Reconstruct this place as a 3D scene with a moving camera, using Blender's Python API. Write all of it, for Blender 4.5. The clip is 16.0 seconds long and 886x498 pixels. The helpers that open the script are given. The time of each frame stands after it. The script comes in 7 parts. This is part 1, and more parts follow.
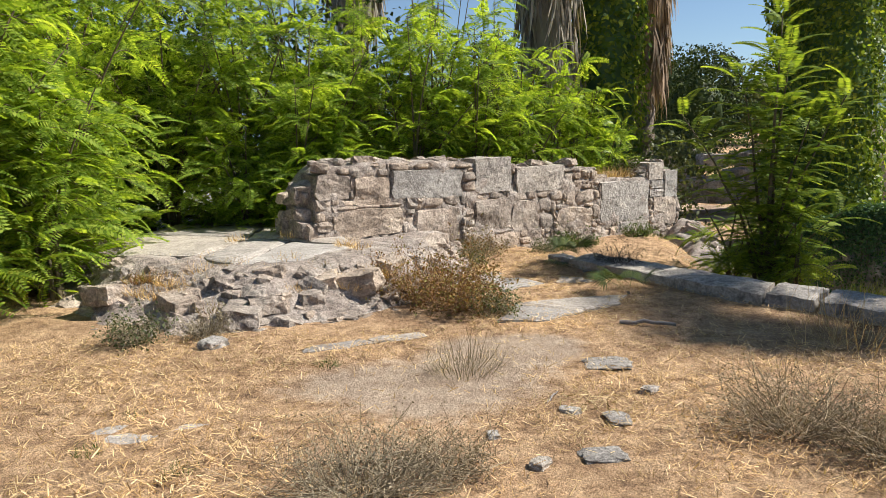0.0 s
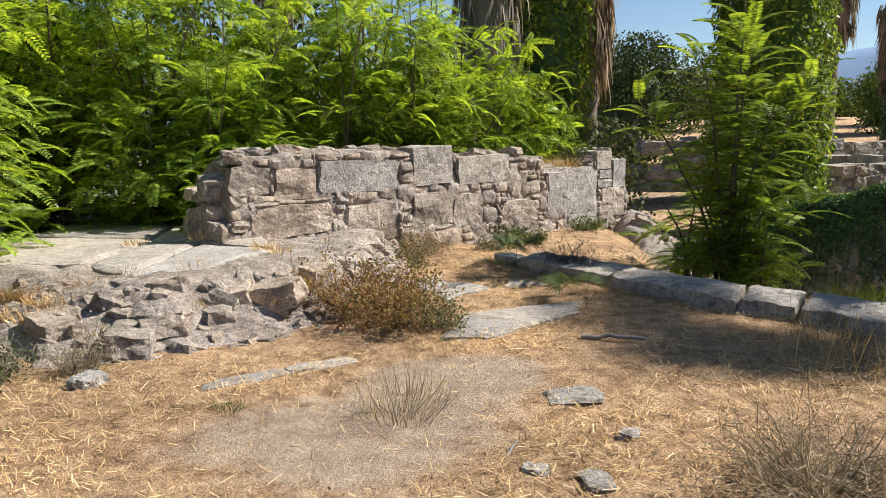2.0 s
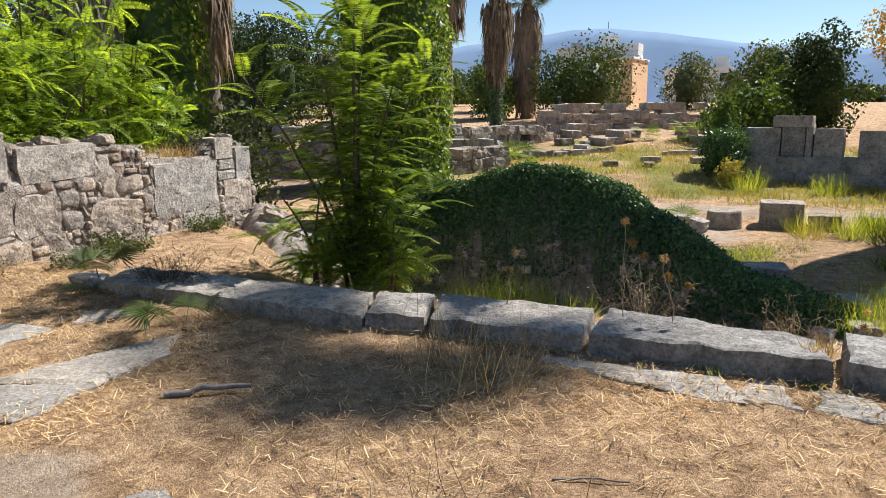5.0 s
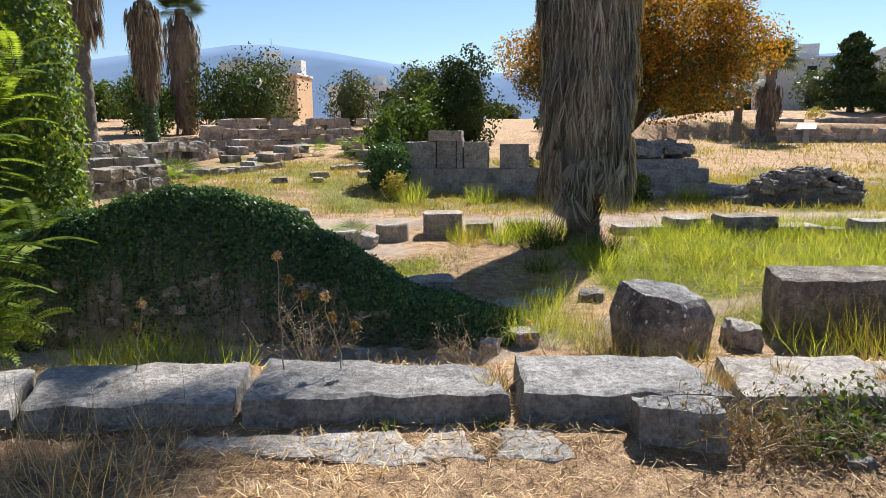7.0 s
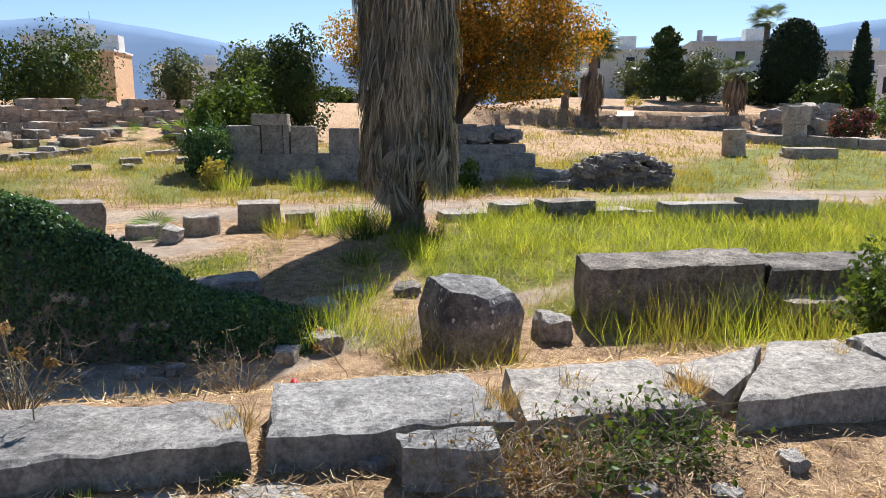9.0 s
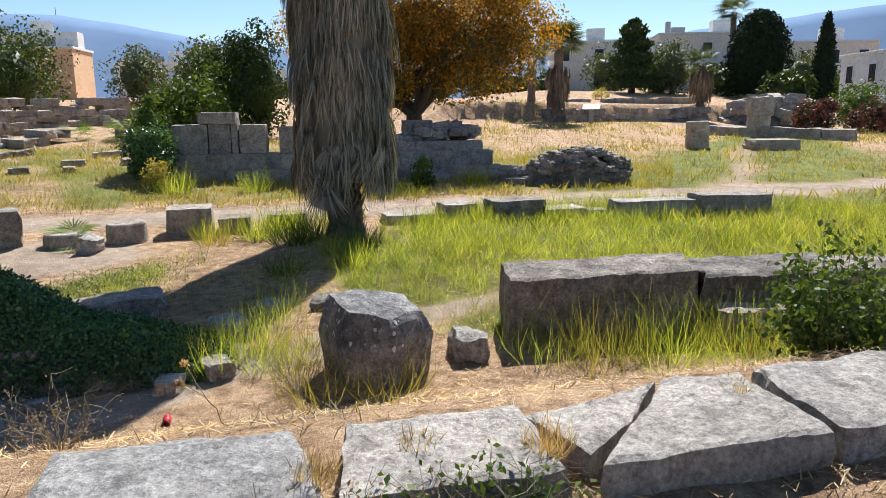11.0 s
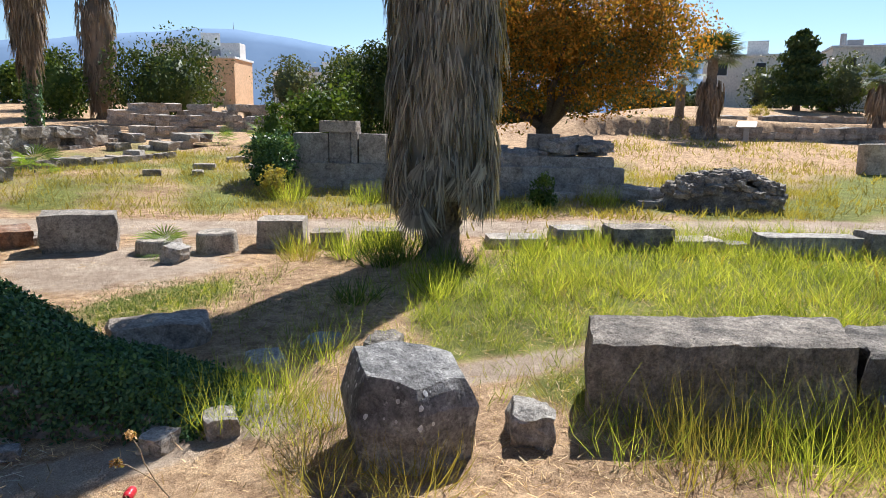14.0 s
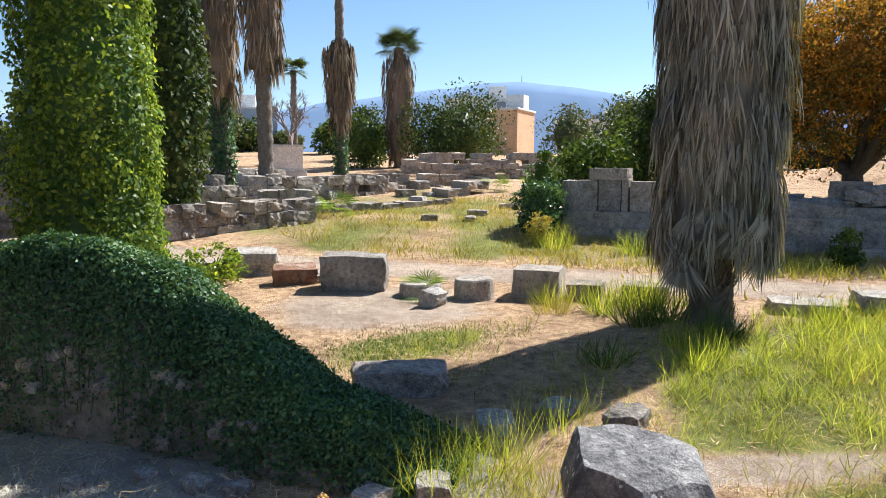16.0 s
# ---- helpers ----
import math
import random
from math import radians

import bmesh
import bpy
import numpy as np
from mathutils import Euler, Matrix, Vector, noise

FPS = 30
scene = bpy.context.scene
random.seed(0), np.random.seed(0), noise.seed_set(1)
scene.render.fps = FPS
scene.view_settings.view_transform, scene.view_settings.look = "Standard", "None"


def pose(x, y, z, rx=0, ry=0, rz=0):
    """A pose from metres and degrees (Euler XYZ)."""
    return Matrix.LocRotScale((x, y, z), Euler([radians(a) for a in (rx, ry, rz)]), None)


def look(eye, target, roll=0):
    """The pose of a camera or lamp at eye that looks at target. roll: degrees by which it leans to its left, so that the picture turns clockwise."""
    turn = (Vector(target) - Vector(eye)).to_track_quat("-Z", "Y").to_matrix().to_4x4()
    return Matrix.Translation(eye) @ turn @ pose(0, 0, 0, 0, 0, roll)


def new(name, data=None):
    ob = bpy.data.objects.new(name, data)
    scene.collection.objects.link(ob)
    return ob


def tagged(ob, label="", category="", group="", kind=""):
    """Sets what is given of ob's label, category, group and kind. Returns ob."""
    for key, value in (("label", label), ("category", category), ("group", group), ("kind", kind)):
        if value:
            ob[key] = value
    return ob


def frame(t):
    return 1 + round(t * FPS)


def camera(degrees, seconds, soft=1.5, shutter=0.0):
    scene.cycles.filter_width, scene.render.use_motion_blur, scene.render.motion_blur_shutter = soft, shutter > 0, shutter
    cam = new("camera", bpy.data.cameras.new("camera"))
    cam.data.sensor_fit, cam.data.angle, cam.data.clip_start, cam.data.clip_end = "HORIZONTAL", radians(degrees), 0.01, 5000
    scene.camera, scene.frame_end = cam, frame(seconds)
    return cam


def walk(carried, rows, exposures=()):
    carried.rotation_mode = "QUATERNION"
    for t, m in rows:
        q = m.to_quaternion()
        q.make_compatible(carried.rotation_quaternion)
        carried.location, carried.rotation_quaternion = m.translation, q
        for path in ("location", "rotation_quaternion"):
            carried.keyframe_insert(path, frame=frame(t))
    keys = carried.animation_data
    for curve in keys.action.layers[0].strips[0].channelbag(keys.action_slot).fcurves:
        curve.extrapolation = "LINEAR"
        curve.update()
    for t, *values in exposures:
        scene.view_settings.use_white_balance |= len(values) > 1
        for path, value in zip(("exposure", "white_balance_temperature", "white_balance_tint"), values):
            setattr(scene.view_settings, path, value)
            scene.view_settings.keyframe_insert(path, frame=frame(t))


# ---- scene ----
cam = camera(63.9, 16.0, soft=0.75)
PATH = [
    (0, (0.044, -0.128, 1.644), (0.024, 1.851, 1.357), -0.8),
    (0.5, (0.1, 0.142, 1.624), (0.132, 2.118, 1.317), -0.5),
    (1, (0.12, 0.413, 1.627), (0.195, 2.385, 1.299), -0.4),
    (1.5, (0.06, 0.67, 1.648), (0.168, 2.639, 1.314), -0.8),
    (2, (0.091, 0.889, 1.641), (0.241, 2.857, 1.318), -0.8),
    (2.5, (0.235, 1.103, 1.648), (0.451, 3.064, 1.323), -0.5),
    (3, (0.35, 1.308, 1.634), (0.676, 3.252, 1.294), -0.7),
    (3.5, (0.415, 1.561, 1.639), (0.881, 3.471, 1.274), -1.3),
    (4, (0.551, 1.748, 1.618), (1.166, 3.611, 1.23), -1.3),
    (4.5, (0.743, 1.921, 1.633), (1.544, 3.712, 1.243), -0.6),
    (5, (0.912, 2.082, 1.626), (1.954, 3.748, 1.252), -0.4),
    (5.2, (0.948, 2.149, 1.64), (2.096, 3.745, 1.275), -0.4),
    (7.3, (1.814, 2.59, 1.594), (3.53, 3.559, 1.248), 0.1),
    (7.5, (1.909, 2.589, 1.58), (3.653, 3.503, 1.228), 0.6),
    (8, (2.14, 2.527, 1.569), (3.928, 3.346, 1.208), 1.2),
    (8.5, (2.325, 2.494, 1.577), (4.147, 3.233, 1.208), 0.7),
    (9, (2.523, 2.468, 1.593), (4.372, 3.13, 1.212), 0.2),
    (9.5, (2.685, 2.323, 1.612), (4.549, 2.928, 1.212), 0.1),
    (9.7, (2.75, 2.268, 1.625), (4.616, 2.859, 1.216), 0.1),
    (11.8, (3.764, 1.948, 1.688), (5.624, 2.583, 1.32), -1.6),
    (12, (3.867, 1.953, 1.699), (5.724, 2.607, 1.346), -1.8),
    (12.5, (4.147, 1.935, 1.675), (5.991, 2.635, 1.345), -1.9),
    (13, (4.438, 1.856, 1.668), (6.261, 2.603, 1.326), -0.7),
    (13.5, (4.721, 1.874, 1.639), (6.506, 2.697, 1.275), 0.3),
    (14, (4.961, 1.927, 1.631), (6.677, 2.887, 1.267), 0.8),
    (14.5, (5.212, 1.929, 1.624), (6.82, 3.068, 1.28), 1.1),
    (15, (5.416, 1.951, 1.619), (6.897, 3.257, 1.302), 0.8),
    (15.5, (5.527, 2.027, 1.626), (6.89, 3.464, 1.344), 0.3),
    (16, (5.604, 2.036, 1.65), (6.841, 3.589, 1.407), 0.2),
]
walk(cam, [(t, look(eye, target, roll)) for t, eye, target, roll in PATH], [(0.0, 0.93, 6350, 10), (4.0, 0.93, 6250, 10), (8.0, 0.97, 5900, 11), (13.0, 0.96, 5800, 10), (16.0, 1.2, 5800, 10)])

# ---------- light ----------
SUN_AZ, SUN_EL = radians(6), radians(46)
world = bpy.data.worlds.new("world")
scene.world = world
world.use_nodes = True
wn = world.node_tree
sky = wn.nodes.new("ShaderNodeTexSky")
sky.sky_type, sky.sun_disc = "NISHITA", False
sky.sun_elevation, sky.sun_rotation = SUN_EL, radians(90) - SUN_AZ
sky.air_density, sky.dust_density, sky.ozone_density = 1.0, 0.1, 3.0
wn.links.new(sky.outputs[0], wn.nodes["Background"].inputs[0])
wn.nodes["Background"].inputs[1].default_value = 0.06
sun = new("sun", bpy.data.lights.new("sun", "SUN"))
sun.data.energy, sun.data.angle, sun.data.color = 4.8, radians(0.53), (1.0, 0.94, 0.84)
sun.matrix_world = look((math.cos(SUN_EL) * math.cos(SUN_AZ) * 50, math.cos(SUN_EL) * math.sin(SUN_AZ) * 50, math.sin(SUN_EL) * 50), (0, 0, 0))


# ---------- materials ----------
def tree_of(name):
    m = bpy.data.materials.new(name)
    m.use_nodes = True
    return m, m.node_tree, m.node_tree.nodes["Principled BSDF"]


def node(nt, kind, **values):
    n = nt.nodes.new(kind)
    for k, v in values.items():
        n.inputs[k].default_value = v
    return n


def ramp(nt, fac, stops):
    r = nt.nodes.new("ShaderNodeValToRGB")
    e = r.color_ramp.elements
    while len(e) < len(stops):
        e.new(0.5)
    for el, (p, c) in zip(e, stops):
        el.position, el.color = p, (*c, 1)
    nt.links.new(fac, r.inputs[0])
    return r.outputs[0]


def mix(nt, fac, a, b, how="MIX"):
    n = nt.nodes.new("ShaderNodeMix")
    n.data_type, n.blend_type = "RGBA", how
    for s, v in ((n.inputs[0], fac), (n.inputs[6], a), (n.inputs[7], b)):
        if isinstance(v, (int, float)):
            s.default_value = v
        elif isinstance(v, tuple):
            s.default_value = (*v, 1)
        else:
            nt.links.new(v, s)
    return n.outputs[2]


def bump(nt, bsdf, heights, strength=0.6, distance=0.02):
    prev = None
    for h, d in heights:
        b = nt.nodes.new("ShaderNodeBump")
        b.inputs["Strength"].default_value, b.inputs["Distance"].default_value = strength, d
        nt.links.new(h, b.inputs["Height"])
        if prev:
            nt.links.new(prev, b.inputs["Normal"])
        prev = b.outputs[0]
    nt.links.new(prev, bsdf.inputs["Normal"])


def noise_tex(nt, scale, detail=6, rough=0.6, coords=None, world_space=True):
    n = node(nt, "ShaderNodeTexNoise", Scale=scale, Detail=detail, Roughness=rough)
    if coords is None:
        coords = nt.nodes.new("ShaderNodeNewGeometry").outputs["Position"] if world_space else nt.nodes.new("ShaderNodeTexCoord").outputs["Object"]
    nt.links.new(coords, n.inputs["Vector"])
    return n


def stone_mat(name, dark, mid, light, lichen=0.35, rough=0.92, grain=1.0, relief=1.0, lichen_col=(0.46, 0.43, 0.36), stain=(0.09, 0.085, 0.08)):
    """Weathered limestone: blotches, fine grain, pale lichen and dark stains, pitted relief."""
    m, nt, b = tree_of(name)
    big = noise_tex(nt, 2.2 * grain, 8, 0.65)
    fine = noise_tex(nt, 42 * grain, 6, 0.7)
    col = ramp(nt, big.outputs[0], ((0.3, dark), (0.5, mid), (0.72, light)))
    g = ramp(nt, fine.outputs[0], ((0.3, (0.5, 0.5, 0.5)), (0.7, (1.3, 1.3, 1.3))))
    col = mix(nt, 1.0, col, g, "MULTIPLY")
    mid_n = noise_tex(nt, 13 * grain, 6, 0.75)
    col = mix(nt, min(1.0, 0.45 + 0.5 * relief), col, ramp(nt, mid_n.outputs[0], ((0.32, (0.5, 0.48, 0.46)), (0.5, (1.0, 1.0, 1.0)), (0.68, (1.32, 1.3, 1.26)))), "MULTIPLY")
    lic = noise_tex(nt, 9 * grain, 5, 0.75)
    col = mix(nt, ramp(nt, lic.outputs[0], ((0.56, (0, 0, 0)), (0.66, (lichen,) * 3))), col, lichen_col)
    st = noise_tex(nt, 5.1 * grain, 7, 0.7)
    col = mix(nt, ramp(nt, st.outputs[0], ((0.34, (0.65,) * 3), (0.46, (0, 0, 0)))), col, stain)
    info = nt.nodes.new("ShaderNodeObjectInfo")
    tone = ramp(nt, info.outputs["Random"], ((0.0, (0.8, 0.76, 0.73)), (0.35, (1.0, 0.99, 0.98)), (0.65, (1.1, 1.02, 0.95)), (1.0, (1.25, 1.14, 1.02))))
    col = mix(nt, 0.85, col, tone, "MULTIPLY")
    nt.links.new(col, b.inputs["Base Color"])
    b.inputs["Roughness"].default_value = rough
    b.inputs["Specular IOR Level"].default_value = 0.25
    pit = node(nt, "ShaderNodeTexVoronoi", Scale=30 * grain)
    nt.links.new(nt.nodes.new("ShaderNodeNewGeometry").outputs["Position"], pit.inputs["Vector"])
    bump(nt, b, ((mid_n.outputs[0], 0.05 * relief), (fine.outputs[0], 0.016 * relief), (big.outputs[0], 0.08 * relief), (pit.outputs["Distance"], 0.004 * relief)), 0.8)
    return m


def leaf_mat(name, dark, mid, light, passing=0.35, rough=0.5):
    """Leaves: each leaf its own tone, some light passing through."""
    m, nt, b = tree_of(name)
    geo = nt.nodes.new("ShaderNodeNewGeometry")
    n = noise_tex(nt, 0.9, 4, 0.6)
    a = ramp(nt, geo.outputs["Random Per Island"], ((0.0, dark), (0.5, mid), (1.0, light)))
    c = ramp(nt, n.outputs[0], ((0.35, (0.7, 0.75, 0.7)), (0.65, (1.2, 1.15, 1.0))))
    col = mix(nt, 1.0, a, c, "MULTIPLY")
    nt.links.new(col, b.inputs["Base Color"])
    b.inputs["Roughness"].default_value = rough
    b.inputs["Specular IOR Level"].default_value = 0.12
    tr = nt.nodes.new("ShaderNodeBsdfTranslucent")
    nt.links.new(mix(nt, 1.0, col, (1.5, 1.4, 0.5), "MULTIPLY"), tr.inputs["Color"])
    mx = nt.nodes.new("ShaderNodeMixShader")
    mx.inputs[0].default_value = passing
    nt.links.new(b.outputs[0], mx.inputs[1])
    nt.links.new(tr.outputs[0], mx.inputs[2])
    nt.links.new(mx.outputs[0], nt.nodes["Material Output"].inputs[0])
    return m


def plain_mat(name, a, b_col, scale=6, rough=0.85, relief=0.01):
    m, nt, b = tree_of(name)
    n = noise_tex(nt, scale, 6, 0.65)
    f = noise_tex(nt, scale * 9, 4, 0.6)
    col = ramp(nt, n.outputs[0], ((0.3, a), (0.7, b_col)))
    col = mix(nt, 0.7, col, ramp(nt, f.outputs[0], ((0.3, (0.7,) * 3), (0.7, (1.2,) * 3))), "MULTIPLY")
    nt.links.new(col, b.inputs["Base Color"])
    b.inputs["Roughness"].default_value = rough
    b.inputs["Specular IOR Level"].default_value = 0.25
    bump(nt, b, ((f.outputs[0], relief), (n.outputs[0], relief * 3)), 0.6)
    return m


M_WALLSTONE = stone_mat("rubble_stone", (0.22, 0.185, 0.155), (0.40, 0.345, 0.295), (0.60, 0.54, 0.47))
M_DRESSED = stone_mat("dressed_stone", (0.29, 0.275, 0.255), (0.43, 0.41, 0.38), (0.55, 0.525, 0.49), 0.25)
M_MORTAR = stone_mat("old_mortar", (0.25, 0.205, 0.175), (0.44, 0.375, 0.325), (0.62, 0.555, 0.49), 0.3, 0.95, 1.6)
M_KERB = stone_mat("kerb_limestone", (0.22, 0.212, 0.20), (0.335, 0.322, 0.302), (0.445, 0.43, 0.402), 0.22, grain=0.8, relief=0.7)
M_PAVING = stone_mat("paving_marble", (0.28, 0.265, 0.245), (0.36, 0.34, 0.315), (0.43, 0.41, 0.38), 0.1, 0.8, relief=0.35, stain=(0.22, 0.20, 0.175))
M_ROCK = stone_mat("fallen_rock", (0.11, 0.106, 0.103), (0.235, 0.225, 0.216), (0.47, 0.45, 0.42), 0.6, lichen_col=(0.6, 0.58, 0.53))
M_BLOCK = stone_mat("dark_block", (0.11, 0.10, 0.088), (0.28, 0.25, 0.215), (0.54, 0.485, 0.415), 0.5, relief=1.3)
M_DRUM = stone_mat("drum_stone", (0.26, 0.23, 0.20), (0.42, 0.38, 0.33), (0.56, 0.52, 0.46), 0.3)
M_TEMPLE = stone_mat("temple_stone", (0.22, 0.20, 0.185), (0.37, 0.34, 0.31), (0.52, 0.485, 0.44), 0.25)
M_MARBLE = stone_mat("pale_marble", (0.62, 0.62, 0.61), (0.74, 0.74, 0.72), (0.82, 0.82, 0.8), 0.1, relief=0.4, stain=(0.4, 0.39, 0.37))
M_REDSTONE = stone_mat("red_stone", (0.25, 0.14, 0.09), (0.40, 0.22, 0.13), (0.55, 0.42, 0.32), 0.2)

M_LOCUST = leaf_mat("locust_leaf", (0.11, 0.185, 0.03), (0.235, 0.345, 0.05), (0.42, 0.51, 0.11), 0.55, 0.38)
M_AILANTHUS = leaf_mat("ailanthus_leaf", (0.10, 0.16, 0.03), (0.19, 0.27, 0.05), (0.31, 0.38, 0.075), 0.52)
M_IVY = leaf_mat("ivy_leaf", (0.06, 0.115, 0.025), (0.15, 0.225, 0.04), (0.34, 0.40, 0.07), 0.46, 0.42)
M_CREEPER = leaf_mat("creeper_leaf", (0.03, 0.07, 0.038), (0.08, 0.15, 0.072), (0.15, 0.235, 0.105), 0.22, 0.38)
M_AUTUMN = leaf_mat("autumn_leaf", (0.10, 0.10, 0.03), (0.27, 0.155, 0.035), (0.54, 0.25, 0.05), 0.5, 0.7)
M_DARKLEAF = leaf_mat("dark_tree_leaf", (0.03, 0.05, 0.018), (0.055, 0.085, 0.025), (0.12, 0.14, 0.04), 0.22)
M_CYPRESS = leaf_mat("cypress_leaf", (0.012, 0.022, 0.012), (0.02, 0.035, 0.017), (0.035, 0.05, 0.022), 0.1, 0.7)
M_PINE = leaf_mat("pine_needles", (0.025, 0.045, 0.018), (0.045, 0.07, 0.025), (0.085, 0.11, 0.035), 0.15, 0.6)
M_OLIVE = leaf_mat("olive_leaf", (0.06, 0.075, 0.04), (0.10, 0.12, 0.06), (0.16, 0.175, 0.085), 0.25)
M_FIG = leaf_mat("fig_leaf", (0.045, 0.08, 0.022), (0.085, 0.135, 0.033), (0.15, 0.20, 0.05), 0.28)
M_SEEDLING = leaf_mat("palm_seedling_leaf", (0.09, 0.15, 0.03), (0.17, 0.26, 0.05), (0.27, 0.36, 0.07), 0.4)
M_PALMLEAF = leaf_mat("palm_leaf", (0.04, 0.065, 0.025), (0.075, 0.11, 0.035), (0.13, 0.16, 0.05), 0.25)
M_GRASS = leaf_mat("green_grass", (0.10, 0.135, 0.03), (0.26, 0.30, 0.06), (0.48, 0.49, 0.14), 0.54, 0.42)
M_YELLOWGRASS = leaf_mat("yellowing_grass", (0.26, 0.21, 0.06), (0.36, 0.30, 0.09), (0.44, 0.40, 0.16), 0.35, 0.7)
M_STRAW = leaf_mat("dry_straw", (0.26, 0.16, 0.085), (0.56, 0.385, 0.215), (0.84, 0.66, 0.45), 0.22, 0.7)
M_LIFTSTRAW = leaf_mat("straw_paled_for_shade", (0.42, 0.38, 0.33), (0.60, 0.55, 0.49), (0.74, 0.69, 0.62), 0.15, 0.8)
M_RUSTTWIG = leaf_mat("rust_bush_twigs", (0.11, 0.065, 0.04), (0.20, 0.12, 0.075), (0.30, 0.20, 0.13), 0.1, 0.8)
M_DRYBUSH = leaf_mat("dry_bush_twigs", (0.19, 0.15, 0.11), (0.31, 0.25, 0.19), (0.46, 0.39, 0.30), 0.15, 0.8)
M_RUSTBUSH = leaf_mat("rust_bush_leaf", (0.17, 0.085, 0.04), (0.28, 0.165, 0.075), (0.23, 0.23, 0.09), 0.25, 0.7)
M_DEADFROND = leaf_mat("dead_palm_frond", (0.12, 0.105, 0.095), (0.28, 0.245, 0.22), (0.46, 0.415, 0.37), 0.15, 0.75)
M_REDFROND = leaf_mat("dead_palm_frond_brown", (0.14, 0.10, 0.08), (0.26, 0.19, 0.15), (0.40, 0.31, 0.25), 0.15, 0.75)
M_FLOWER = leaf_mat("bougainvillea_leaf", (0.025, 0.04, 0.018), (0.05, 0.06, 0.03), (0.34, 0.07, 0.15), 0.25)
M_BARK = plain_mat("bark", (0.06, 0.048, 0.038), (0.14, 0.115, 0.09), 14, 0.95, 0.03)
M_GREENBARK = plain_mat("young_bark", (0.10, 0.075, 0.045), (0.17, 0.14, 0.08), 14, 0.85, 0.01)
M_PALMBARK = plain_mat("palm_bark", (0.13, 0.10, 0.08), (0.30, 0.25, 0.20), 9, 0.95, 0.05)
M_GREYTWIG = plain_mat("grey_twigs", (0.20, 0.17, 0.15), (0.33, 0.29, 0.26), 10, 0.95, 0.01)
M_WHITEWASH = plain_mat("white_render", (0.66, 0.65, 0.62), (0.76, 0.75, 0.72), 0.6, 0.9, 0.004)
M_CREAM = plain_mat("cream_render", (0.70, 0.65, 0.56), (0.77, 0.72, 0.64), 0.6, 0.9, 0.004)
M_ORANGE = plain_mat("orange_render", (0.66, 0.42, 0.24), (0.74, 0.49, 0.29), 0.5, 0.9, 0.004)
M_BLUEWASH = plain_mat("bluish_render", (0.42, 0.50, 0.60), (0.5, 0.57, 0.66), 0.5, 0.9, 0.004)
M_WINDOW = plain_mat("window_dark", (0.02, 0.022, 0.026), (0.04, 0.042, 0.048), 3, 0.25, 0.001)
M_METAL = plain_mat("grey_metal", (0.25, 0.25, 0.26), (0.34, 0.34, 0.35), 12, 0.5, 0.002)
M_SIGN = plain_mat("sign_white", (0.68, 0.68, 0.67), (0.78, 0.78, 0.77), 5, 0.5, 0.001)
M_CAN = plain_mat("red_can_paint", (0.45, 0.02, 0.03), (0.55, 0.03, 0.04), 20, 0.3, 0.001)


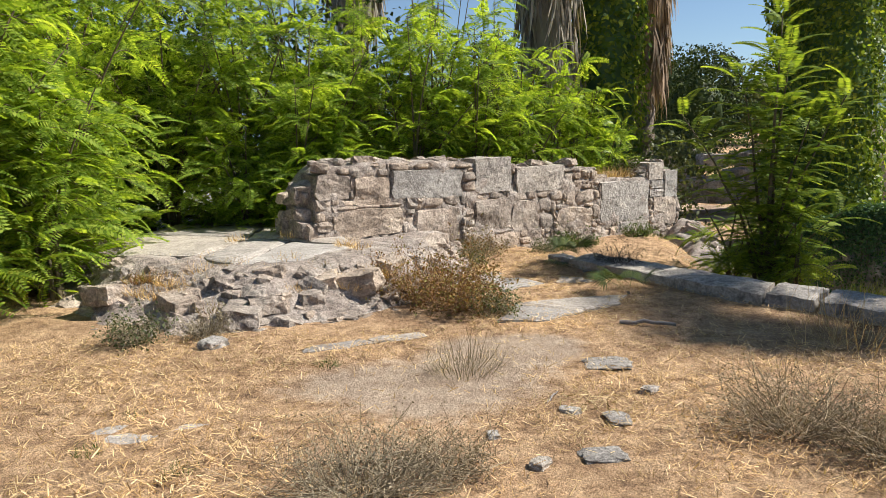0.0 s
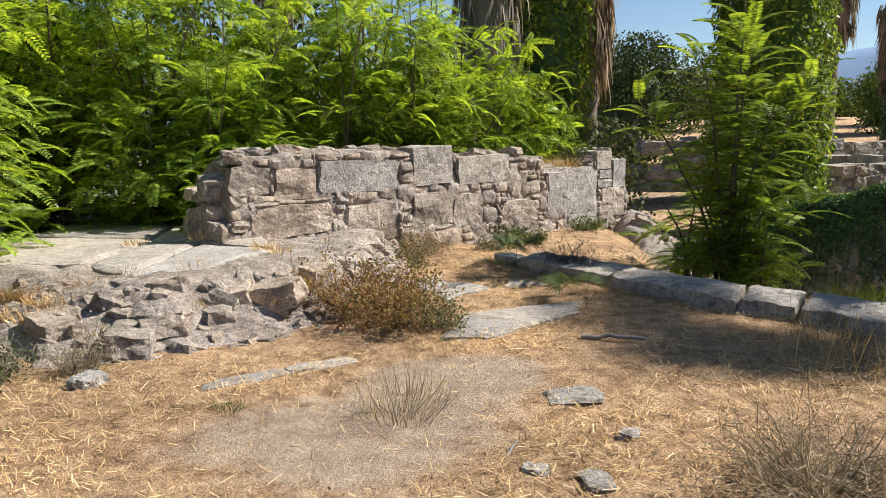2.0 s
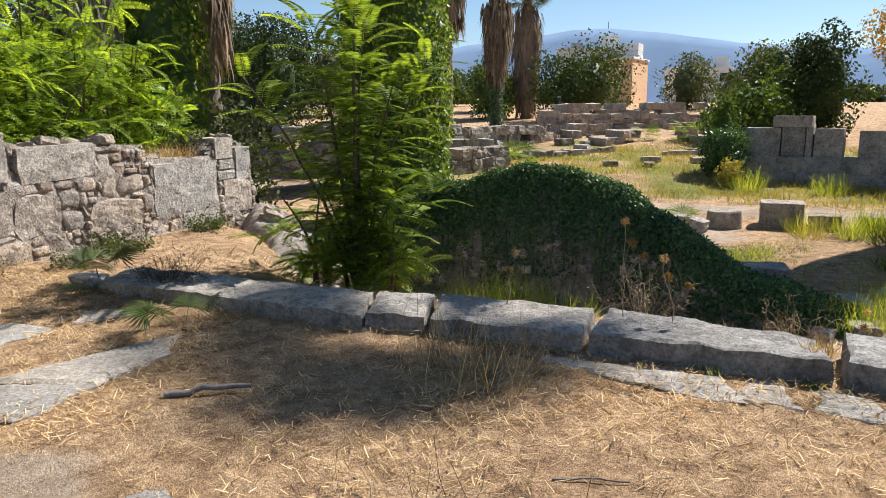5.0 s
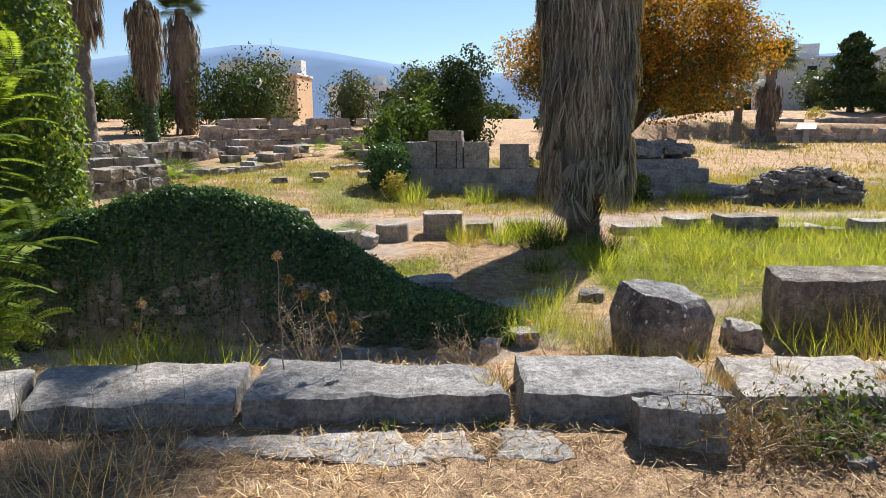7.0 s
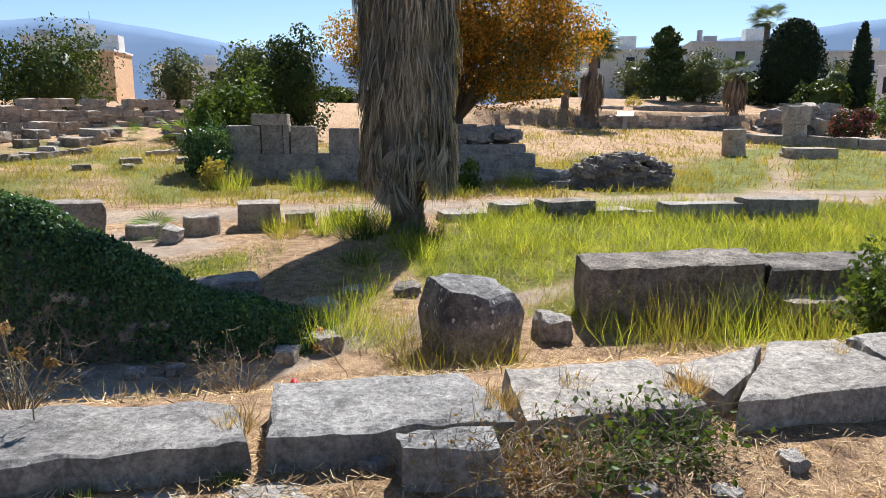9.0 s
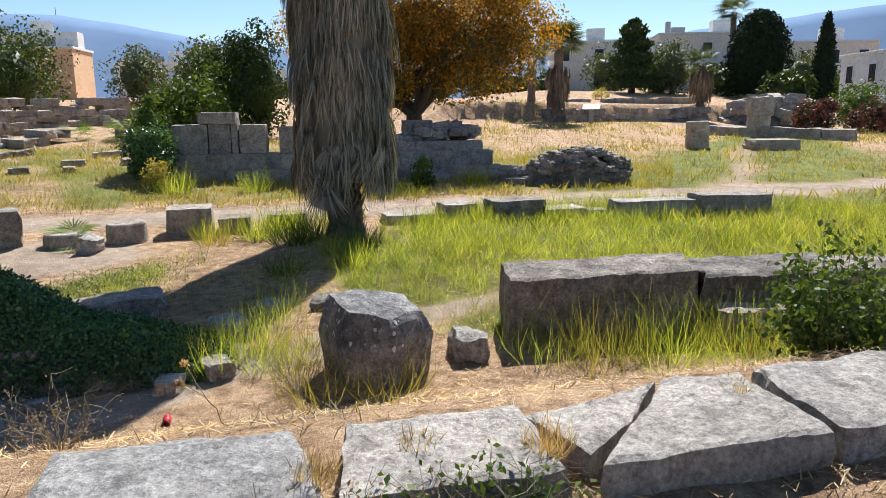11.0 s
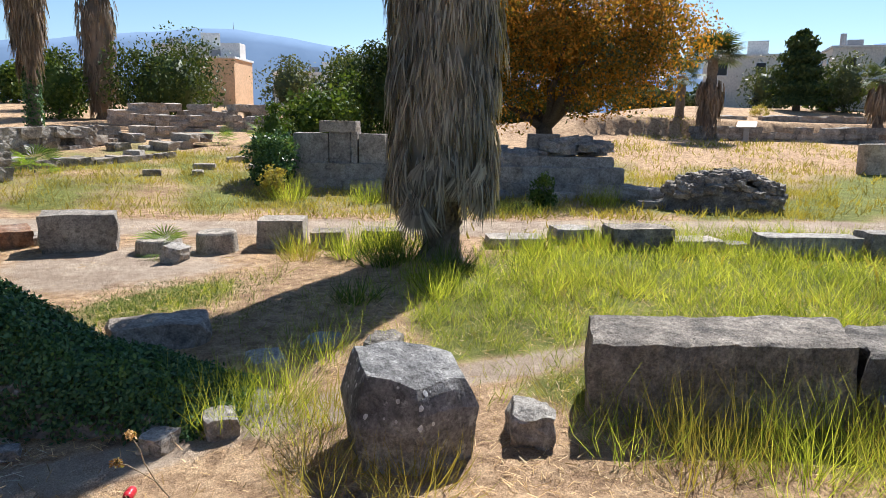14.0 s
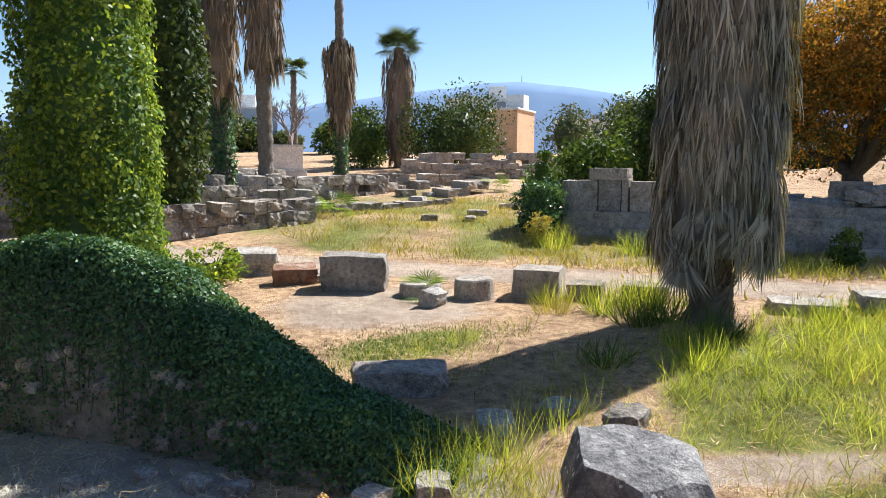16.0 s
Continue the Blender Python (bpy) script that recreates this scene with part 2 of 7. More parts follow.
def ground_material():
    """Straw-covered earth, bare dirt path, green turf and paled shaded ground, blended by the ground's cover
    attribute.
    """
    m, nt, b = tree_of("ground_cover")
    at = nt.nodes.new("ShaderNodeAttribute")
    at.attribute_name = "cover"
    sep = nt.nodes.new("ShaderNodeSeparateColor")
    nt.links.new(at.outputs["Color"], sep.inputs[0])
    big, mid = noise_tex(nt, 0.9, 6, 0.6), noise_tex(nt, 5.5, 8, 0.7)
    fine = noise_tex(nt, 60, 6, 0.75)
    wisp = node(nt, "ShaderNodeTexNoise", Scale=30, Detail=5, Roughness=0.7, Distortion=2.5)
    nt.links.new(nt.nodes.new("ShaderNodeNewGeometry").outputs["Position"], wisp.inputs["Vector"])
    straw = ramp(nt, mid.outputs[0], ((0.3, (0.19, 0.125, 0.085)), (0.46, (0.43, 0.285, 0.17)), (0.6, (0.62, 0.435, 0.27)), (0.78, (0.36, 0.25, 0.165))))
    straw = mix(nt, 1.0, straw, ramp(nt, wisp.outputs[0], ((0.3, (0.55, 0.5, 0.45)), (0.5, (1.0, 1.0, 1.0)), (0.7, (1.35, 1.3, 1.2)))), "MULTIPLY")
    dirt = ramp(nt, mid.outputs[0], ((0.3, (0.36, 0.27, 0.20)), (0.7, (0.56, 0.45, 0.34))))
    green = ramp(nt, mid.outputs[0], ((0.3, (0.11, 0.13, 0.035)), (0.55, (0.22, 0.23, 0.06)), (0.75, (0.40, 0.34, 0.13))))
    edge = nt.nodes.new("ShaderNodeMath")
    edge.operation = "MULTIPLY_ADD"
    edge.inputs[1].default_value, edge.inputs[2].default_value = 0.6, -0.3
    nt.links.new(mid.outputs[0], edge.inputs[0])

    def mask(ch):
        s = nt.nodes.new("ShaderNodeMath")
        s.operation = "ADD"
        nt.links.new(sep.outputs[ch], s.inputs[0])
        nt.links.new(edge.outputs[0], s.inputs[1])
        return ramp(nt, s.outputs[0], ((0.38, (0, 0, 0)), (0.62, (1, 1, 1))))
    col = mix(nt, mask(0), straw, dirt)
    col = mix(nt, mask(1), col, green)
    # pale grey where shade falls: missing sky light put into the earth's colour
    col = mix(nt, mask(2), col, ramp(nt, big.outputs[0], ((0.3, (0.44, 0.40, 0.355)), (0.7, (0.57, 0.525, 0.47)))))
    col = mix(nt, 1.0, col, ramp(nt, fine.outputs[0], ((0.3, (0.62,) * 3), (0.7, (1.28,) * 3))), "MULTIPLY")
    col = mix(nt, 0.8, col, ramp(nt, big.outputs[0], ((0.33, (0.70, 0.64, 0.60)), (0.5, (1.0, 0.98, 0.96)), (0.68, (1.16, 1.13, 1.08)))), "MULTIPLY")
    nt.links.new(col, b.inputs["Base Color"])
    b.inputs["Roughness"].default_value = 0.97
    b.inputs["Specular IOR Level"].default_value = 0.1
    bump(nt, b, ((fine.outputs[0], 0.03), (wisp.outputs[0], 0.03), (mid.outputs[0], 0.05)), 0.8)
    return m


M_GROUND = ground_material()


# distance haze put into the colour, with emission standing in for lit air
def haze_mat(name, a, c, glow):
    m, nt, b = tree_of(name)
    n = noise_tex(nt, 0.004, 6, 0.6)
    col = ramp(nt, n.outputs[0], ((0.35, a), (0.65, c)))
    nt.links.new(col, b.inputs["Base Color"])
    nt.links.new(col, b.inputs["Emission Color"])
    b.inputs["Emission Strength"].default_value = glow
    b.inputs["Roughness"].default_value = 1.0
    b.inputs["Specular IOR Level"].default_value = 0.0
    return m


M_HILL = haze_mat("distant_hill_haze", (0.105, 0.15, 0.22), (0.13, 0.18, 0.26), 0.48)


# ---------- mesh helpers ----------
RNG = np.random.default_rng(7)


def mesh_np(name, verts, faces, smooth=False):
    """A mesh from arrays: verts (n, 3), faces (k, 3 or 4)."""
    verts, faces = np.asarray(verts, np.float32), np.asarray(faces, np.int32)
    me = bpy.data.meshes.new(name)
    k = faces.shape[1]
    me.vertices.add(len(verts))
    me.vertices.foreach_set("co", verts.ravel())
    me.loops.add(faces.size)
    me.loops.foreach_set("vertex_index", faces.ravel())
    me.polygons.add(len(faces))
    me.polygons.foreach_set("loop_start", np.arange(0, faces.size, k, dtype=np.int32))
    me.polygons.foreach_set("loop_total", np.full(len(faces), k, np.int32))
    if smooth:
        me.polygons.foreach_set("use_smooth", np.ones(len(faces), bool))
    me.update(calc_edges=True)
    return me


def part(name, data, material, parent=None, label=""):
    """Links a bmesh or a mesh as one object, under parent if given."""
    if isinstance(data, bmesh.types.BMesh):
        me = bpy.data.meshes.new(name)
        data.to_mesh(me)
        data.free()
    else:
        me = data
    if material and not me.materials:
        me.materials.append(material)
    ob = new(name, me)
    if parent:
        ob.parent = parent
    if label:
        ob["label"] = label
    return ob


def thing(name, at, label, category, group="", kind="", turn=0.0):
    ob = new(name)
    ob.matrix_basis = pose(*at, 0, 0, turn)
    ob.empty_display_size = 0.1
    return tagged(ob, label, category, group, kind)


def wob(x, y, s=1.0, seed=0.0):
    """Cheap smooth noise of arrays, about -1 to 1."""
    x, y = np.asarray(x) * s + seed * 1.7, np.asarray(y) * s - seed * 2.3
    return (np.sin(x * 1.3 + 1.9 * np.sin(y * 0.7 + 0.4)) + np.sin(y * 1.7 + 1.6 * np.sin(x * 0.9 + 2.1)) + 0.6 * np.sin(x * 2.9 - y * 2.3 + 1.1) + 0.5 * np.sin(x * 4.7 + y * 4.1)) / 3.1


def sstep(a, b, v):
    v = np.clip((np.asarray(v, float) - a) / (b - a), 0, 1)
    return v * v * (3 - 2 * v)


def along_kerb(x, y):
    """Distance beyond the kerb, and distance along it."""
    return (x - 1.9) * 0.842 + (y - 9.5) * 0.539, (x - 1.9) * 0.539 - (y - 9.5) * 0.842


def height(x, y):
    x, y = np.asarray(x, float), np.asarray(y, float)
    d, s = along_kerb(x, y)
    off = 2.8 * sstep(1.6, -2.6, s)
    z = -0.78 * sstep(0.5 + off, 2.9 + off, d)
    ne = 0.45 * x + 0.89 * y
    e = (x - 53.4) * 0.815 + (y - 10.6) * 0.58
    z = z + 0.5 * sstep(22, 30, ne) * sstep(5, 14, x) + 0.9 * sstep(30, 46, ne) * sstep(0, 10, x) + 2.2 * sstep(46, 95, ne)
    z = z + 0.65 * sstep(30, 52, x) * sstep(24, 14, y) + (1.2 * sstep(0.3, 1.3, e) + 0.5 * sstep(5, 20, e)) * sstep(30, 16, y)
    z = z + 0.05 * sstep(-1.0, -0.45, d) * sstep(0.5, 0.2, d)
    near = sstep(60, 25, np.hypot(x - 5, y - 5))
    return z + near * (0.025 * wob(x, y, 0.9, 1) + 0.012 * wob(x, y, 3.1, 2)) + 0.006 * wob(x, y, 9.0, 3) * near


def gz(x, y):
    return float(height(x, y))


def stretch(a, b, step, reach, growth=1.18):
    """Even steps from a to b, then growing ones out to reach on both sides."""
    mid, out, s = list(np.arange(a, b, step)), [], step
    v = b
    while v < reach:
        out.append(v)
        s *= growth
        v += s
    low, v, s = [], a, step
    while v > -reach:
        s *= growth
        v -= s
        low.append(v)
    return np.array(low[::-1] + mid + out + [reach])


def grid_faces(nx, ny):
    i = np.arange((nx - 1) * (ny - 1))
    a = (i // (nx - 1)) * nx + i % (nx - 1)
    return np.stack([a, a + 1, a + nx + 1, a + nx], 1)


# ---------- ground ----------
def ground_cover(x, y):
    """Shares of bare dirt, green turf and shaded ground, whose colour is lightened."""
    d, s = along_kerb(x, y)
    low = sstep(1.2, 2.6, d)
    w1, w2 = wob(x, y, 0.8, 5), wob(x, y, 2.2, 6)
    track = np.exp(-(((y - 13.2) * 0.55 + (x - 16.2) * 0.83) / 1.35) ** 2)
    foot = np.exp(-((d - 3.9 - 0.55 * (s - 7) + 0.2 * w1) / 0.42) ** 2) * sstep(4.0, 5.0, s) * sstep(12, 9, s)
    apron = np.exp(-(((x - 12.2) / 2.2) ** 2 + ((y - 12.0) / 2.0) ** 2))
    court = (np.exp(-(((x + 0.2) / 1.0) ** 2 + ((y - 4.6) / 0.7) ** 2)) + np.exp(-(((x - 0.6) / 0.7) ** 2 + ((y - 5.6) / 0.5) ** 2))) * (1 - low)
    far_path = np.exp(-((y - 1.0 + 0.12 * (x - 20)) / 1.0) ** 2) * sstep(19, 23, x)
    dirt = np.clip(np.maximum.reduce([track * low, foot * 0.9, apron * low, court * 0.95, far_path * 0.5]) + 0.12 * w2, 0, 1)
    meadow = sstep(9.6, 11.0, x) * sstep(9.2, 7.4, y + 0.25 * (x - 12)) * sstep(-9, -4, y) * (0.35 + 0.65 * sstep(0.7, -0.5, y - 5.6 - 0.45 * (x - 11)))
    lawn = np.exp(-(((x - 11.2) / 1.5) ** 2 + ((y - 9.6) / 0.8) ** 2)) * 1.1
    back = sstep(17.5, 19.5, 0.83 * x + 0.55 * (y - 7)) * 0.55 * sstep(50, 34, np.hypot(x, y))
    green = np.clip(np.maximum.reduce([meadow * 0.8, lawn, back]) + 0.22 * w1 - dirt * 0.6, 0, 1) * low
    shade = np.clip(sstep(1.5, 2.6, d) * sstep(4.6, 3.4, d) * sstep(-1, 1, s) * sstep(6.0, 4.2, s), 0, 1)
    shade = np.maximum(shade, sstep(-4.6, -5.4, x) * sstep(5.5, 7, y))
    return dirt, green, shade


def build_ground():
    xs, ys = stretch(-6.5, 19, 0.16, 3200), stretch(-2.5, 17, 0.16, 3200)
    xs = np.unique(np.concatenate([xs, np.arange(50, 66, 0.6)]))
    X, Y = np.meshgrid(xs, ys)
    me = mesh_np("ground", np.stack([X.ravel(), Y.ravel(), height(X, Y).ravel()], 1), grid_faces(len(xs), len(ys)), True)
    r, g, b = ground_cover(X.ravel(), Y.ravel())
    at = me.color_attributes.new("cover", "FLOAT_COLOR", "POINT")
    at.data.foreach_set("color", np.stack([r, g, b, np.ones_like(r)], 1).ravel().astype(np.float32))
    tagged(part("ground", me, M_GROUND), "dry straw-covered earth with dirt paths and green turf", "ground", kind="structure")


build_ground()


def build_hills():
    """The hazy mountain ridge beyond the town."""
    az = np.radians(np.linspace(-180, 180, 361))
    known = ((-180, 2.5), (-60, 4.5), (-30, 6.2), (-12, 6.3), (0, 5.1), (10, 4.6), (25, 4.0), (36, 4.9), (41, 5.8), (45.3, 6.4), (49, 6.0), (53, 5.6), (58, 5.0), (66, 3.7), (90, 3.0), (180, 2.5))
    el = np.interp(np.degrees(az), [k[0] for k in known], [k[1] for k in known])
    el = el + 0.14 * wob(np.degrees(az), 0 * az, 0.35, 2) + 0.07 * wob(np.degrees(az), 0 * az, 1.1, 4)
    v = []
    for share, dist in ((-0.15, 2300), (0.5, 2550), (0.85, 2700), (1.0, 2800), (-0.2, 3000)):
        z = np.tan(np.radians(el)) * 2800 * share
        v.append(np.stack([np.cos(az) * dist, np.sin(az) * dist, z], 1))
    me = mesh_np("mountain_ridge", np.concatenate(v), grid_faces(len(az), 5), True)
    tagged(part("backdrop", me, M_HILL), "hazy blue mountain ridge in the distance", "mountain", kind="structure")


build_hills()


# ---------- stones ----------
def stone_mesh(seed, n=2, rough=0.10, square=0.75, material=None, smooth=True):
    """A unit stone, 1 m each way about its middle: a rounded, chipped block."""
    bm = bmesh.new()
    bmesh.ops.create_cube(bm, size=1.0)
    bmesh.ops.subdivide_edges(bm, edges=bm.edges[:], cuts=n, use_grid_fill=True)
    off = Vector((seed * 3.7, seed * 1.3, seed * 7.1))
    for v in bm.verts:
        p = v.co.copy()
        ball = p.normalized() * 0.62
        q = p.lerp(ball, 1 - square)
        q += noise.noise_vector(p * 2.1 + off) * rough + noise.noise_vector(p * 5.3 + off) * rough * 0.45
        v.co = q
    me = bpy.data.meshes.new("stone")
    bm.to_mesh(me)
    bm.free()
    if smooth:
        for f in me.polygons:
            f.use_smooth = True
    if material:
        me.materials.append(material)
    return me


RUBBLE = [stone_mesh(i, 2, 0.15, 0.62, M_WALLSTONE, False) for i in range(10)]
BLOCKS = [stone_mesh(20 + i, 7, 0.03, 0.95, M_DRESSED, False) for i in range(4)]
ROUGH = [stone_mesh(40 + i, 7, 0.085, 0.82, M_WALLSTONE, False) for i in range(5)]
COBBLES = [stone_mesh(70 + i, 3, 0.10, 0.66, M_WALLSTONE, True) for i in range(8)]


def put_stone(name, me, parent, at, size, turn=(0, 0, 0), label=""):
    ob = part(name, me, None, parent, label)
    ob.matrix_basis = pose(*at, *turn) @ Matrix.Diagonal((*size, 1))
    return ob


def slab_mesh(name, corners, z_top, thick, material, rough=0.02, cell=0.07, top_rough=0.008, edge=0.05, seed=0):
    """A stone slab over a four-cornered outline (front left, front right, back right, back left), with worn edges."""
    c = [Vector((x, y, 0)) for x, y in corners]
    lx = max((c[1] - c[0]).length, (c[2] - c[3]).length)
    ly = max((c[3] - c[0]).length, (c[2] - c[1]).length)
    nx, ny, nz = max(4, int(lx / cell)), max(4, int(ly / cell)), 4
    bm = bmesh.new()
    grid = {}

    def place(i, j, k):
        if (i, j, k) in grid:
            return grid[i, j, k]
        u, v, w = i / nx, j / ny, k / nz
        p = (c[0] * (1 - u) + c[1] * u) * (1 - v) + (c[3] * (1 - u) + c[2] * u) * v
        mid = (c[0] + c[1] + c[2] + c[3]) / 4
        rim = min(min(u, 1 - u) * lx, min(v, 1 - v) * ly)
        z = z_top - thick * (1 - w)
        q = Vector((p.x * 2.3 + seed, p.y * 2.3, z * 3))
        if k == nz:
            z += noise.noise(q * 1.7) * top_rough * 2 + noise.noise(q * 7) * top_rough - (edge * 0.55 * max(0, 1 - rim / edge) ** 2 if rim < edge else 0)
        if rim < 1e-6:
            out = (p - mid).normalized()
            p = p + out * (noise.noise(q * 1.3) * rough * 2.2 + noise.noise(q * 4.5) * rough) - (out * edge * 0.45 if k == nz else Vector())
        grid[i, j, k] = bm.verts.new((p.x, p.y, z))
        return grid[i, j, k]
    for i in range(nx):
        for j in range(ny):
            bm.faces.new([place(i, j, nz), place(i + 1, j, nz), place(i + 1, j + 1, nz), place(i, j + 1, nz)])
    ring = [(i, 0) for i in range(nx)] + [(nx, j) for j in range(ny)] + [(i, ny) for i in range(nx, 0, -1)] + [(0, j) for j in range(ny, 0, -1)]
    for (a, b), (e, f) in zip(ring, ring[1:] + ring[:1]):
        for k in range(nz):
            bm.faces.new([place(a, b, k), place(e, f, k), place(e, f, k + 1), place(a, b, k + 1)])
    bmesh.ops.recalc_face_normals(bm, faces=bm.faces[:])
    me = bpy.data.meshes.new(name)
    bm.to_mesh(me)
    bm.free()
    me.materials.append(material)
    return me

# ---------- plant helpers ----------
def unit(v):
    return v / np.maximum(np.linalg.norm(v, axis=-1, keepdims=True), 1e-9)


def frames_of(along, up):
    """Rotations whose x axis runs along, z axis near up: (m, 3, 3) with the axes as columns."""
    x = unit(along)
    y = unit(np.cross(up, x))
    return np.stack([x, y, np.cross(x, y)], 2)


def scatter(tv, tf, rot, scale, at):
    """Copies of a template (verts, faces) at many poses, as arrays."""
    tv, tf = np.asarray(tv, float), np.asarray(tf)
    scale = np.asarray(scale, float)
    scale = scale[:, None, None] if scale.ndim == 1 else scale[:, None, :]
    v = np.einsum("mij,mnj->mni", rot, tv[None] * scale) + np.asarray(at)[:, None, :]
    f = tf[None] + (np.arange(len(at)) * len(tv))[:, None, None]
    return v.reshape(-1, 3), f.reshape(-1, tf.shape[1])


def join(*pieces):
    vs, fs, n = [], [], 0
    for v, f in pieces:
        vs.append(v)
        fs.append(f + n)
        n += len(v)
    return np.concatenate(vs), np.concatenate(fs)


def pinnate(pairs, leaflet, width, droop=0.25, lift=0.25):
    """A feather leaf 1 m long along x: a thin stalk with leaflets on both sides."""
    v, f = [], []
    ts = np.linspace(0.12, 0.97, pairs)

    def mid(t):
        return np.array([t, 0, lift * t - (droop + lift * 0.4) * t * t])
    for t in ts:
        size = leaflet * (0.55 + 0.9 * math.sin(math.pi * (0.12 + 0.8 * t)) * 0.5)
        for side in (-1, 1):
            a = mid(t)
            d = np.array([0.34, side, -0.22])
            d = d / np.linalg.norm(d)
            w = np.array([1.0, -0.34 * side, 0.05])
            w = w / np.linalg.norm(w) * width
            k = len(v)
            v += [a, a + d * size * 0.5 + w, a + d * size, a + d * size * 0.5 - w]
            f.append([k, k + 1, k + 2, k + 3])
    for i in range(4):
        a, b = mid(i / 4), mid((i + 1) / 4)
        k = len(v)
        v += [a + [0, -0.006, 0], a + [0, 0.006, 0], b + [0, 0.005, 0], b + [0, -0.005, 0]]
        f.append([k, k + 1, k + 2, k + 3])
    return np.array(v), np.array(f)


LEAF = (np.array([[0, 0, 0], [0.5, 0.28, 0.05], [1, 0, -0.06], [0.5, -0.28, 0.05]]), np.array([[0, 1, 2, 3]]))
BLADE = (np.array([[0, -0.5, 0], [0, 0.5, 0], [0.5, 0.36, 0.0], [0.5, -0.36, 0.0], [0.9, 0.06, -0.16], [0.9, -0.06, -0.16]]), np.array([[0, 1, 2, 3], [3, 2, 4, 5]]))
FROND = pinnate(14, 0.19, 0.036, 0.45, 0.3)
LONGFROND = pinnate(18, 0.22, 0.026, 0.42, 0.42)


def random_dirs(n, up=0.0):
    d = RNG.normal(size=(n, 3))
    d[:, 2] += up
    return unit(d)


def tube(points, radii, sides=6):
    """A tapered tube through points, as arrays of verts and quads."""
    p, r = np.asarray(points, float), np.asarray(radii, float)
    t = unit(np.gradient(p, axis=0))
    ref = np.array([0.31, 0.95, 0.05])
    a = unit(np.cross(t, ref))
    b = np.cross(t, a)
    ang = np.linspace(0, 2 * math.pi, sides, endpoint=False)
    v = p[:, None] + r[:, None, None] * (np.cos(ang)[None, :, None] * a[:, None] + np.sin(ang)[None, :, None] * b[:, None])
    i, j = np.meshgrid(np.arange(len(p) - 1), np.arange(sides), indexing="ij")
    k = i * sides + j
    n = i * sides + (j + 1) % sides
    f = np.stack([k, n, n + sides, k + sides], 2).reshape(-1, 4)
    return v.reshape(-1, 3), f


def limb(a, b, ra, rb, sag=0.0, n=6, wobble=0.05, sides=6):
    t = np.linspace(0, 1, n)[:, None]
    p = np.asarray(a) * (1 - t) + np.asarray(b) * t
    p[:, 2] += sag * np.sin(t[:, 0] * math.pi)
    p[1:-1] += RNG.normal(size=(n - 2, 3)) * wobble
    return tube(p, np.linspace(ra, rb, n), sides)


def shoot_fronds(line, n, reach, up_share, droop, rng, forward=0.3):
    """Places, directions and facing of n feather leaves set spirally along a shoot."""
    t = np.linspace(0.12, 1.0, n) + rng.uniform(-0.03, 0.03, n)
    k = np.clip(t, 0, 1) * (len(line) - 1.001)
    i = k.astype(int)
    p = line[i] + (line[i + 1] - line[i]) * (k - i)[:, None]
    axis = unit(line[-1] - line[0])
    turn = np.arange(n) * 2.4 + rng.uniform(0, 6.28) + rng.normal(0, 0.3, n)
    side = unit(np.cross(axis, [0.3, 0.2, 0.9]) + 1e-6)
    other = np.cross(axis, side)
    d = side * np.cos(turn)[:, None] + other * np.sin(turn)[:, None]
    d = unit(d * [reach, reach, reach * 0.45] + axis * (forward + 0.7 * np.clip(t, 0, 1) ** 4)[:, None] + np.array([0, 0, up_share]))
    up = np.tile([0, 0, 1.0], (n, 1)) + axis * 0.3 + rng.normal(size=(n, 3)) * droop
    return p, d, up


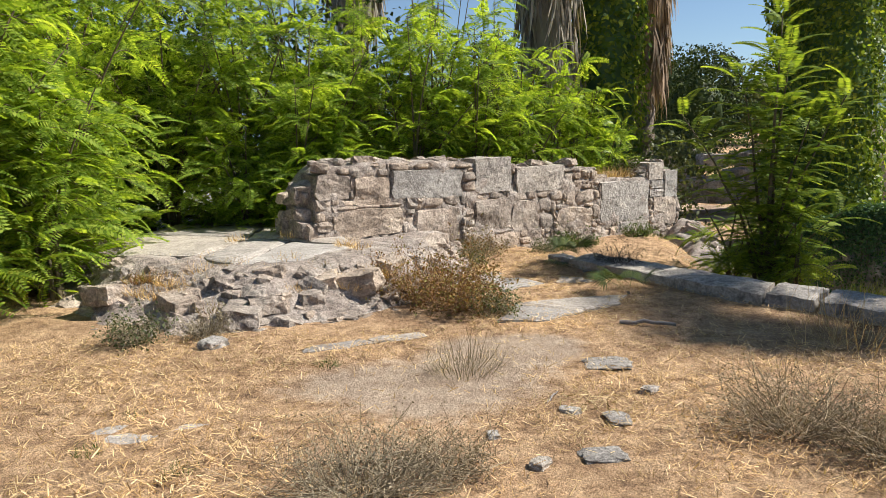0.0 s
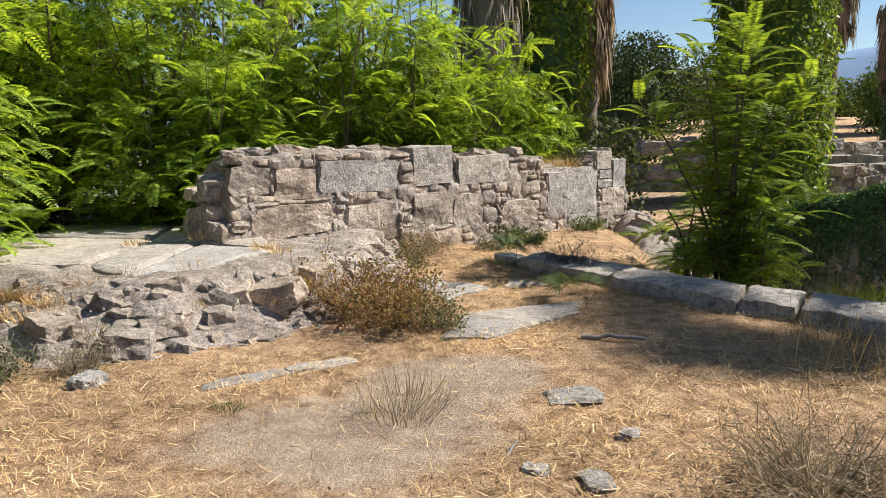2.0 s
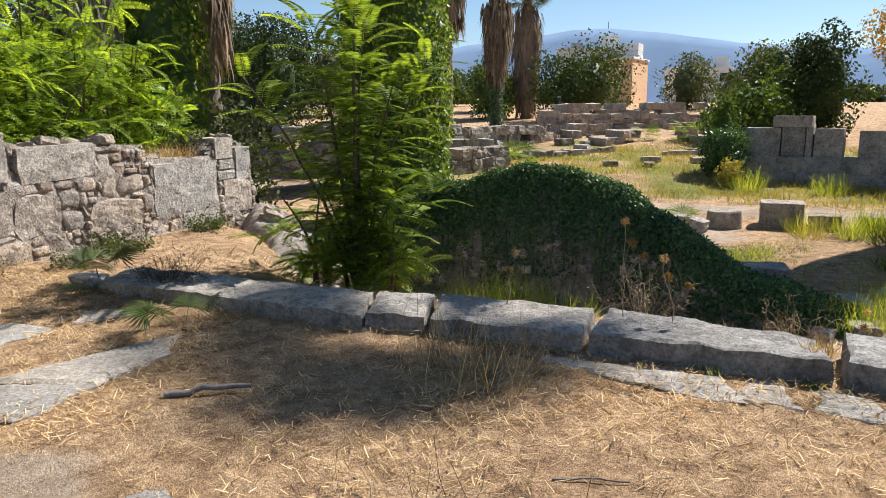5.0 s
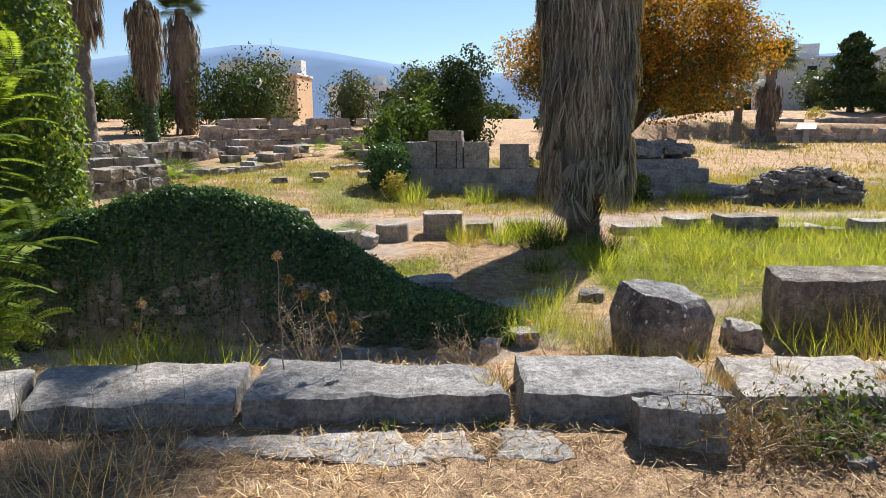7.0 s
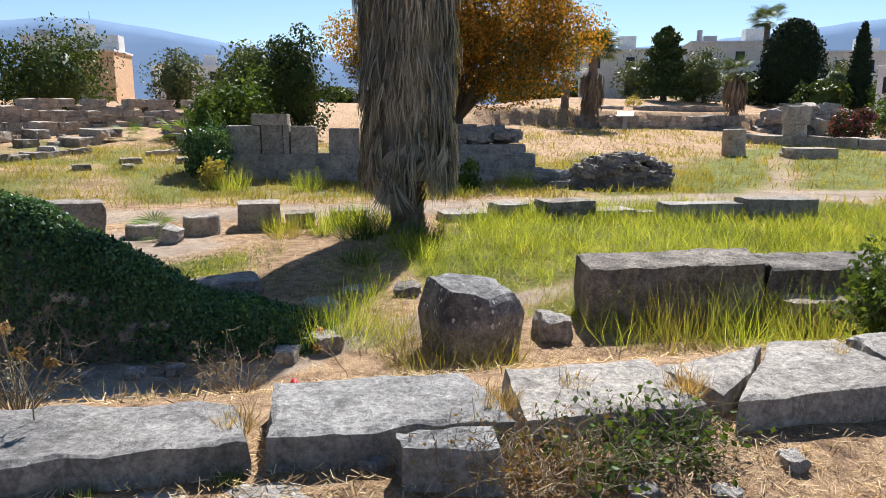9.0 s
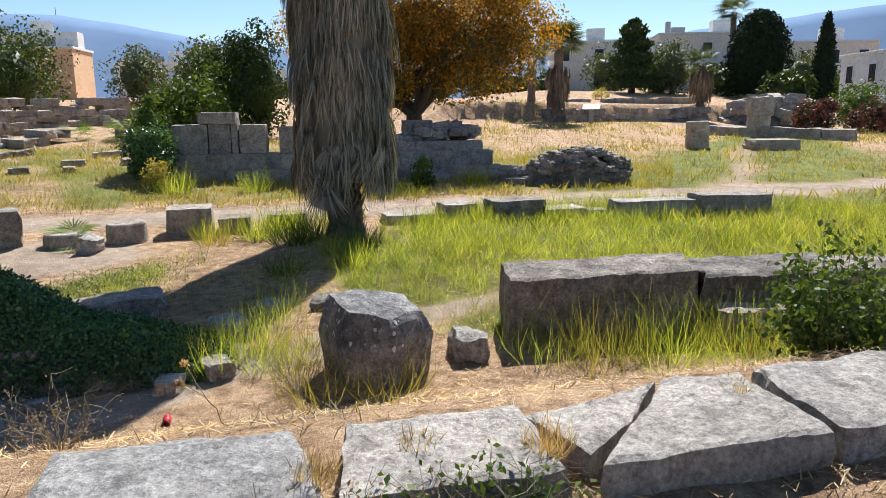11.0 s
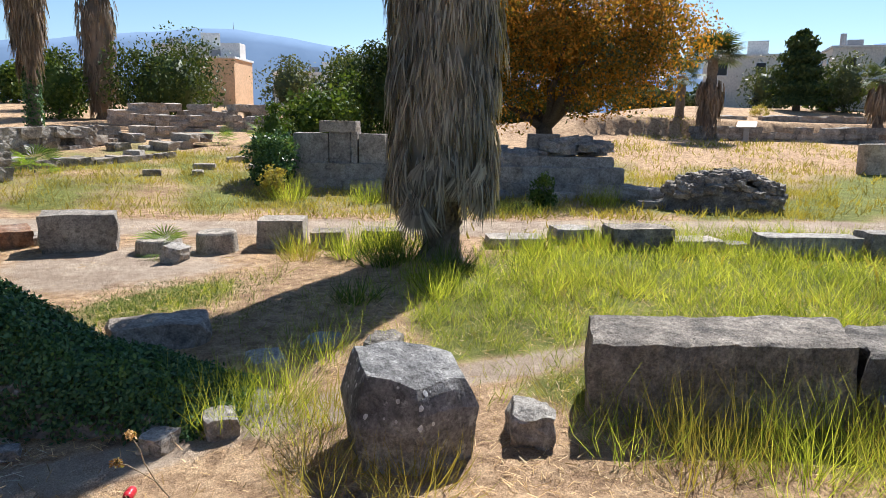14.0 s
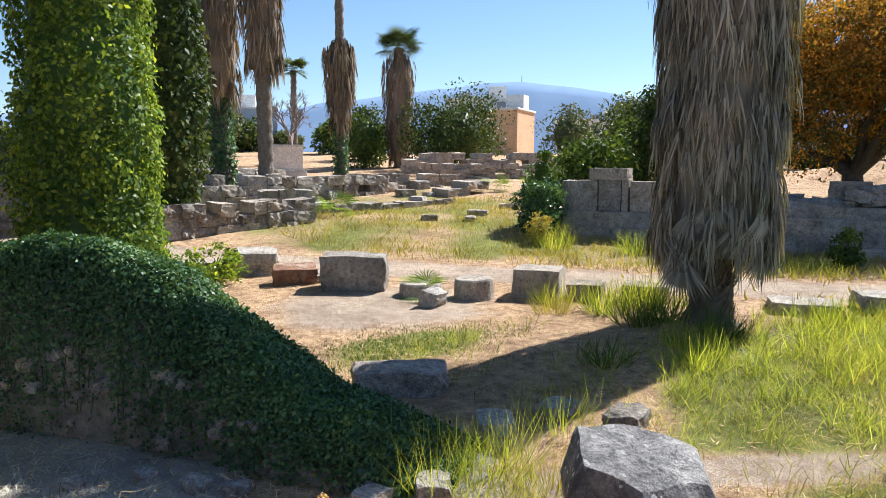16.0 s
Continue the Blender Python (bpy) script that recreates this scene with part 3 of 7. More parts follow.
def locust(name, at, tall, spread, stems, fronds, size, mat, template, label, group="", lean=(0, 0), low=0.12):
    """A young feather-leaved tree: whippy stems, arching side shoots, and feather leaves set along each shoot."""
    root = thing(name, at, label, "tree", group)
    wood, pos, dirs, ups = [], [], [], []
    shoots = max(2, fronds // (stems * 9))
    for s in range(stems):
        a = RNG.uniform(0, 2 * math.pi)
        out = spread * (0.15 + 0.85 * math.sqrt(RNG.uniform())) * (0.0 if s == 0 else 1.0)
        h = tall * (1.0 if s == 0 else RNG.uniform(0.6, 1.0))
        top = np.array([math.cos(a) * out + lean[0], math.sin(a) * out + lean[1], h])
        base = np.array([math.cos(a) * 0.1, math.sin(a) * 0.1, -0.05])
        t = np.linspace(0, 1, 9)[:, None]
        line = base * (1 - t) + top * t
        line[:, :2] -= (top - base)[:2] * (0.35 * np.sin(t * math.pi))
        part("stem", mesh_np("stem", *tube(line, np.linspace(0.028, 0.007, 9), 5), True), M_GREENBARK, root)
        for j in range(shoots):
            v = low + (1 - low) * (j + RNG.uniform(0, 1)) / shoots
            k = v * 7.99
            i = int(k)
            p0 = line[i] + (line[i + 1] - line[i]) * (k - i)
            b = RNG.uniform(0, 2 * math.pi)
            ln = (0.25 + spread * 0.62 * (1.12 - v)) * RNG.uniform(0.7, 1.2)
            w = np.linspace(0, 1, 5)[:, None]
            sh = p0 + np.concatenate([np.cos(b) * ln * w, np.sin(b) * ln * w, ln * (0.6 * w - 0.6 * w * w)], 1)
            sh[:, 2] = np.maximum(sh[:, 2], 0.06)
            wood.append(tube(sh, np.linspace(0.008, 0.003, 5), 3))
            p, d, up = shoot_fronds(sh, 9, 0.85, 0.02, 0.3, RNG, 0.35)
            pos.append(p)
            dirs.append(d)
            ups.append(up)
    pos, dirs, ups = np.concatenate(pos), np.concatenate(dirs), np.concatenate(ups)
    v, f = scatter(*template, frames_of(dirs, ups), size * RNG.uniform(0.65, 1.2, len(pos)), pos)
    part("crown", mesh_np("crown", v, f), mat, root)
    tagged(part("branching", mesh_np("branching", *join(*wood), True), M_GREENBARK, root), kind="stuff")
    return root


def feather_tree(at, tops, size, label):
    """A slender tree of a few upright stems, each ringed in tiers by long arching feather leaves."""
    root = thing("ailanthus_sapling", at, label, "tree")
    pos, dirs, ups, sizes = [], [], [], []
    for dx, dy, h in tops:
        t = np.linspace(0, 1, 12)[:, None]
        top = np.array([dx, dy, h])
        line = np.array([dx * 0.06, dy * 0.06, -0.05]) * (1 - t) + top * t
        line[:, :2] -= top[:2] * (0.18 * np.sin(t * math.pi)) - RNG.normal(0, 0.008, (12, 2))
        part("stem", mesh_np("stem", *tube(line, np.linspace(0.011 + 0.007 * h, 0.006, 12), 6), True), M_GREENBARK, root)
        n = int(h / 0.062)
        p, d, up = shoot_fronds(line, n, 1.0, -0.04, 0.1, RNG, 0.22)
        v = np.linspace(0.12, 1, n)
        pos.append(p)
        dirs.append(d)
        ups.append(up)
        sizes.append(size * (0.55 + 0.6 * np.sin(math.pi * np.clip(0.1 + 0.75 * v, 0, 1))) * RNG.uniform(0.8, 1.1, n))
    v, f = scatter(*LONGFROND, frames_of(np.concatenate(dirs), np.concatenate(ups)), np.concatenate(sizes), np.concatenate(pos))
    part("crown", mesh_np("crown", v, f), M_AILANTHUS, root, "tiers of long feathery leaves")
    return root


def leafy(pts, normals, size, mat, name, parent, spread=0.6, flat=LEAF):
    """A mass of single leaves at points, facing roughly along normals."""
    n = len(pts)
    up = unit(normals + RNG.normal(size=(n, 3)) * spread)
    d = unit(np.cross(up, RNG.normal(size=(n, 3))) + np.array([0, 0, -0.35]))
    v, f = scatter(*flat, frames_of(d, up), size * RNG.uniform(0.6, 1.3, n), pts)
    return part(name, mesh_np(name, v, f), mat, parent)


def lobes(n, centre, radii, count, size, rng=RNG):
    """Points and normals on many lumps that together fill an ellipsoid: an uneven crown with gaps."""
    d = unit(rng.normal(size=(count, 3)))
    c = d * np.asarray(radii) * rng.uniform(0.45, 1.0, (count, 1)) ** 0.6 + centre
    s = size * rng.uniform(0.6, 1.3, count)
    k = rng.integers(0, count, n)
    e = unit(rng.normal(size=(n, 3)) + [0, 0, 0.25])
    p = c[k] + e * (s[k] * rng.uniform(0.55, 1.05, n) ** 0.5)[:, None] * [1, 1, 0.75]
    return p, e


def lump_mesh(mid, radii, x_seed=0.0, n=20, m=12):
    """A closed, knobbly mass inside a crown."""
    t, p = np.meshgrid(np.linspace(0, 2 * math.pi, n), np.linspace(0.02, math.pi - 0.02, m))
    k = 1 + 0.16 * wob(t * 1.0, p * 2.0, 2.0, x_seed) + 0.08 * wob(np.sin(t) * 4, p * 5, 1.5, x_seed)
    k[:, -1] = k[:, 0]
    v = np.stack([np.cos(t) * np.sin(p) * radii[0] * k, np.sin(t) * np.sin(p) * radii[1] * k, np.cos(p) * radii[2] * k], 2) + mid
    v[..., 2] = np.maximum(v[..., 2], 0.05)
    return mesh_np("inner_foliage", v.reshape(-1, 3), grid_faces(n, m))


def broadleaf(name, at, tall, wide, mat, leaves, leaf, label, group="", trunk=0.16, crown_low=0.25, count=34, lump=0.24, deep=None, bark=None):
    """A tree or tall shrub with a forked trunk, limbs and a lumpy crown of separate leaves."""
    root = thing(name, at, label, "tree", group)
    deep = deep or wide
    bushy = crown_low < 0.1
    mid = np.array([0, 0, tall * (0.42 if bushy else (1 + crown_low) / 2)])
    radii = np.array([wide / 2, deep / 2, tall * (0.56 if bushy else (1 - crown_low) / 2)]) * 0.82
    p, e = lobes(leaves, mid, radii, count, min(radii) * lump * 2.0)
    p[:, 2] = np.abs(p[:, 2] - 0.03) + 0.03
    leafy(p, e, leaf, mat, "crown", root, 0.7)
    if tall > 2.4:
        part("inner_foliage", lump_mesh(mid, radii * (0.62 if bushy else 0.42), x_seed=at[0]), mat, root)
    fork = np.array([0, 0, tall * max(crown_low, 0.12)])
    wood = [limb((0, 0, -0.1), fork, trunk, trunk * 0.8, 0, 5, trunk * 0.15, 8)]
    for i in range(7):
        q = mid + unit(RNG.normal(size=3)) * radii * 0.75
        q[2] = max(q[2], fork[2] + 0.3)
        wood.append(limb(fork, q, trunk * 0.55, trunk * 0.12, 0.15, 6, 0.06 * wide / 4, 5))
    part("trunk", mesh_np("trunk", *join(*wood), True), bark or M_BARK, root)
    return root


def conifer(name, at, tall, wide, mat, leaves, leaf, label, shape="spire", group=""):
    root = thing(name, at, label, "tree", group)
    t = RNG.uniform(0, 1, leaves) ** 0.8
    if shape == "spire":
        r = np.sin(np.clip(t * 0.93 + 0.07, 0, 1) ** 0.62 * math.pi) ** 0.7
    elif shape == "cone":
        r = (1 - t) ** 0.5 * (0.78 + 0.22 * np.sin(t * 31)) + 0.05
    else:
        r = np.sqrt(np.clip(1 - ((t - 0.42) / 0.585) ** 2, 0, 1))
    a = RNG.uniform(0, 2 * math.pi, leaves)
    rr = r * wide / 2 * (0.78 + 0.22 * RNG.uniform(0, 1, leaves) + 0.13 * wob(a * 2, t * 9, 1.5, tall))
    z = tall * (0.06 + 0.94 * t)
    p = np.stack([np.cos(a) * rr, np.sin(a) * rr, z], 1)
    e = unit(np.stack([np.cos(a), np.sin(a), np.full(leaves, 0.35)], 1))
    leafy(p, e, leaf, mat, "crown", root, 0.6)
    tt = np.linspace(0.0, 0.97, 14)
    if shape == "spire":
        rc = np.sin((tt * 0.93 + 0.07) ** 0.62 * math.pi) ** 0.7
    elif shape == "cone":
        rc = (1 - tt) ** 0.5 * 0.62
    else:
        rc = np.sqrt(np.clip(1 - ((tt - 0.42) / 0.585) ** 2, 0.01, 1))
    part("inner_foliage", mesh_np("inner_foliage", *tube(np.stack([0 * tt, 0 * tt, tall * (0.06 + 0.94 * tt)], 1), rc * wide / 2 * 0.76 + 0.01, 14)), mat, root)
    part("trunk", mesh_np("trunk", *limb((0, 0, -0.1), (0, 0, tall * 0.8), wide * 0.05 + 0.05, 0.02, 0, 6, 0.01, 6), True), M_BARK, root)
    return root


def fan_leaf(n=22, arc=4.0, petiole=0.75):
    """A fan palm leaf along x: stalk, then narrow segments that spread and droop."""
    v = [[0, -0.012, 0], [0, 0.012, 0], [petiole, 0.012, 0], [petiole, -0.012, 0]]
    f = [[0, 1, 2, 3]]
    for a in np.linspace(-arc / 2, arc / 2, n):
        c, s = math.cos(a), math.sin(a)
        k = len(v)
        w = 0.03
        v += [[petiole, 0, 0], [petiole + c * 0.45 - s * w, s * 0.45 + c * w, 0.02], [petiole + c * 0.85, s * 0.85, -0.16], [petiole + c * 0.45 + s * w, s * 0.45 - c * w, 0.02]]
        f.append([k, k + 1, k + 2, k + 3])
    return np.array(v), np.array(f)


FAN = fan_leaf()
SMALL_FAN = fan_leaf(11, 2.6, 0.5)
SMALL_FAN[0][4:, 1] *= 1.15
STRIP = (np.array([[0, -0.5, 0], [0, 0.5, 0], [0.35, 0.42, 0.05], [0.35, -0.42, 0.05], [0.72, 0.26, 0.02], [0.72, -0.26, 0.02], [1, 0.05, -0.05], [1, -0.05, -0.05]]), np.array([[0, 1, 2, 3], [3, 2, 4, 5], [5, 4, 6, 7]]))


def fan_palm(at, tall, trunk_r, skirt, label, mat=None, strips=2500, strip_len=0.75, strip_w=0.035, crown=40, leaf=1.0, skirt_r=(0.55, 1.0), fresh=None, group="fan palms"):
    """A fan palm: ringed trunk, skirt of hanging dead leaves from skirt[0] up to skirt[1], and a crown of fans."""
    root = thing("fan_palm", at, label, "palm tree", group)
    z = np.linspace(-0.1, tall, max(4, int(tall * 9)))
    r = trunk_r * (1 + 0.55 * np.exp(-z / 0.35)) * (1 + 0.07 * np.sin(z * 45))
    part("trunk", mesh_np("trunk", *tube(np.stack([0.02 * np.sin(z), 0.02 * np.cos(z * 0.7), z], 1), r, 14), True), M_PALMBARK, root)
    if skirt:
        lo, hi = skirt
        bunch = 9
        m = strips // bunch
        n = m * bunch
        t = RNG.uniform(0, 1, m)
        zz = lo + (hi - lo) * t + strip_len * (0.8 + RNG.uniform(-0.3, 0.15, m) * (t < 0.12))
        a = RNG.uniform(0, 2 * math.pi, m)
        prof = skirt_r[0] + (skirt_r[1] - skirt_r[0]) * np.clip(t * 1.0, 0, 1) ** 0.7
        prof = prof * (1 - 0.6 * sstep(0.86, 1.0, t))
        rr = prof * (0.80 + 0.22 * RNG.uniform(0, 1, m) + 0.08 * wob(a * 3, zz * 2.0, 1.2, 3))
        flare = RNG.uniform(0.04, 0.2, m)
        a, zz, rr, flare = (np.repeat(k, bunch) for k in (a, zz, rr, flare))
        fan = np.tile(np.linspace(-1, 1, bunch), m) * np.repeat(RNG.uniform(0.08, 0.3, m), bunch)
        p = np.stack([np.cos(a) * rr, np.sin(a) * rr, zz + RNG.uniform(-0.05, 0.05, n)], 1)
        d = np.stack([np.cos(a) * flare - np.sin(a) * fan, np.sin(a) * flare + np.cos(a) * fan, np.full(n, -1.0)], 1) + RNG.normal(size=(n, 3)) * [0.06, 0.06, 0.03]
        out = np.stack([np.cos(a), np.sin(a), np.zeros(n)], 1) + RNG.normal(size=(n, 3)) * 0.45
        sc = np.stack([strip_len * RNG.uniform(0.5, 1.35, n), strip_w * RNG.uniform(0.5, 1.5, n), np.full(n, 0.6)], 1)
        v, f = scatter(*STRIP, frames_of(d, out), sc, p)
        part("skirt", mesh_np("skirt", v, f), mat or M_DEADFROND, root, "hanging dead fronds")
        zc = np.linspace(lo + strip_len * 0.5, hi + strip_len * 0.5, 12)
        core = (skirt_r[0] + (skirt_r[1] - skirt_r[0]) * np.linspace(0, 1, 12) ** 0.7) * (1 - 0.75 * sstep(0.75, 1.0, np.linspace(0, 1, 12)))
        part("skirt_core", mesh_np("skirt_core", *tube(np.stack([0 * zc, 0 * zc, zc], 1), core * 0.80, 20), True), mat or M_DEADFROND, root)
    if crown:
        n = crown
        d = random_dirs(n)
        d[:, 2] = RNG.uniform(-0.35, 1.0, n)
        rot = frames_of(d, np.tile([0, 0, 1.0], (n, 1)) + RNG.normal(size=(n, 3)) * 0.15)
        v, f = scatter(*(SMALL_FAN if fresh else FAN), rot, leaf * RNG.uniform(0.8, 1.15, n), np.tile([0, 0, tall], (n, 1)) + d * 0.1)
        part("crown", mesh_np("crown", v, f), fresh or M_PALMLEAF, root)
    return root


def ivy_sleeve(root, lo, hi, radius, leaves, leaf, mat, name="ivy", seed=1.0, taper=0.0):
    t = RNG.uniform(0, 1, leaves)
    a = RNG.uniform(0, 2 * math.pi, leaves)
    zz = lo + (hi - lo) * t
    lump = 1 + 0.20 * wob(a * 1.5, zz, 1.1, seed) + 0.10 * wob(a * 3, zz * 2, 1.7, seed + 3)
    rr = radius * (1 - taper * t) * lump * (0.80 + 0.22 * RNG.uniform(0, 1, leaves))
    p = np.stack([np.cos(a) * rr, np.sin(a) * rr, zz], 1)
    e = unit(np.stack([np.cos(a), np.sin(a), np.full(leaves, 0.45)], 1))
    return leafy(p, e, leaf, mat, name, root, 0.5)


# ---------- kerb ----------
KERB = (
    ((1.60, 9.04), (3.10, 6.76), (3.50, 7.30), (1.95, 9.55), 0.17),
    ((3.15, 6.76), (3.44, 6.40), (3.86, 6.92), (3.53, 7.26), 0.18),
    ((3.44, 6.33), (4.10, 5.43), (4.62, 5.86), (3.90, 6.86), 0.19),
    ((4.12, 5.40), (4.92, 4.19), (5.28, 4.50), (4.70, 5.80), 0.20),
    ((4.94, 4.16), (5.53, 3.17), (6.02, 3.60), (5.52, 4.48), 0.21),
    ((5.55, 3.13), (6.03, 2.33), (6.60, 2.68), (6.17, 3.42), 0.20),
    ((6.20, 2.27), (6.64, 2.11), (7.12, 2.03), (6.48, 2.62), 0.20),
    ((6.07, 2.21), (6.68, 1.25), (7.34, 1.60), (7.12, 1.99), 0.22),
    ((6.71, 1.20), (7.50, -0.08), (8.20, 0.45), (7.40, 1.54), 0.22),
    ((7.54, -0.12), (8.40, -1.5), (9.00, -1.1), (8.24, 0.40), 0.2),
)
for i, (*quad, top) in enumerate(KERB):
    me = slab_mesh("kerb_slab", quad, top, 0.42, M_KERB, 0.015, 0.05, 0.011, 0.02, i * 3.1)
    tagged(part("kerb_slab", me, None), "worn grey limestone kerb slab in a row, straw in the joints", "stone slab", "kerb slabs")


def tuft(name, at, n, tall, mat, label, spread=0.08, width=0.012, group="", lean=0.75, kind=""):
    """A clump of grass blades."""
    root = thing(name, at, label, "grass", group, kind)
    a = RNG.uniform(0, 2 * math.pi, n)
    r = spread * np.sqrt(RNG.uniform(0, 1, n))
    p = np.stack([np.cos(a) * r, np.sin(a) * r, np.full(n, -0.02)], 1)
    d = np.stack([np.cos(a) * lean, np.sin(a) * lean, np.ones(n)], 1) + RNG.normal(size=(n, 3)) * 0.28
    d[:, 2] = np.abs(d[:, 2]) + 0.1
    up = -np.stack([np.cos(a), np.sin(a), np.zeros(n)], 1) + RNG.normal(size=(n, 3)) * 0.3
    sc = np.stack([tall * RNG.uniform(0.4, 1.2, n), width * RNG.uniform(0.6, 1.4, n), tall * RNG.uniform(0.5, 4.0, n)], 1)
    v, f = scatter(*BLADE, frames_of(d, -up), sc, p)
    part("grass", mesh_np("grass", v, f), mat, root)
    return root


# ---------- ruined wall ----------
WALL_O, WALL_U, WALL_N = np.array([-0.73, 9.6]), np.array([0.773, 0.634]), np.array([-0.634, 0.773])
WALL_TURN = math.degrees(math.atan2(0.634, 0.773))


def wall_at(u, v, z):
    p = WALL_O + WALL_U * u + WALL_N * v
    return (p[0], p[1], z)


def build_wall():
    root = thing("wall_ruin", (WALL_O[0], WALL_O[1], 0), "low ruined wall of mortared rubble and reused dressed blocks", "wall", kind="structure", turn=WALL_TURN)
    # mortar core, in the wall's own axes: x along, y back, z up
    nx, nz = 150, 34
    us, ws = np.linspace(-1.22, 6.85, nx), np.linspace(0, 1, nz)
    U, Wn = np.meshgrid(us, ws)
    base = np.interp(U, (-1.8, -0.9, 0.3, 1.6, 7), (0.5, 0.4, 0.2, -0.2, -0.25))
    top = np.interp(U, (-1.25, -0.9, 0.4, 1.5, 2.4, 3.6, 4.3, 5.6, 5.9, 6.6, 6.85), (1.05, 1.42, 1.44, 1.40, 1.3, 1.26, 1.24, 1.15, 1.22, 1.15, 0.5)) + 0.05 * wob(U, 0 * U, 4.0, 3)
    top = np.where((U > 4.35) & (U < 5.8), np.minimum(top, 1.02 + 0.03 * wob(U, U, 5, 1)), top)
    Z = base + (top - base) * Wn
    depth = 0.045 * wob(U * 2.2, Z * 3.0, 2.0, 1) + 0.03 * wob(U * 5, Z * 6, 2.2, 2) + 0.06 * (Z - 0.4)
    front = np.stack([U, depth - 0.012, Z], 2).reshape(-1, 3)
    back = np.stack([U, 0.78 + 0.05 * wob(U, Z, 3, 4), Z], 2).reshape(-1, 3)
    ff = grid_faces(nx, nz)
    n = nx * nz
    i = np.arange(nx - 1)
    capt = np.stack([(nz - 1) * nx + i, (nz - 1) * nx + i + 1, n + (nz - 1) * nx + i + 1, n + (nz - 1) * nx + i], 1)
    j = np.arange(nz - 1)
    side = np.concatenate([np.stack([j * nx + k, n + j * nx + k, n + (j + 1) * nx + k, (j + 1) * nx + k], 1) for k in (0, nx - 1)])
    me = mesh_np("core", np.concatenate([front, back]), np.concatenate([ff, ff[:, ::-1] + n, capt, side]))
    part("core", me, M_MORTAR, root, "crumbling pinkish lime mortar and rubble fill")
    dressed = (
        (-0.01, 1.31, 1.24, 0.92), (1.52, 1.46, 2.25, 0.93), (2.36, 1.30, 3.47, 0.90), (4.43, 0.97, 5.82, 0.26), (4.96, 0.23, 5.79, 0.03),
        (5.85, 1.28, 6.3, 0.96), (5.91, 0.94, 6.29, 0.80), (6.34, 1.12, 6.76, 0.6), (5.86, 0.77, 6.3, 0.64),
    )
    rough = (
        (-0.92, 0.83, 0.12, 0.45), (0.37, 0.74, 1.2, 0.26), (1.47, 0.81, 2.24, 0.36), (2.26, 0.76, 2.85, 0.3), (1.75, 0.28, 2.4, -0.1),
        (5.99, 0.62, 6.7, 0.1), (3.29, 0.58, 4.17, 0.2), (-0.62, 1.24, -0.05, 0.88), (-1.18, 1.3, -0.68, 0.97),
    )
    cobbles = (
        (0.52, 0.92, 0.89, 0.77), (0.9, 0.94, 1.21, 0.78), (1.28, 1.12, 1.52, 0.97), (1.28, 0.95, 1.51, 0.83), (2.87, 0.77, 3.16, 0.55), (2.88, 0.52, 3.21, 0.27),
        (2.81, 0.89, 3.11, 0.78), (3.13, 0.88, 3.44, 0.72), (3.79, 0.88, 4.25, 0.63), (3.5, 0.89, 3.76, 0.61), (4.2, 0.6, 4.42, 0.34), (3.5, 1.17, 3.71, 0.93),
    )
    taken = []
    for stones, pool, deep, out in ((dressed, BLOCKS, 0.5, -0.045), (rough, ROUGH, 0.42, -0.05), (cobbles, COBBLES, 0.3, -0.03)):
        for u0, z1, u1, z0 in stones:
            put_stone("stone", pool[RNG.integers(len(pool))], root, ((u0 + u1) / 2, out + deep / 2 + 0.05 * ((z0 + z1) / 2 - 0.4), (z0 + z1) / 2), (u1 - u0, deep, z1 - z0), (0, RNG.uniform(-1.5, 1.5), RNG.uniform(-2, 2)))
            taken.append((u0, u1, z0, z1))
    # the rest of the face, packed stone by stone from the foot upwards
    cell = 0.025
    nu, nv = int(8.0 / cell), int(1.75 / cell)
    cu, cv = -1.22 + (np.arange(nu) + 0.5) * cell, -0.2 + (np.arange(nv) + 0.5) * cell
    free = cv[None, :] < (np.interp(cu, us, top[-1]) - 0.02)[:, None]
    free &= cv[None, :] > np.interp(cu, (-1.8, -0.9, 0.3, 1.6, 7), (0.5, 0.42, 0.22, -0.12, -0.15))[:, None]
    for u0, u1, z0, z1 in taken:
        free[np.ix_((cu > u0 - 0.005) & (cu < u1 + 0.005), (cv > z0 - 0.005) & (cv < z1 + 0.005))] = False
    count = 0
    for jv in range(nv):
        iu = 0
        while iu < nu and count < 225:
            if not free[iu, jv]:
                iu += 1
                continue
            want_w, want_h = RNG.integers(4, 15), RNG.integers(3, 8)
            w = 1
            while w < want_w and iu + w < nu and free[iu + w, jv]:
                w += 1
            h = 1
            while h < want_h and jv + h < nv and free[iu:iu + w, jv + h].all():
                h += 1
            free[iu:iu + w, jv:jv + h] = False
            if w >= 2 and h >= 2:
                u, z = -1.22 + (iu + w / 2) * cell, -0.2 + (jv + h / 2) * cell
                pool = COBBLES if RNG.uniform() < 0.6 else RUBBLE
                put_stone("stone", pool[RNG.integers(len(pool))], root, (u, 0.085 + 0.05 * (z - 0.4) + RNG.uniform(-0.03, 0.03), z), (w * cell * 1.02, 0.24, h * cell * 1.04), (RNG.uniform(-6, 6), RNG.uniform(-7, 7), RNG.uniform(-7, 7)))
                count += 1
            iu += w
    for _ in range(34):
        s = RNG.uniform(0.14, 0.32)
        put_stone("stone", RUBBLE[RNG.integers(10)], root, (-1.2 + RNG.uniform(-0.05, 0.04), RNG.uniform(0.05, 0.75), RNG.uniform(0.45, 1.1)), (s, s * 1.1, s * 0.7), (RNG.uniform(-15, 15), RNG.uniform(-15, 15), RNG.uniform(0, 180)))
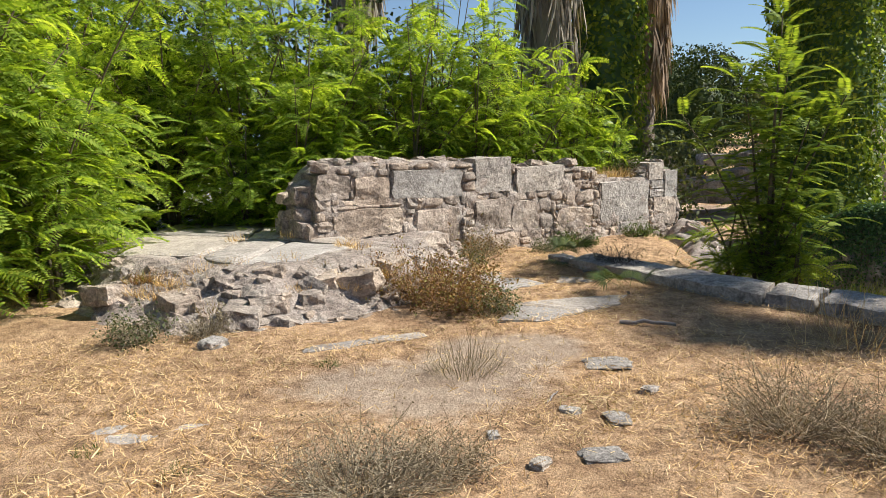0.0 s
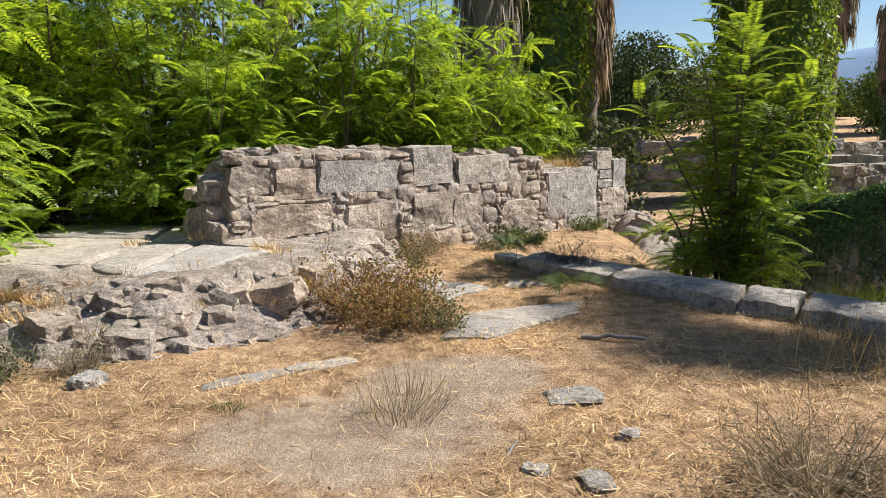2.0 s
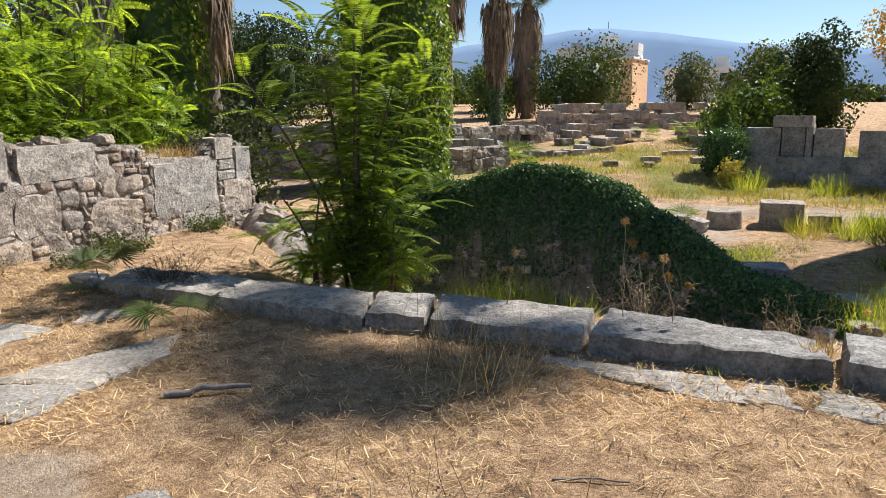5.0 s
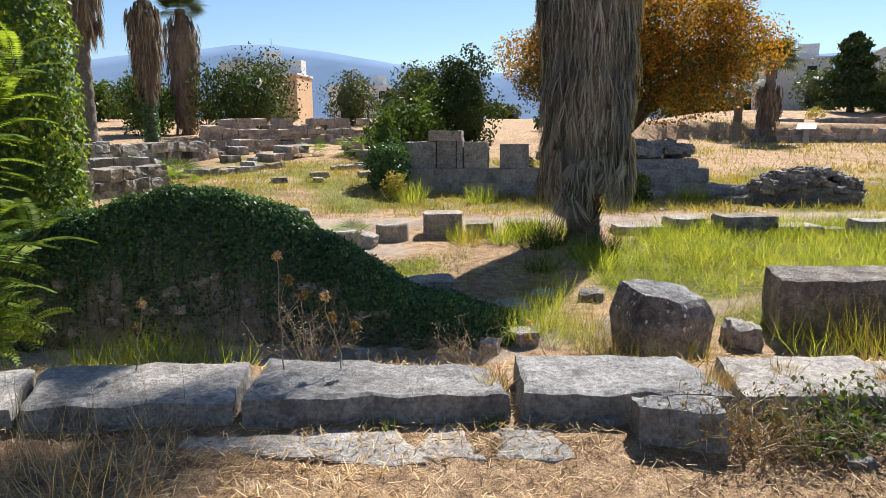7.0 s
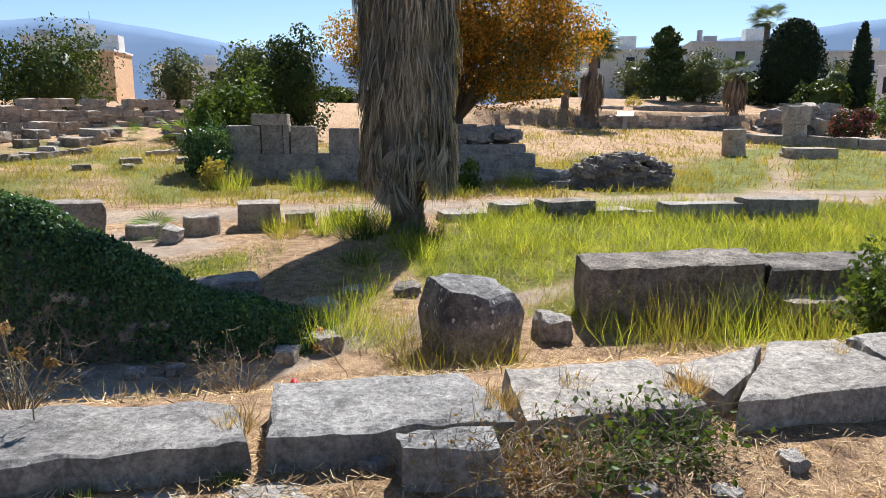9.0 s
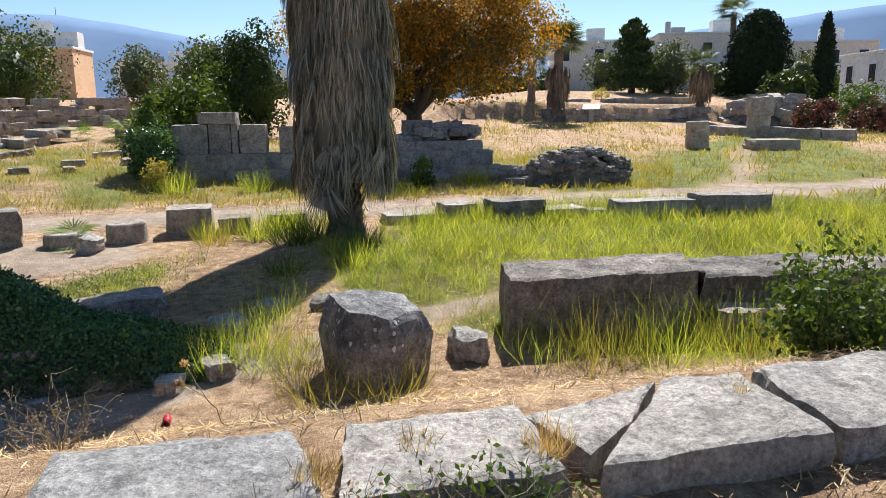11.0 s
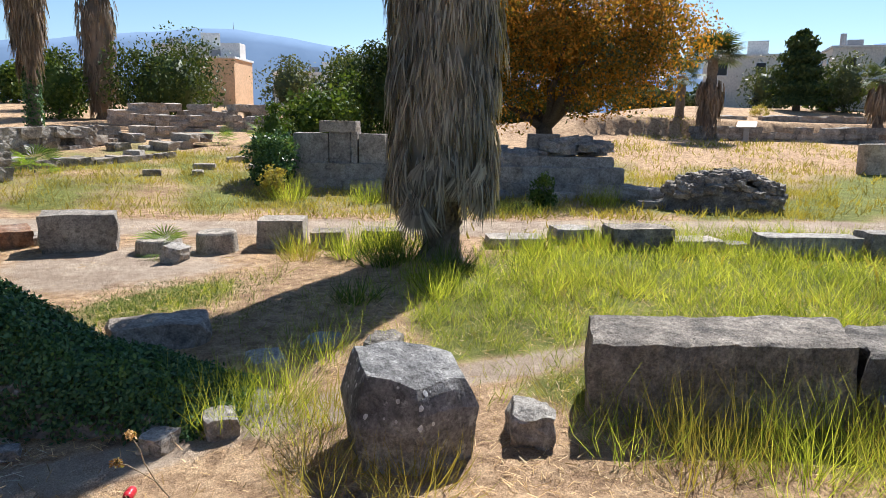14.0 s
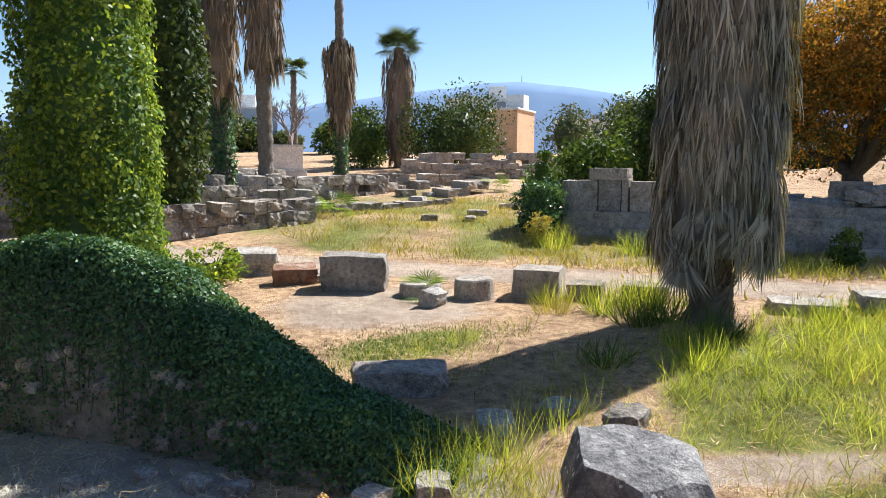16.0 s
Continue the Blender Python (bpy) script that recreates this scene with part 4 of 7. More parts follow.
    for _ in range(64):
        u = RNG.uniform(-1.05, 6.5)
        top_z = 1.0 if 4.3 < u < 5.8 else (1.4 if u < 1.5 else 1.27)
        s = RNG.uniform(0.1, 0.26)
        put_stone("stone", RUBBLE[RNG.integers(10)], root, (u, RNG.uniform(0.15, 0.7), top_z + RNG.uniform(-0.03, 0.05)), (s * 1.3, s, s * 0.6), (RNG.uniform(-15, 15), RNG.uniform(-15, 15), RNG.uniform(0, 180)))


build_wall()


def build_bank():
    """The crumbled end of the wall: an earth and rubble bank that falls towards the kerb."""
    root = thing("earth_bank", (0, 0, 0), "bank of dark earth and rubble at the wall's broken end", "bank", kind="structure")
    a, b = np.array([4.75, 13.75]), np.array([4.75, 10.1])
    s, w = np.meshgrid(np.linspace(0, 1, 60), np.linspace(-1, 1, 26))
    p = a + (b - a) * s[..., None]
    x = p[..., 0] + w * 0.62 + 0.12 * wob(s * 9, w, 1.3, 3)
    y = p[..., 1] + 0 * w
    z = height(x, y) - 0.08 + (0.72 - 0.55 * s) * np.clip(1 - np.abs(w) ** 2.2, 0, 1) * (1 + 0.2 * wob(x * 3, y * 3, 1.5, 2)) * sstep(1.0, 0.86, s)
    part("earth", mesh_np("earth", np.stack([x.ravel(), y.ravel(), z.ravel()], 1), grid_faces(60, 26)), M_MORTAR, root, "crumbling earth and mortar")
    for _ in range(28):
        t, v = RNG.uniform(0, 0.93), RNG.uniform(-0.95, 0.6)
        q = a + (b - a) * t
        k = RNG.uniform(0.08, 0.24)
        hh = height(q[0] + v * 0.62, q[1]) - 0.06 + (0.72 - 0.55 * t) * (1 - abs(v) ** 2.2)
        put_stone("stone", RUBBLE[RNG.integers(10)], root, (q[0] + v * 0.62, q[1], float(hh)), (k * 1.3, k, k * 0.7), (RNG.uniform(-20, 20), RNG.uniform(-20, 20), RNG.uniform(0, 180)))


build_bank()


# ---------- stone platform ----------
def build_platform():
    root = thing("stone_platform", (0, 0, 0), "low ruined platform with rubble core and flat paving on top", "platform", kind="structure")
    # outline of the foot and of the top edge, front side, from the far left round to the wall
    foot = np.array([(-5.6, 8.6), (-4.2, 7.35), (-3.3, 6.2), (-2.2, 5.92), (-1.5, 6.05), (-0.8, 6.5), (-0.15, 7.2), (0.25, 8.2), (0.35, 9.3), (0.2, 10.4)])
    edge = np.array([(-5.4, 9.4), (-4.0, 8.5), (-3.4, 7.7), (-2.7, 7.4), (-1.9, 7.02), (-1.05, 7.45), (-0.55, 8.1), (-0.35, 8.8), (-0.2, 9.5), (-0.1, 10.4)])
    t = np.linspace(0, 9, 120)
    F = np.stack([np.interp(t, range(10), foot[:, k]) for k in (0, 1)], 1)
    E = np.stack([np.interp(t, range(10), edge[:, k]) for k in (0, 1)], 1)
    rows = []
    for k, s in enumerate(np.linspace(0, 1, 22)):
        p = F * (1 - s) + E * s
        z = -0.08 + 0.535 * (0.15 * s + 0.85 * sstep(-0.1, 0.95, s)) + 0.05 * wob(p[:, 0] * 3, p[:, 1] * 3, 1.6, 4) + 0.02 * wob(p[:, 0] * 9, p[:, 1] * 9, 1.5, 8)
        rows.append(np.column_stack([p, z]))
    c = np.array([-2.6, 10.4])
    for s in (0.35, 0.7, 1.0):
        p = E * (1 - s) + c * s
        rows.append(np.column_stack([p, np.full(len(p), 0.43)]))
    me = mesh_np("core", np.concatenate(rows), grid_faces(120, len(rows)))
    part("core", me, M_MORTAR, root, "pinkish rubble and lime mortar core")
    slabs = (
        ((-3.75, 7.85), (-2.76, 7.70), (-2.64, 9.2), (-4.25, 9.7), 0.485), ((-2.73, 7.66), (-2.19, 7.12), (-2.02, 8.88), (-2.61, 9.18), 0.48),
        ((-2.16, 7.12), (-1.55, 7.38), (-1.13, 8.36), (-1.99, 8.87), 0.475), ((-2.6, 9.22), (-1.14, 8.42), (-1.85, 10.7), (-2.8, 11.1), 0.50), ((-4.25, 9.75), (-2.66, 9.26), (-2.84, 11.1), (-4.2, 11.2), 0.495),
    )
    for i, (*q, z) in enumerate(slabs):
        part("paving_slab", slab_mesh("paving_slab", q, z, 0.1, M_PAVING, 0.03, 0.09, 0.006, 0.03, i * 2.2), None, root, "smooth grey paving slab")
    for i in range(285):
        k = RNG.integers(8, 112)
        s = RNG.uniform(0.0, 0.86)
        p = F[k] * (1 - s) + E[k] * s
        z = -0.08 + 0.535 * (0.15 * s + 0.85 * float(sstep(-0.1, 0.95, s)))
        w = RNG.uniform(0.06, 0.2) * (1.35 if RNG.uniform() < 0.2 else 1)
        put_stone("stone", RUBBLE[RNG.integers(10)], root, (p[0], p[1], z - w * 0.2), (w * RNG.uniform(0.9, 1.5), w, w * RNG.uniform(0.55, 0.85)), (RNG.uniform(-25, 25), RNG.uniform(-25, 25), RNG.uniform(0, 180)))
    for x, y, w in ((-1.9, 6.35, 0.34), (-2.0, 7.05, 0.3), (-1.3, 6.95, 0.3), (-2.6, 6.6, 0.28), (-0.9, 7.0, 0.32), (-3.4, 6.8, 0.28), (-2.9, 7.2, 0.3), (-0.6, 7.4, 0.2)):
        s = max(0.0, min(1.0, (y - 6.0) / 1.7))
        put_stone("stone", ROUGH[RNG.integers(5)], root, (x, y, -0.02 + 0.5 * s), (w * 1.4, w, w * 0.7), (RNG.uniform(-15, 15), RNG.uniform(-15, 15), RNG.uniform(0, 180)))


build_platform()


# ---------- paving and loose stones in the court ----------
def paving(quad, z=0.02, label="flat grey paving slab set in dry ground", seed=0.0):
    me = slab_mesh("paving_slab", quad, z, 0.09, M_PAVING, 0.04, 0.08, 0.005, 0.03, seed)
    tagged(part("paving_slab", me, None), label, "paving slab", "paving slabs")


paving(((0.12, 8.5), (0.66, 7.72), (1.12, 8.2), (0.62, 9.1)), 0.03, "cracked pale paving slab beside the rust-coloured bush", 1)
paving(((0.52, 6.45), (0.84, 6.38), (1.30, 6.72), (0.66, 7.1)), 0.03, seed=2)
paving(((1.28, 6.68), (1.82, 7.12), (1.94, 7.48), (0.68, 7.14)), 0.03, seed=2.5)
paving(((1.3, 8.3), (1.8, 8.15), (2.0, 8.5), (1.36, 8.66)), 0.02, seed=4)
paving(((-1.15, 5.42), (-0.62, 5.72), (-0.68, 5.84), (-1.18, 5.58)), 0.02, seed=5)
paving(((-0.6, 5.74), (-0.16, 5.92), (-0.22, 6.06), (-0.66, 5.86)), 0.02, seed=6)
paving(((-2.1, 3.62), (-1.48, 3.68), (-1.1, 4.0), (-2.3, 4.04)), 0.0, "dusty flat slab half buried in straw", 7)
for i, q in enumerate((((3.68, 5.6), (4.06, 4.82), (4.22, 5.1), (3.9, 5.57)), ((4.08, 4.78), (4.3, 4.42), (4.6, 4.66), (4.24, 5.06)), ((4.32, 4.4), (4.48, 4.12), (4.8, 4.36), (4.62, 4.64)), ((4.5, 4.1), (4.72, 3.8), (5.02, 3.98), (4.83, 4.32)))):
    paving(q, 0.05, "smooth slab of a sunken paving strip along the kerb", 8 + i)
paving(((3.3, 6.1), (3.66, 5.64), (3.86, 5.6), (3.5, 6.3)), 0.02, seed=13)


def boulder(name, at, size, material, label, seed, n=8, rough=0.12, square=0.72, turn=(0, 0, 0), sink=0.12, group="", category="stone", flat=True):
    me = stone_mesh(seed, n, rough, square, material, not flat)
    ob = part(name, me, None)
    ob.matrix_basis = pose(at[0], at[1], at[2] + size[2] * (0.5 - sink), *turn) @ Matrix.Diagonal((*size, 1))
    return tagged(ob, label, category, group)


for i, (x, y, w, h) in enumerate(((1.22, 5.05, 0.38, 0.05), (1.36, 4.43, 0.13, 0.08), (1.04, 3.96, 0.2, 0.05), (0.78, 4.12, 0.14, 0.05), (0.85, 3.48, 0.26, 0.04), (0.5, 3.38, 0.13, 0.07), (0.28, 3.76, 0.1, 0.04), (1.37, 6.84, 0.14, 0.09), (-2.75, 6.0, 0.3, 0.1), (-1.95, 5.62, 0.24, 0.13), (1.55, 9.35, 0.4, 0.2), (5.22, 3.74, 0.2, 0.1), (5.87, 1.98, 0.15, 0.1), (5.5, 2.27, 0.14, 0.06), (5.35, 2.6, 0.16, 0.07), (5.15, 2.0, 0.16, 0.05))):
    boulder("loose_stone", (x, y, gz(x, y)), (w * 0.9, w * 0.65, h * 0.7), M_DRESSED, "small grey stone lying on straw", 60 + i, 4, 0.15, 0.62, (0, 0, i * 47), 0.3, "loose stones")

post_me = slab_mesh("stone_post", ((5.00, 3.56), (5.15, 3.15), (5.32, 3.23), (5.17, 3.64)), 0.25, 0.4, M_KERB, 0.02, 0.05, 0.02, 0.03, 2)
tagged(part("stone_post", post_me, None), "broken upright stone stump before the kerb slabs", "stone")

# ---------- locust thicket round the platform and behind the wall ----------
THICKET = (
    (-4.9, 6.9, 3.6, 1.0, 1.0), (-3.0, 10.7, 1.9, 0.9, 0.8), (-4.4, 7.6, 2.2, 0.8, 0.8), (-2.3, 10.9, 2.4, 0.8, 0.8), (-5.4, 6.0, 3.0, 1.0, 0.9), (-5.6, 7.8, 4.6, 1.2, 1.1), (-4.7, 8.6, 4.2, 1.1, 1.0), (-6.6, 7.0, 4.6, 1.3, 1.0), (-5.2, 9.8, 4.8, 1.2, 1.0),
    (-6.4, 9.2, 5.4, 1.4, 1.0), (-4.3, 11.0, 4.4, 1.2, 1.0), (-5.6, 11.4, 5.4, 1.4, 1.0), (-3.3, 11.6, 3.9, 1.1, 1.0), (-4.2, 12.9, 5.4, 1.4, 0.9),
    (-2.6, 12.6, 4.6, 1.2, 1.0), (-2.1, 11.3, 3.2, 0.9, 0.9), (-1.5, 12.2, 3.9, 1.1, 1.0), (-1.3, 13.4, 4.6, 1.2, 0.9), (-0.6, 11.7, 3.3, 1.0, 0.9),
    (-0.2, 12.8, 4.0, 1.0, 1.0), (0.5, 12.3, 3.2, 0.9, 0.9), (0.9, 13.3, 3.9, 1.0, 0.9), (1.4, 13.0, 3.2, 0.9, 0.9), (2.0, 13.9, 3.2, 0.9, 0.8),
    (2.6, 14.2, 2.7, 0.7, 0.7), (0.0, 14.4, 4.4, 1.2, 0.8), (-7.6, 8.0, 5.0, 1.4, 0.9), (-3.2, 14.4, 5.4, 1.4, 0.8), (-7.4, 10.6, 5.6, 1.5, 0.8), (3.1, 14.6, 2.3, 0.6, 0.6),
)
for x, y, tall, spread, much in THICKET:
    locust("locust_sapling", (x, y, gz(x, y)), tall * 1.12, spread * 1.25, 7, int((760 if y < 12.4 else 460) * much), 0.44, M_LOCUST, FROND, "bright green feathery locust sapling in a dense thicket", "locust thicket", low=0.05)

# the young feather-leaved tree by the kerb
feather_tree((4.1, 8.92, gz(4.1, 8.92)), ((0.05, 0.0, 3.5), (-0.95, 0.6, 2.35), (0.38, -0.22, 2.35), (0.85, -0.15, 2.6), (-0.32, 0.25, 2.8), (0.3, 0.3, 3.1), (0.35, -0.3, 1.2), (-0.35, 0.2, 1.35), (0.75, -0.35, 1.1)), 0.56, "slender young tree with tiers of long feathery leaves behind the kerb")
locust("low_sapling", (4.35, 8.7, gz(4.35, 8.7)), 1.0, 0.6, 6, 80, 0.36, M_AILANTHUS, FROND, "low feathery green suckers at the kerb", low=0.1)
locust("low_sapling", (3.95, 9.5, gz(3.95, 9.5)), 1.2, 0.6, 6, 80, 0.36, M_AILANTHUS, FROND, "low feathery green suckers at the kerb", low=0.1)


# ---------- palms and ivy ----------
main_palm = fan_palm((15.5, 7.85, -0.78), 13.0, 0.27, (0.8, 9.8), "tall fan palm with a thick shaggy skirt of dead fronds", None, 17000, 0.55, 0.03, 18, 1.25, (0.86, 1.03))
n = 26
a = RNG.uniform(0, 2 * math.pi, n)
rot = frames_of(np.stack([np.cos(a) * 0.25, np.sin(a) * 0.25, -np.ones(n)], 1), np.stack([np.cos(a), np.sin(a), np.full(n, 0.2)], 1))
v, f = scatter(*fan_leaf(18, 1.5, 0.35), rot, RNG.uniform(0.6, 0.9, n), np.stack([np.cos(a) * 0.74, np.sin(a) * 0.74, RNG.uniform(1.3, 2.2, n)], 1))
a = RNG.uniform(0, 2 * math.pi, 260)
zz = RNG.uniform(0.0, 1.7, 260)
boots = scatter(*BLADE, frames_of(np.stack([np.cos(a) * 0.7, np.sin(a) * 0.7, np.ones(260)], 1), np.stack([np.cos(a), np.sin(a), np.full(260, -0.5)], 1)), np.stack([RNG.uniform(0.14, 0.3, 260), RNG.uniform(0.06, 0.11, 260), np.full(260, 0.2)], 1), np.stack([np.cos(a) * 0.27, np.sin(a) * 0.27, zz], 1))
tagged(part("leaf_base", mesh_np("leaf_base", *boots), M_PALMBARK, main_palm, "rough brown leaf bases on the trunk"), kind="stuff")
part("dead_fan", mesh_np("dead_fan", v, f), M_DEADFROND, main_palm, "folded dead fan leaves at the skirt's foot")

for x, y, z, tall, r, skirt, rr, mat, crown, label in (
    (2.28, 16.2, 0.0, 9.5, 0.28, (2.7, 8.6), (0.5, 0.85), M_DEADFROND, 30, "fan palm with bare scarred trunk and grey skirt behind the wall"),
    (5.2, 19.0, 0.0, 9.5, 0.26, (2.6, 8.6), (0.45, 0.7), M_REDFROND, 30, "fan palm with brown skirt behind ivy"),
    (-2.3, 18.5, 0.2, 10.5, 0.28, (4.2, 9.5), (0.55, 0.9), M_DEADFROND, 30, "fan palm with grey skirt above the thicket"),
    (24.3, 33.9, 1.0, 12.0, 0.22, (2.2, 6.1), (0.36, 0.8), M_REDFROND, 0, "fan palm with bare upper trunk and brown skirt"),
    (39.2, 50.0, 0.8, 9.9, 0.4, (0.4, 9.0), (0.75, 1.5), M_REDFROND, 46, "fan palm with full brown skirt and small green crown"),
    (17.9, 28.9, 0.2, 14.0, 0.3, (4.6, 12.5), (0.65, 1.0), M_REDFROND, 30, "tall fan palm with bare ridged trunk and brown skirt"),
    (17.1, 31.4, 0.6, 14.0, 0.34, (3.2, 12.5), (0.7, 1.1), M_REDFROND, 30, "tall fan palm with ivy-wrapped trunk and brown skirt"),
):
    p = fan_palm((x, y, z), tall, r, skirt, label, mat, 2700, 0.9, 0.06, crown, 1.35 if x > 35 else 1.0, rr)
    if "ivy-wrapped" in label:
        ivy_sleeve(p, 0.0, 5.0, 0.52, 2400, 0.18, M_CREEPER, "ivy", 2.0)
    if "bare upper" in label:
        ivy_sleeve(p, 0.0, 2.6, 0.40, 1100, 0.16, M_CREEPER, "ivy", 4.0)

ivy_tower = thing("ivy_covered_trunk", (8.78, 16.75, -0.5), "tall tree trunk fully wrapped in glossy green ivy", "tree", "ivy-covered trunks")
part("trunk", mesh_np("trunk", *limb((0, 0, -0.1), (0, 0, 8.6), 0.6, 0.4, 0, 8, 0.05, 10), True), M_BARK, ivy_tower)
ivy_sleeve(ivy_tower, 0.0, 9.2, 1.28, 30000, 0.12, M_IVY, "ivy", 1.0, 0.05)
# solid core in the darker creeper colour, closing gaps between the ivy leaves
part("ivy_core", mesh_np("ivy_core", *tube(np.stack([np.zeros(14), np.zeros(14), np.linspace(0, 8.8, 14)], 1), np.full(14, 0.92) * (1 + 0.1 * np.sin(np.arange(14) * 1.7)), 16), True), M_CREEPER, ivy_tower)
ivy_two = thing("ivy_covered_trunk", (3.75, 17.3, 0.0), "tree trunk wrapped in dark ivy behind the wall", "tree", "ivy-covered trunks")
part("trunk", mesh_np("trunk", *limb((0, 0, -0.1), (0, 0, 7.6), 0.4, 0.3, 0, 8, 0.05, 10), True), M_BARK, ivy_two)
ivy_sleeve(ivy_two, 0.0, 8.2, 1.05, 9000, 0.16, M_IVY, "ivy", 6.0, 0.1)
# the same kind of darker solid core behind this trunk's leaves
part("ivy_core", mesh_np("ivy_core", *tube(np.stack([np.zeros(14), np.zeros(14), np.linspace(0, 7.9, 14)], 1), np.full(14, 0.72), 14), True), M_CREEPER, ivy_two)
conifer("shade_tree", (12.3, 23.6, -0.2), 8.5, 2.7, M_DARKLEAF, 9000, 0.2, "dark leafy tree behind the ivy-covered trunk", "round")


# ---------- creeper mound ----------
DARK_RUBBLE = [stone_mesh(310 + i, 3, 0.15, 0.65, M_BLOCK, False) for i in range(10)]

def build_mound():
    root = thing("creeper_mound", (0, 0, 0), "overgrown earth and rubble mound under trailing dark creeper", "mound")
    a, b = np.array([4.9, 12.2]), np.array([9.2, 5.9])
    length = np.linalg.norm(b - a)
    u = (b - a) / length
    n = np.array([-u[1], u[0]])
    if n[0] < 0:
        n = -n

    def crest(s):
        return np.interp(s, (0, 0.12, 0.3, 0.42, 0.5, 0.6, 0.7, 0.8, 0.9, 1.0), (-0.3, 0.1, 0.62, 0.84, 0.86, 0.68, 0.18, -0.34, -0.56, -0.78))

    def half(s):
        return np.interp(s, (0, 0.15, 0.45, 0.8, 1.0), (0.6, 1.1, 1.25, 1.0, 0.5))

    def surface(s, w):
        """w from -1, the foot on the court's side, to 1."""
        p = a + (b - a) * s[:, None] + n * (w * np.where(w < 0, np.interp(s, (0, 0.3, 0.5, 0.7, 0.9, 1.0), (0.5, 0.42, 0.36, 0.42, 0.6, 0.45)), half(s)))[:, None]
        g = height(p[:, 0], p[:, 1]) - 0.06
        shape = np.clip(1 - np.abs(w) ** 2.6, 0, 1) ** 0.75
        z = g + (np.maximum(crest(s), g) - g) * shape
        lump = 0.05 * wob(p[:, 0] * 2.4, p[:, 1] * 2.4, 1.2, 3) + 0.03 * wob(p[:, 0] * 6, p[:, 1] * 6, 1.2, 5)
        return np.column_stack([p, z + lump * shape])
    ns, nw = 90, 40
    S, Wd = np.meshgrid(np.linspace(0, 1, ns), np.linspace(-1, 1, nw))
    part("earth", mesh_np("earth", surface(S.ravel(), Wd.ravel()), grid_faces(ns, nw), True), plain_mat("mound_earth", (0.17, 0.147, 0.125), (0.36, 0.315, 0.27), 5, 0.97, 0.05), root, "dark earth and rubble")
    # creeper leaves, thick on the crown, thinning down the flanks
    m = 95000
    s, w = RNG.uniform(0.01, 0.97, m), RNG.uniform(-1, 1, m)
    dense = 1 - sstep(0.84, 1.12, np.abs(w) + 0.25 * wob(s * 30, w * 3, 1.0, 2))
    dense = np.where(w > 0, np.maximum(dense, 0.85), dense)
    keep = RNG.uniform(0, 1, m) < dense * 0.92 + 0.05
    s, w = s[keep], w[keep]
    p = surface(s, w)
    q = surface(s + 0.004, w) - p
    r = surface(s, w + 0.01) - p
    e = unit(np.cross(q, r))
    e = e * np.sign(e[:, 2:3] + 1e-6)
    p = p + e * RNG.uniform(0.0, 0.10, (len(p), 1))
    leafy(p, e, 0.046, M_CREEPER, "creeper", root, 0.7)
    # trailing runners
    stems, pos = [], []
    for _ in range(380):
        s0, w0 = RNG.uniform(0.08, 0.93), RNG.uniform(-0.6, 0.15)
        k = 9
        ws = np.linspace(w0, max(-0.97, w0 - RNG.uniform(0.25, 0.6)), k)
        ss = s0 + np.cumsum(RNG.normal(0, 0.004, k))
        line = surface(ss, ws)
        line[:, 2] += 0.05 + 0.03 * RNG.uniform(0, 1, k)
        stems.append(tube(line, np.full(k, 0.005), 3))
        t = RNG.uniform(0, k - 1.001, 34)
        i = t.astype(int)
        pos.append(line[i] + (line[i + 1] - line[i]) * (t - i)[:, None] + RNG.normal(size=(34, 3)) * 0.02)
    part("creeper_stem", mesh_np("runners", *join(*stems)), M_GREENBARK, root, "trailing creeper stems")
    pos = np.concatenate(pos)
    leafy(pos, np.tile([-0.6, -0.3, 0.8], (len(pos), 1)), 0.048, leaf_mat("creeper_tip", (0.05, 0.10, 0.035), (0.09, 0.16, 0.05), (0.18, 0.26, 0.08), 0.25, 0.35), "runner_leaves", root, 0.5)
    for i in range(70):
        s0, w0 = RNG.uniform(0.15, 1.0), RNG.uniform(-1.03, -0.8)
        q = surface(np.array([s0]), np.array([w0]))[0]
        z = RNG.uniform(0.05, 0.14)
        put_stone("stone", RUBBLE[RNG.integers(10)], root, tuple(q), (z * 1.4, z, z * 0.8), (RNG.uniform(-20, 20), RNG.uniform(-20, 20), RNG.uniform(0, 180)))
    return surface


build_mound()
for x, y, w in ((7.32, 7.15, 0.15), (7.05, 7.5, 0.13), (7.55, 6.9, 0.14), (6.6, 7.7, 0.12), (8.2, 6.1, 0.2), (8.6, 5.9, 0.24)):
    boulder("loose_stone", (x, y, gz(x, y)), (w * 1.2, w, w * 0.8), M_DRESSED, "small pale stone at the foot of the mound", 90 + int(x * 10), 3, 0.13, 0.7, (0, 0, x * 90), 0.2, "loose stones")


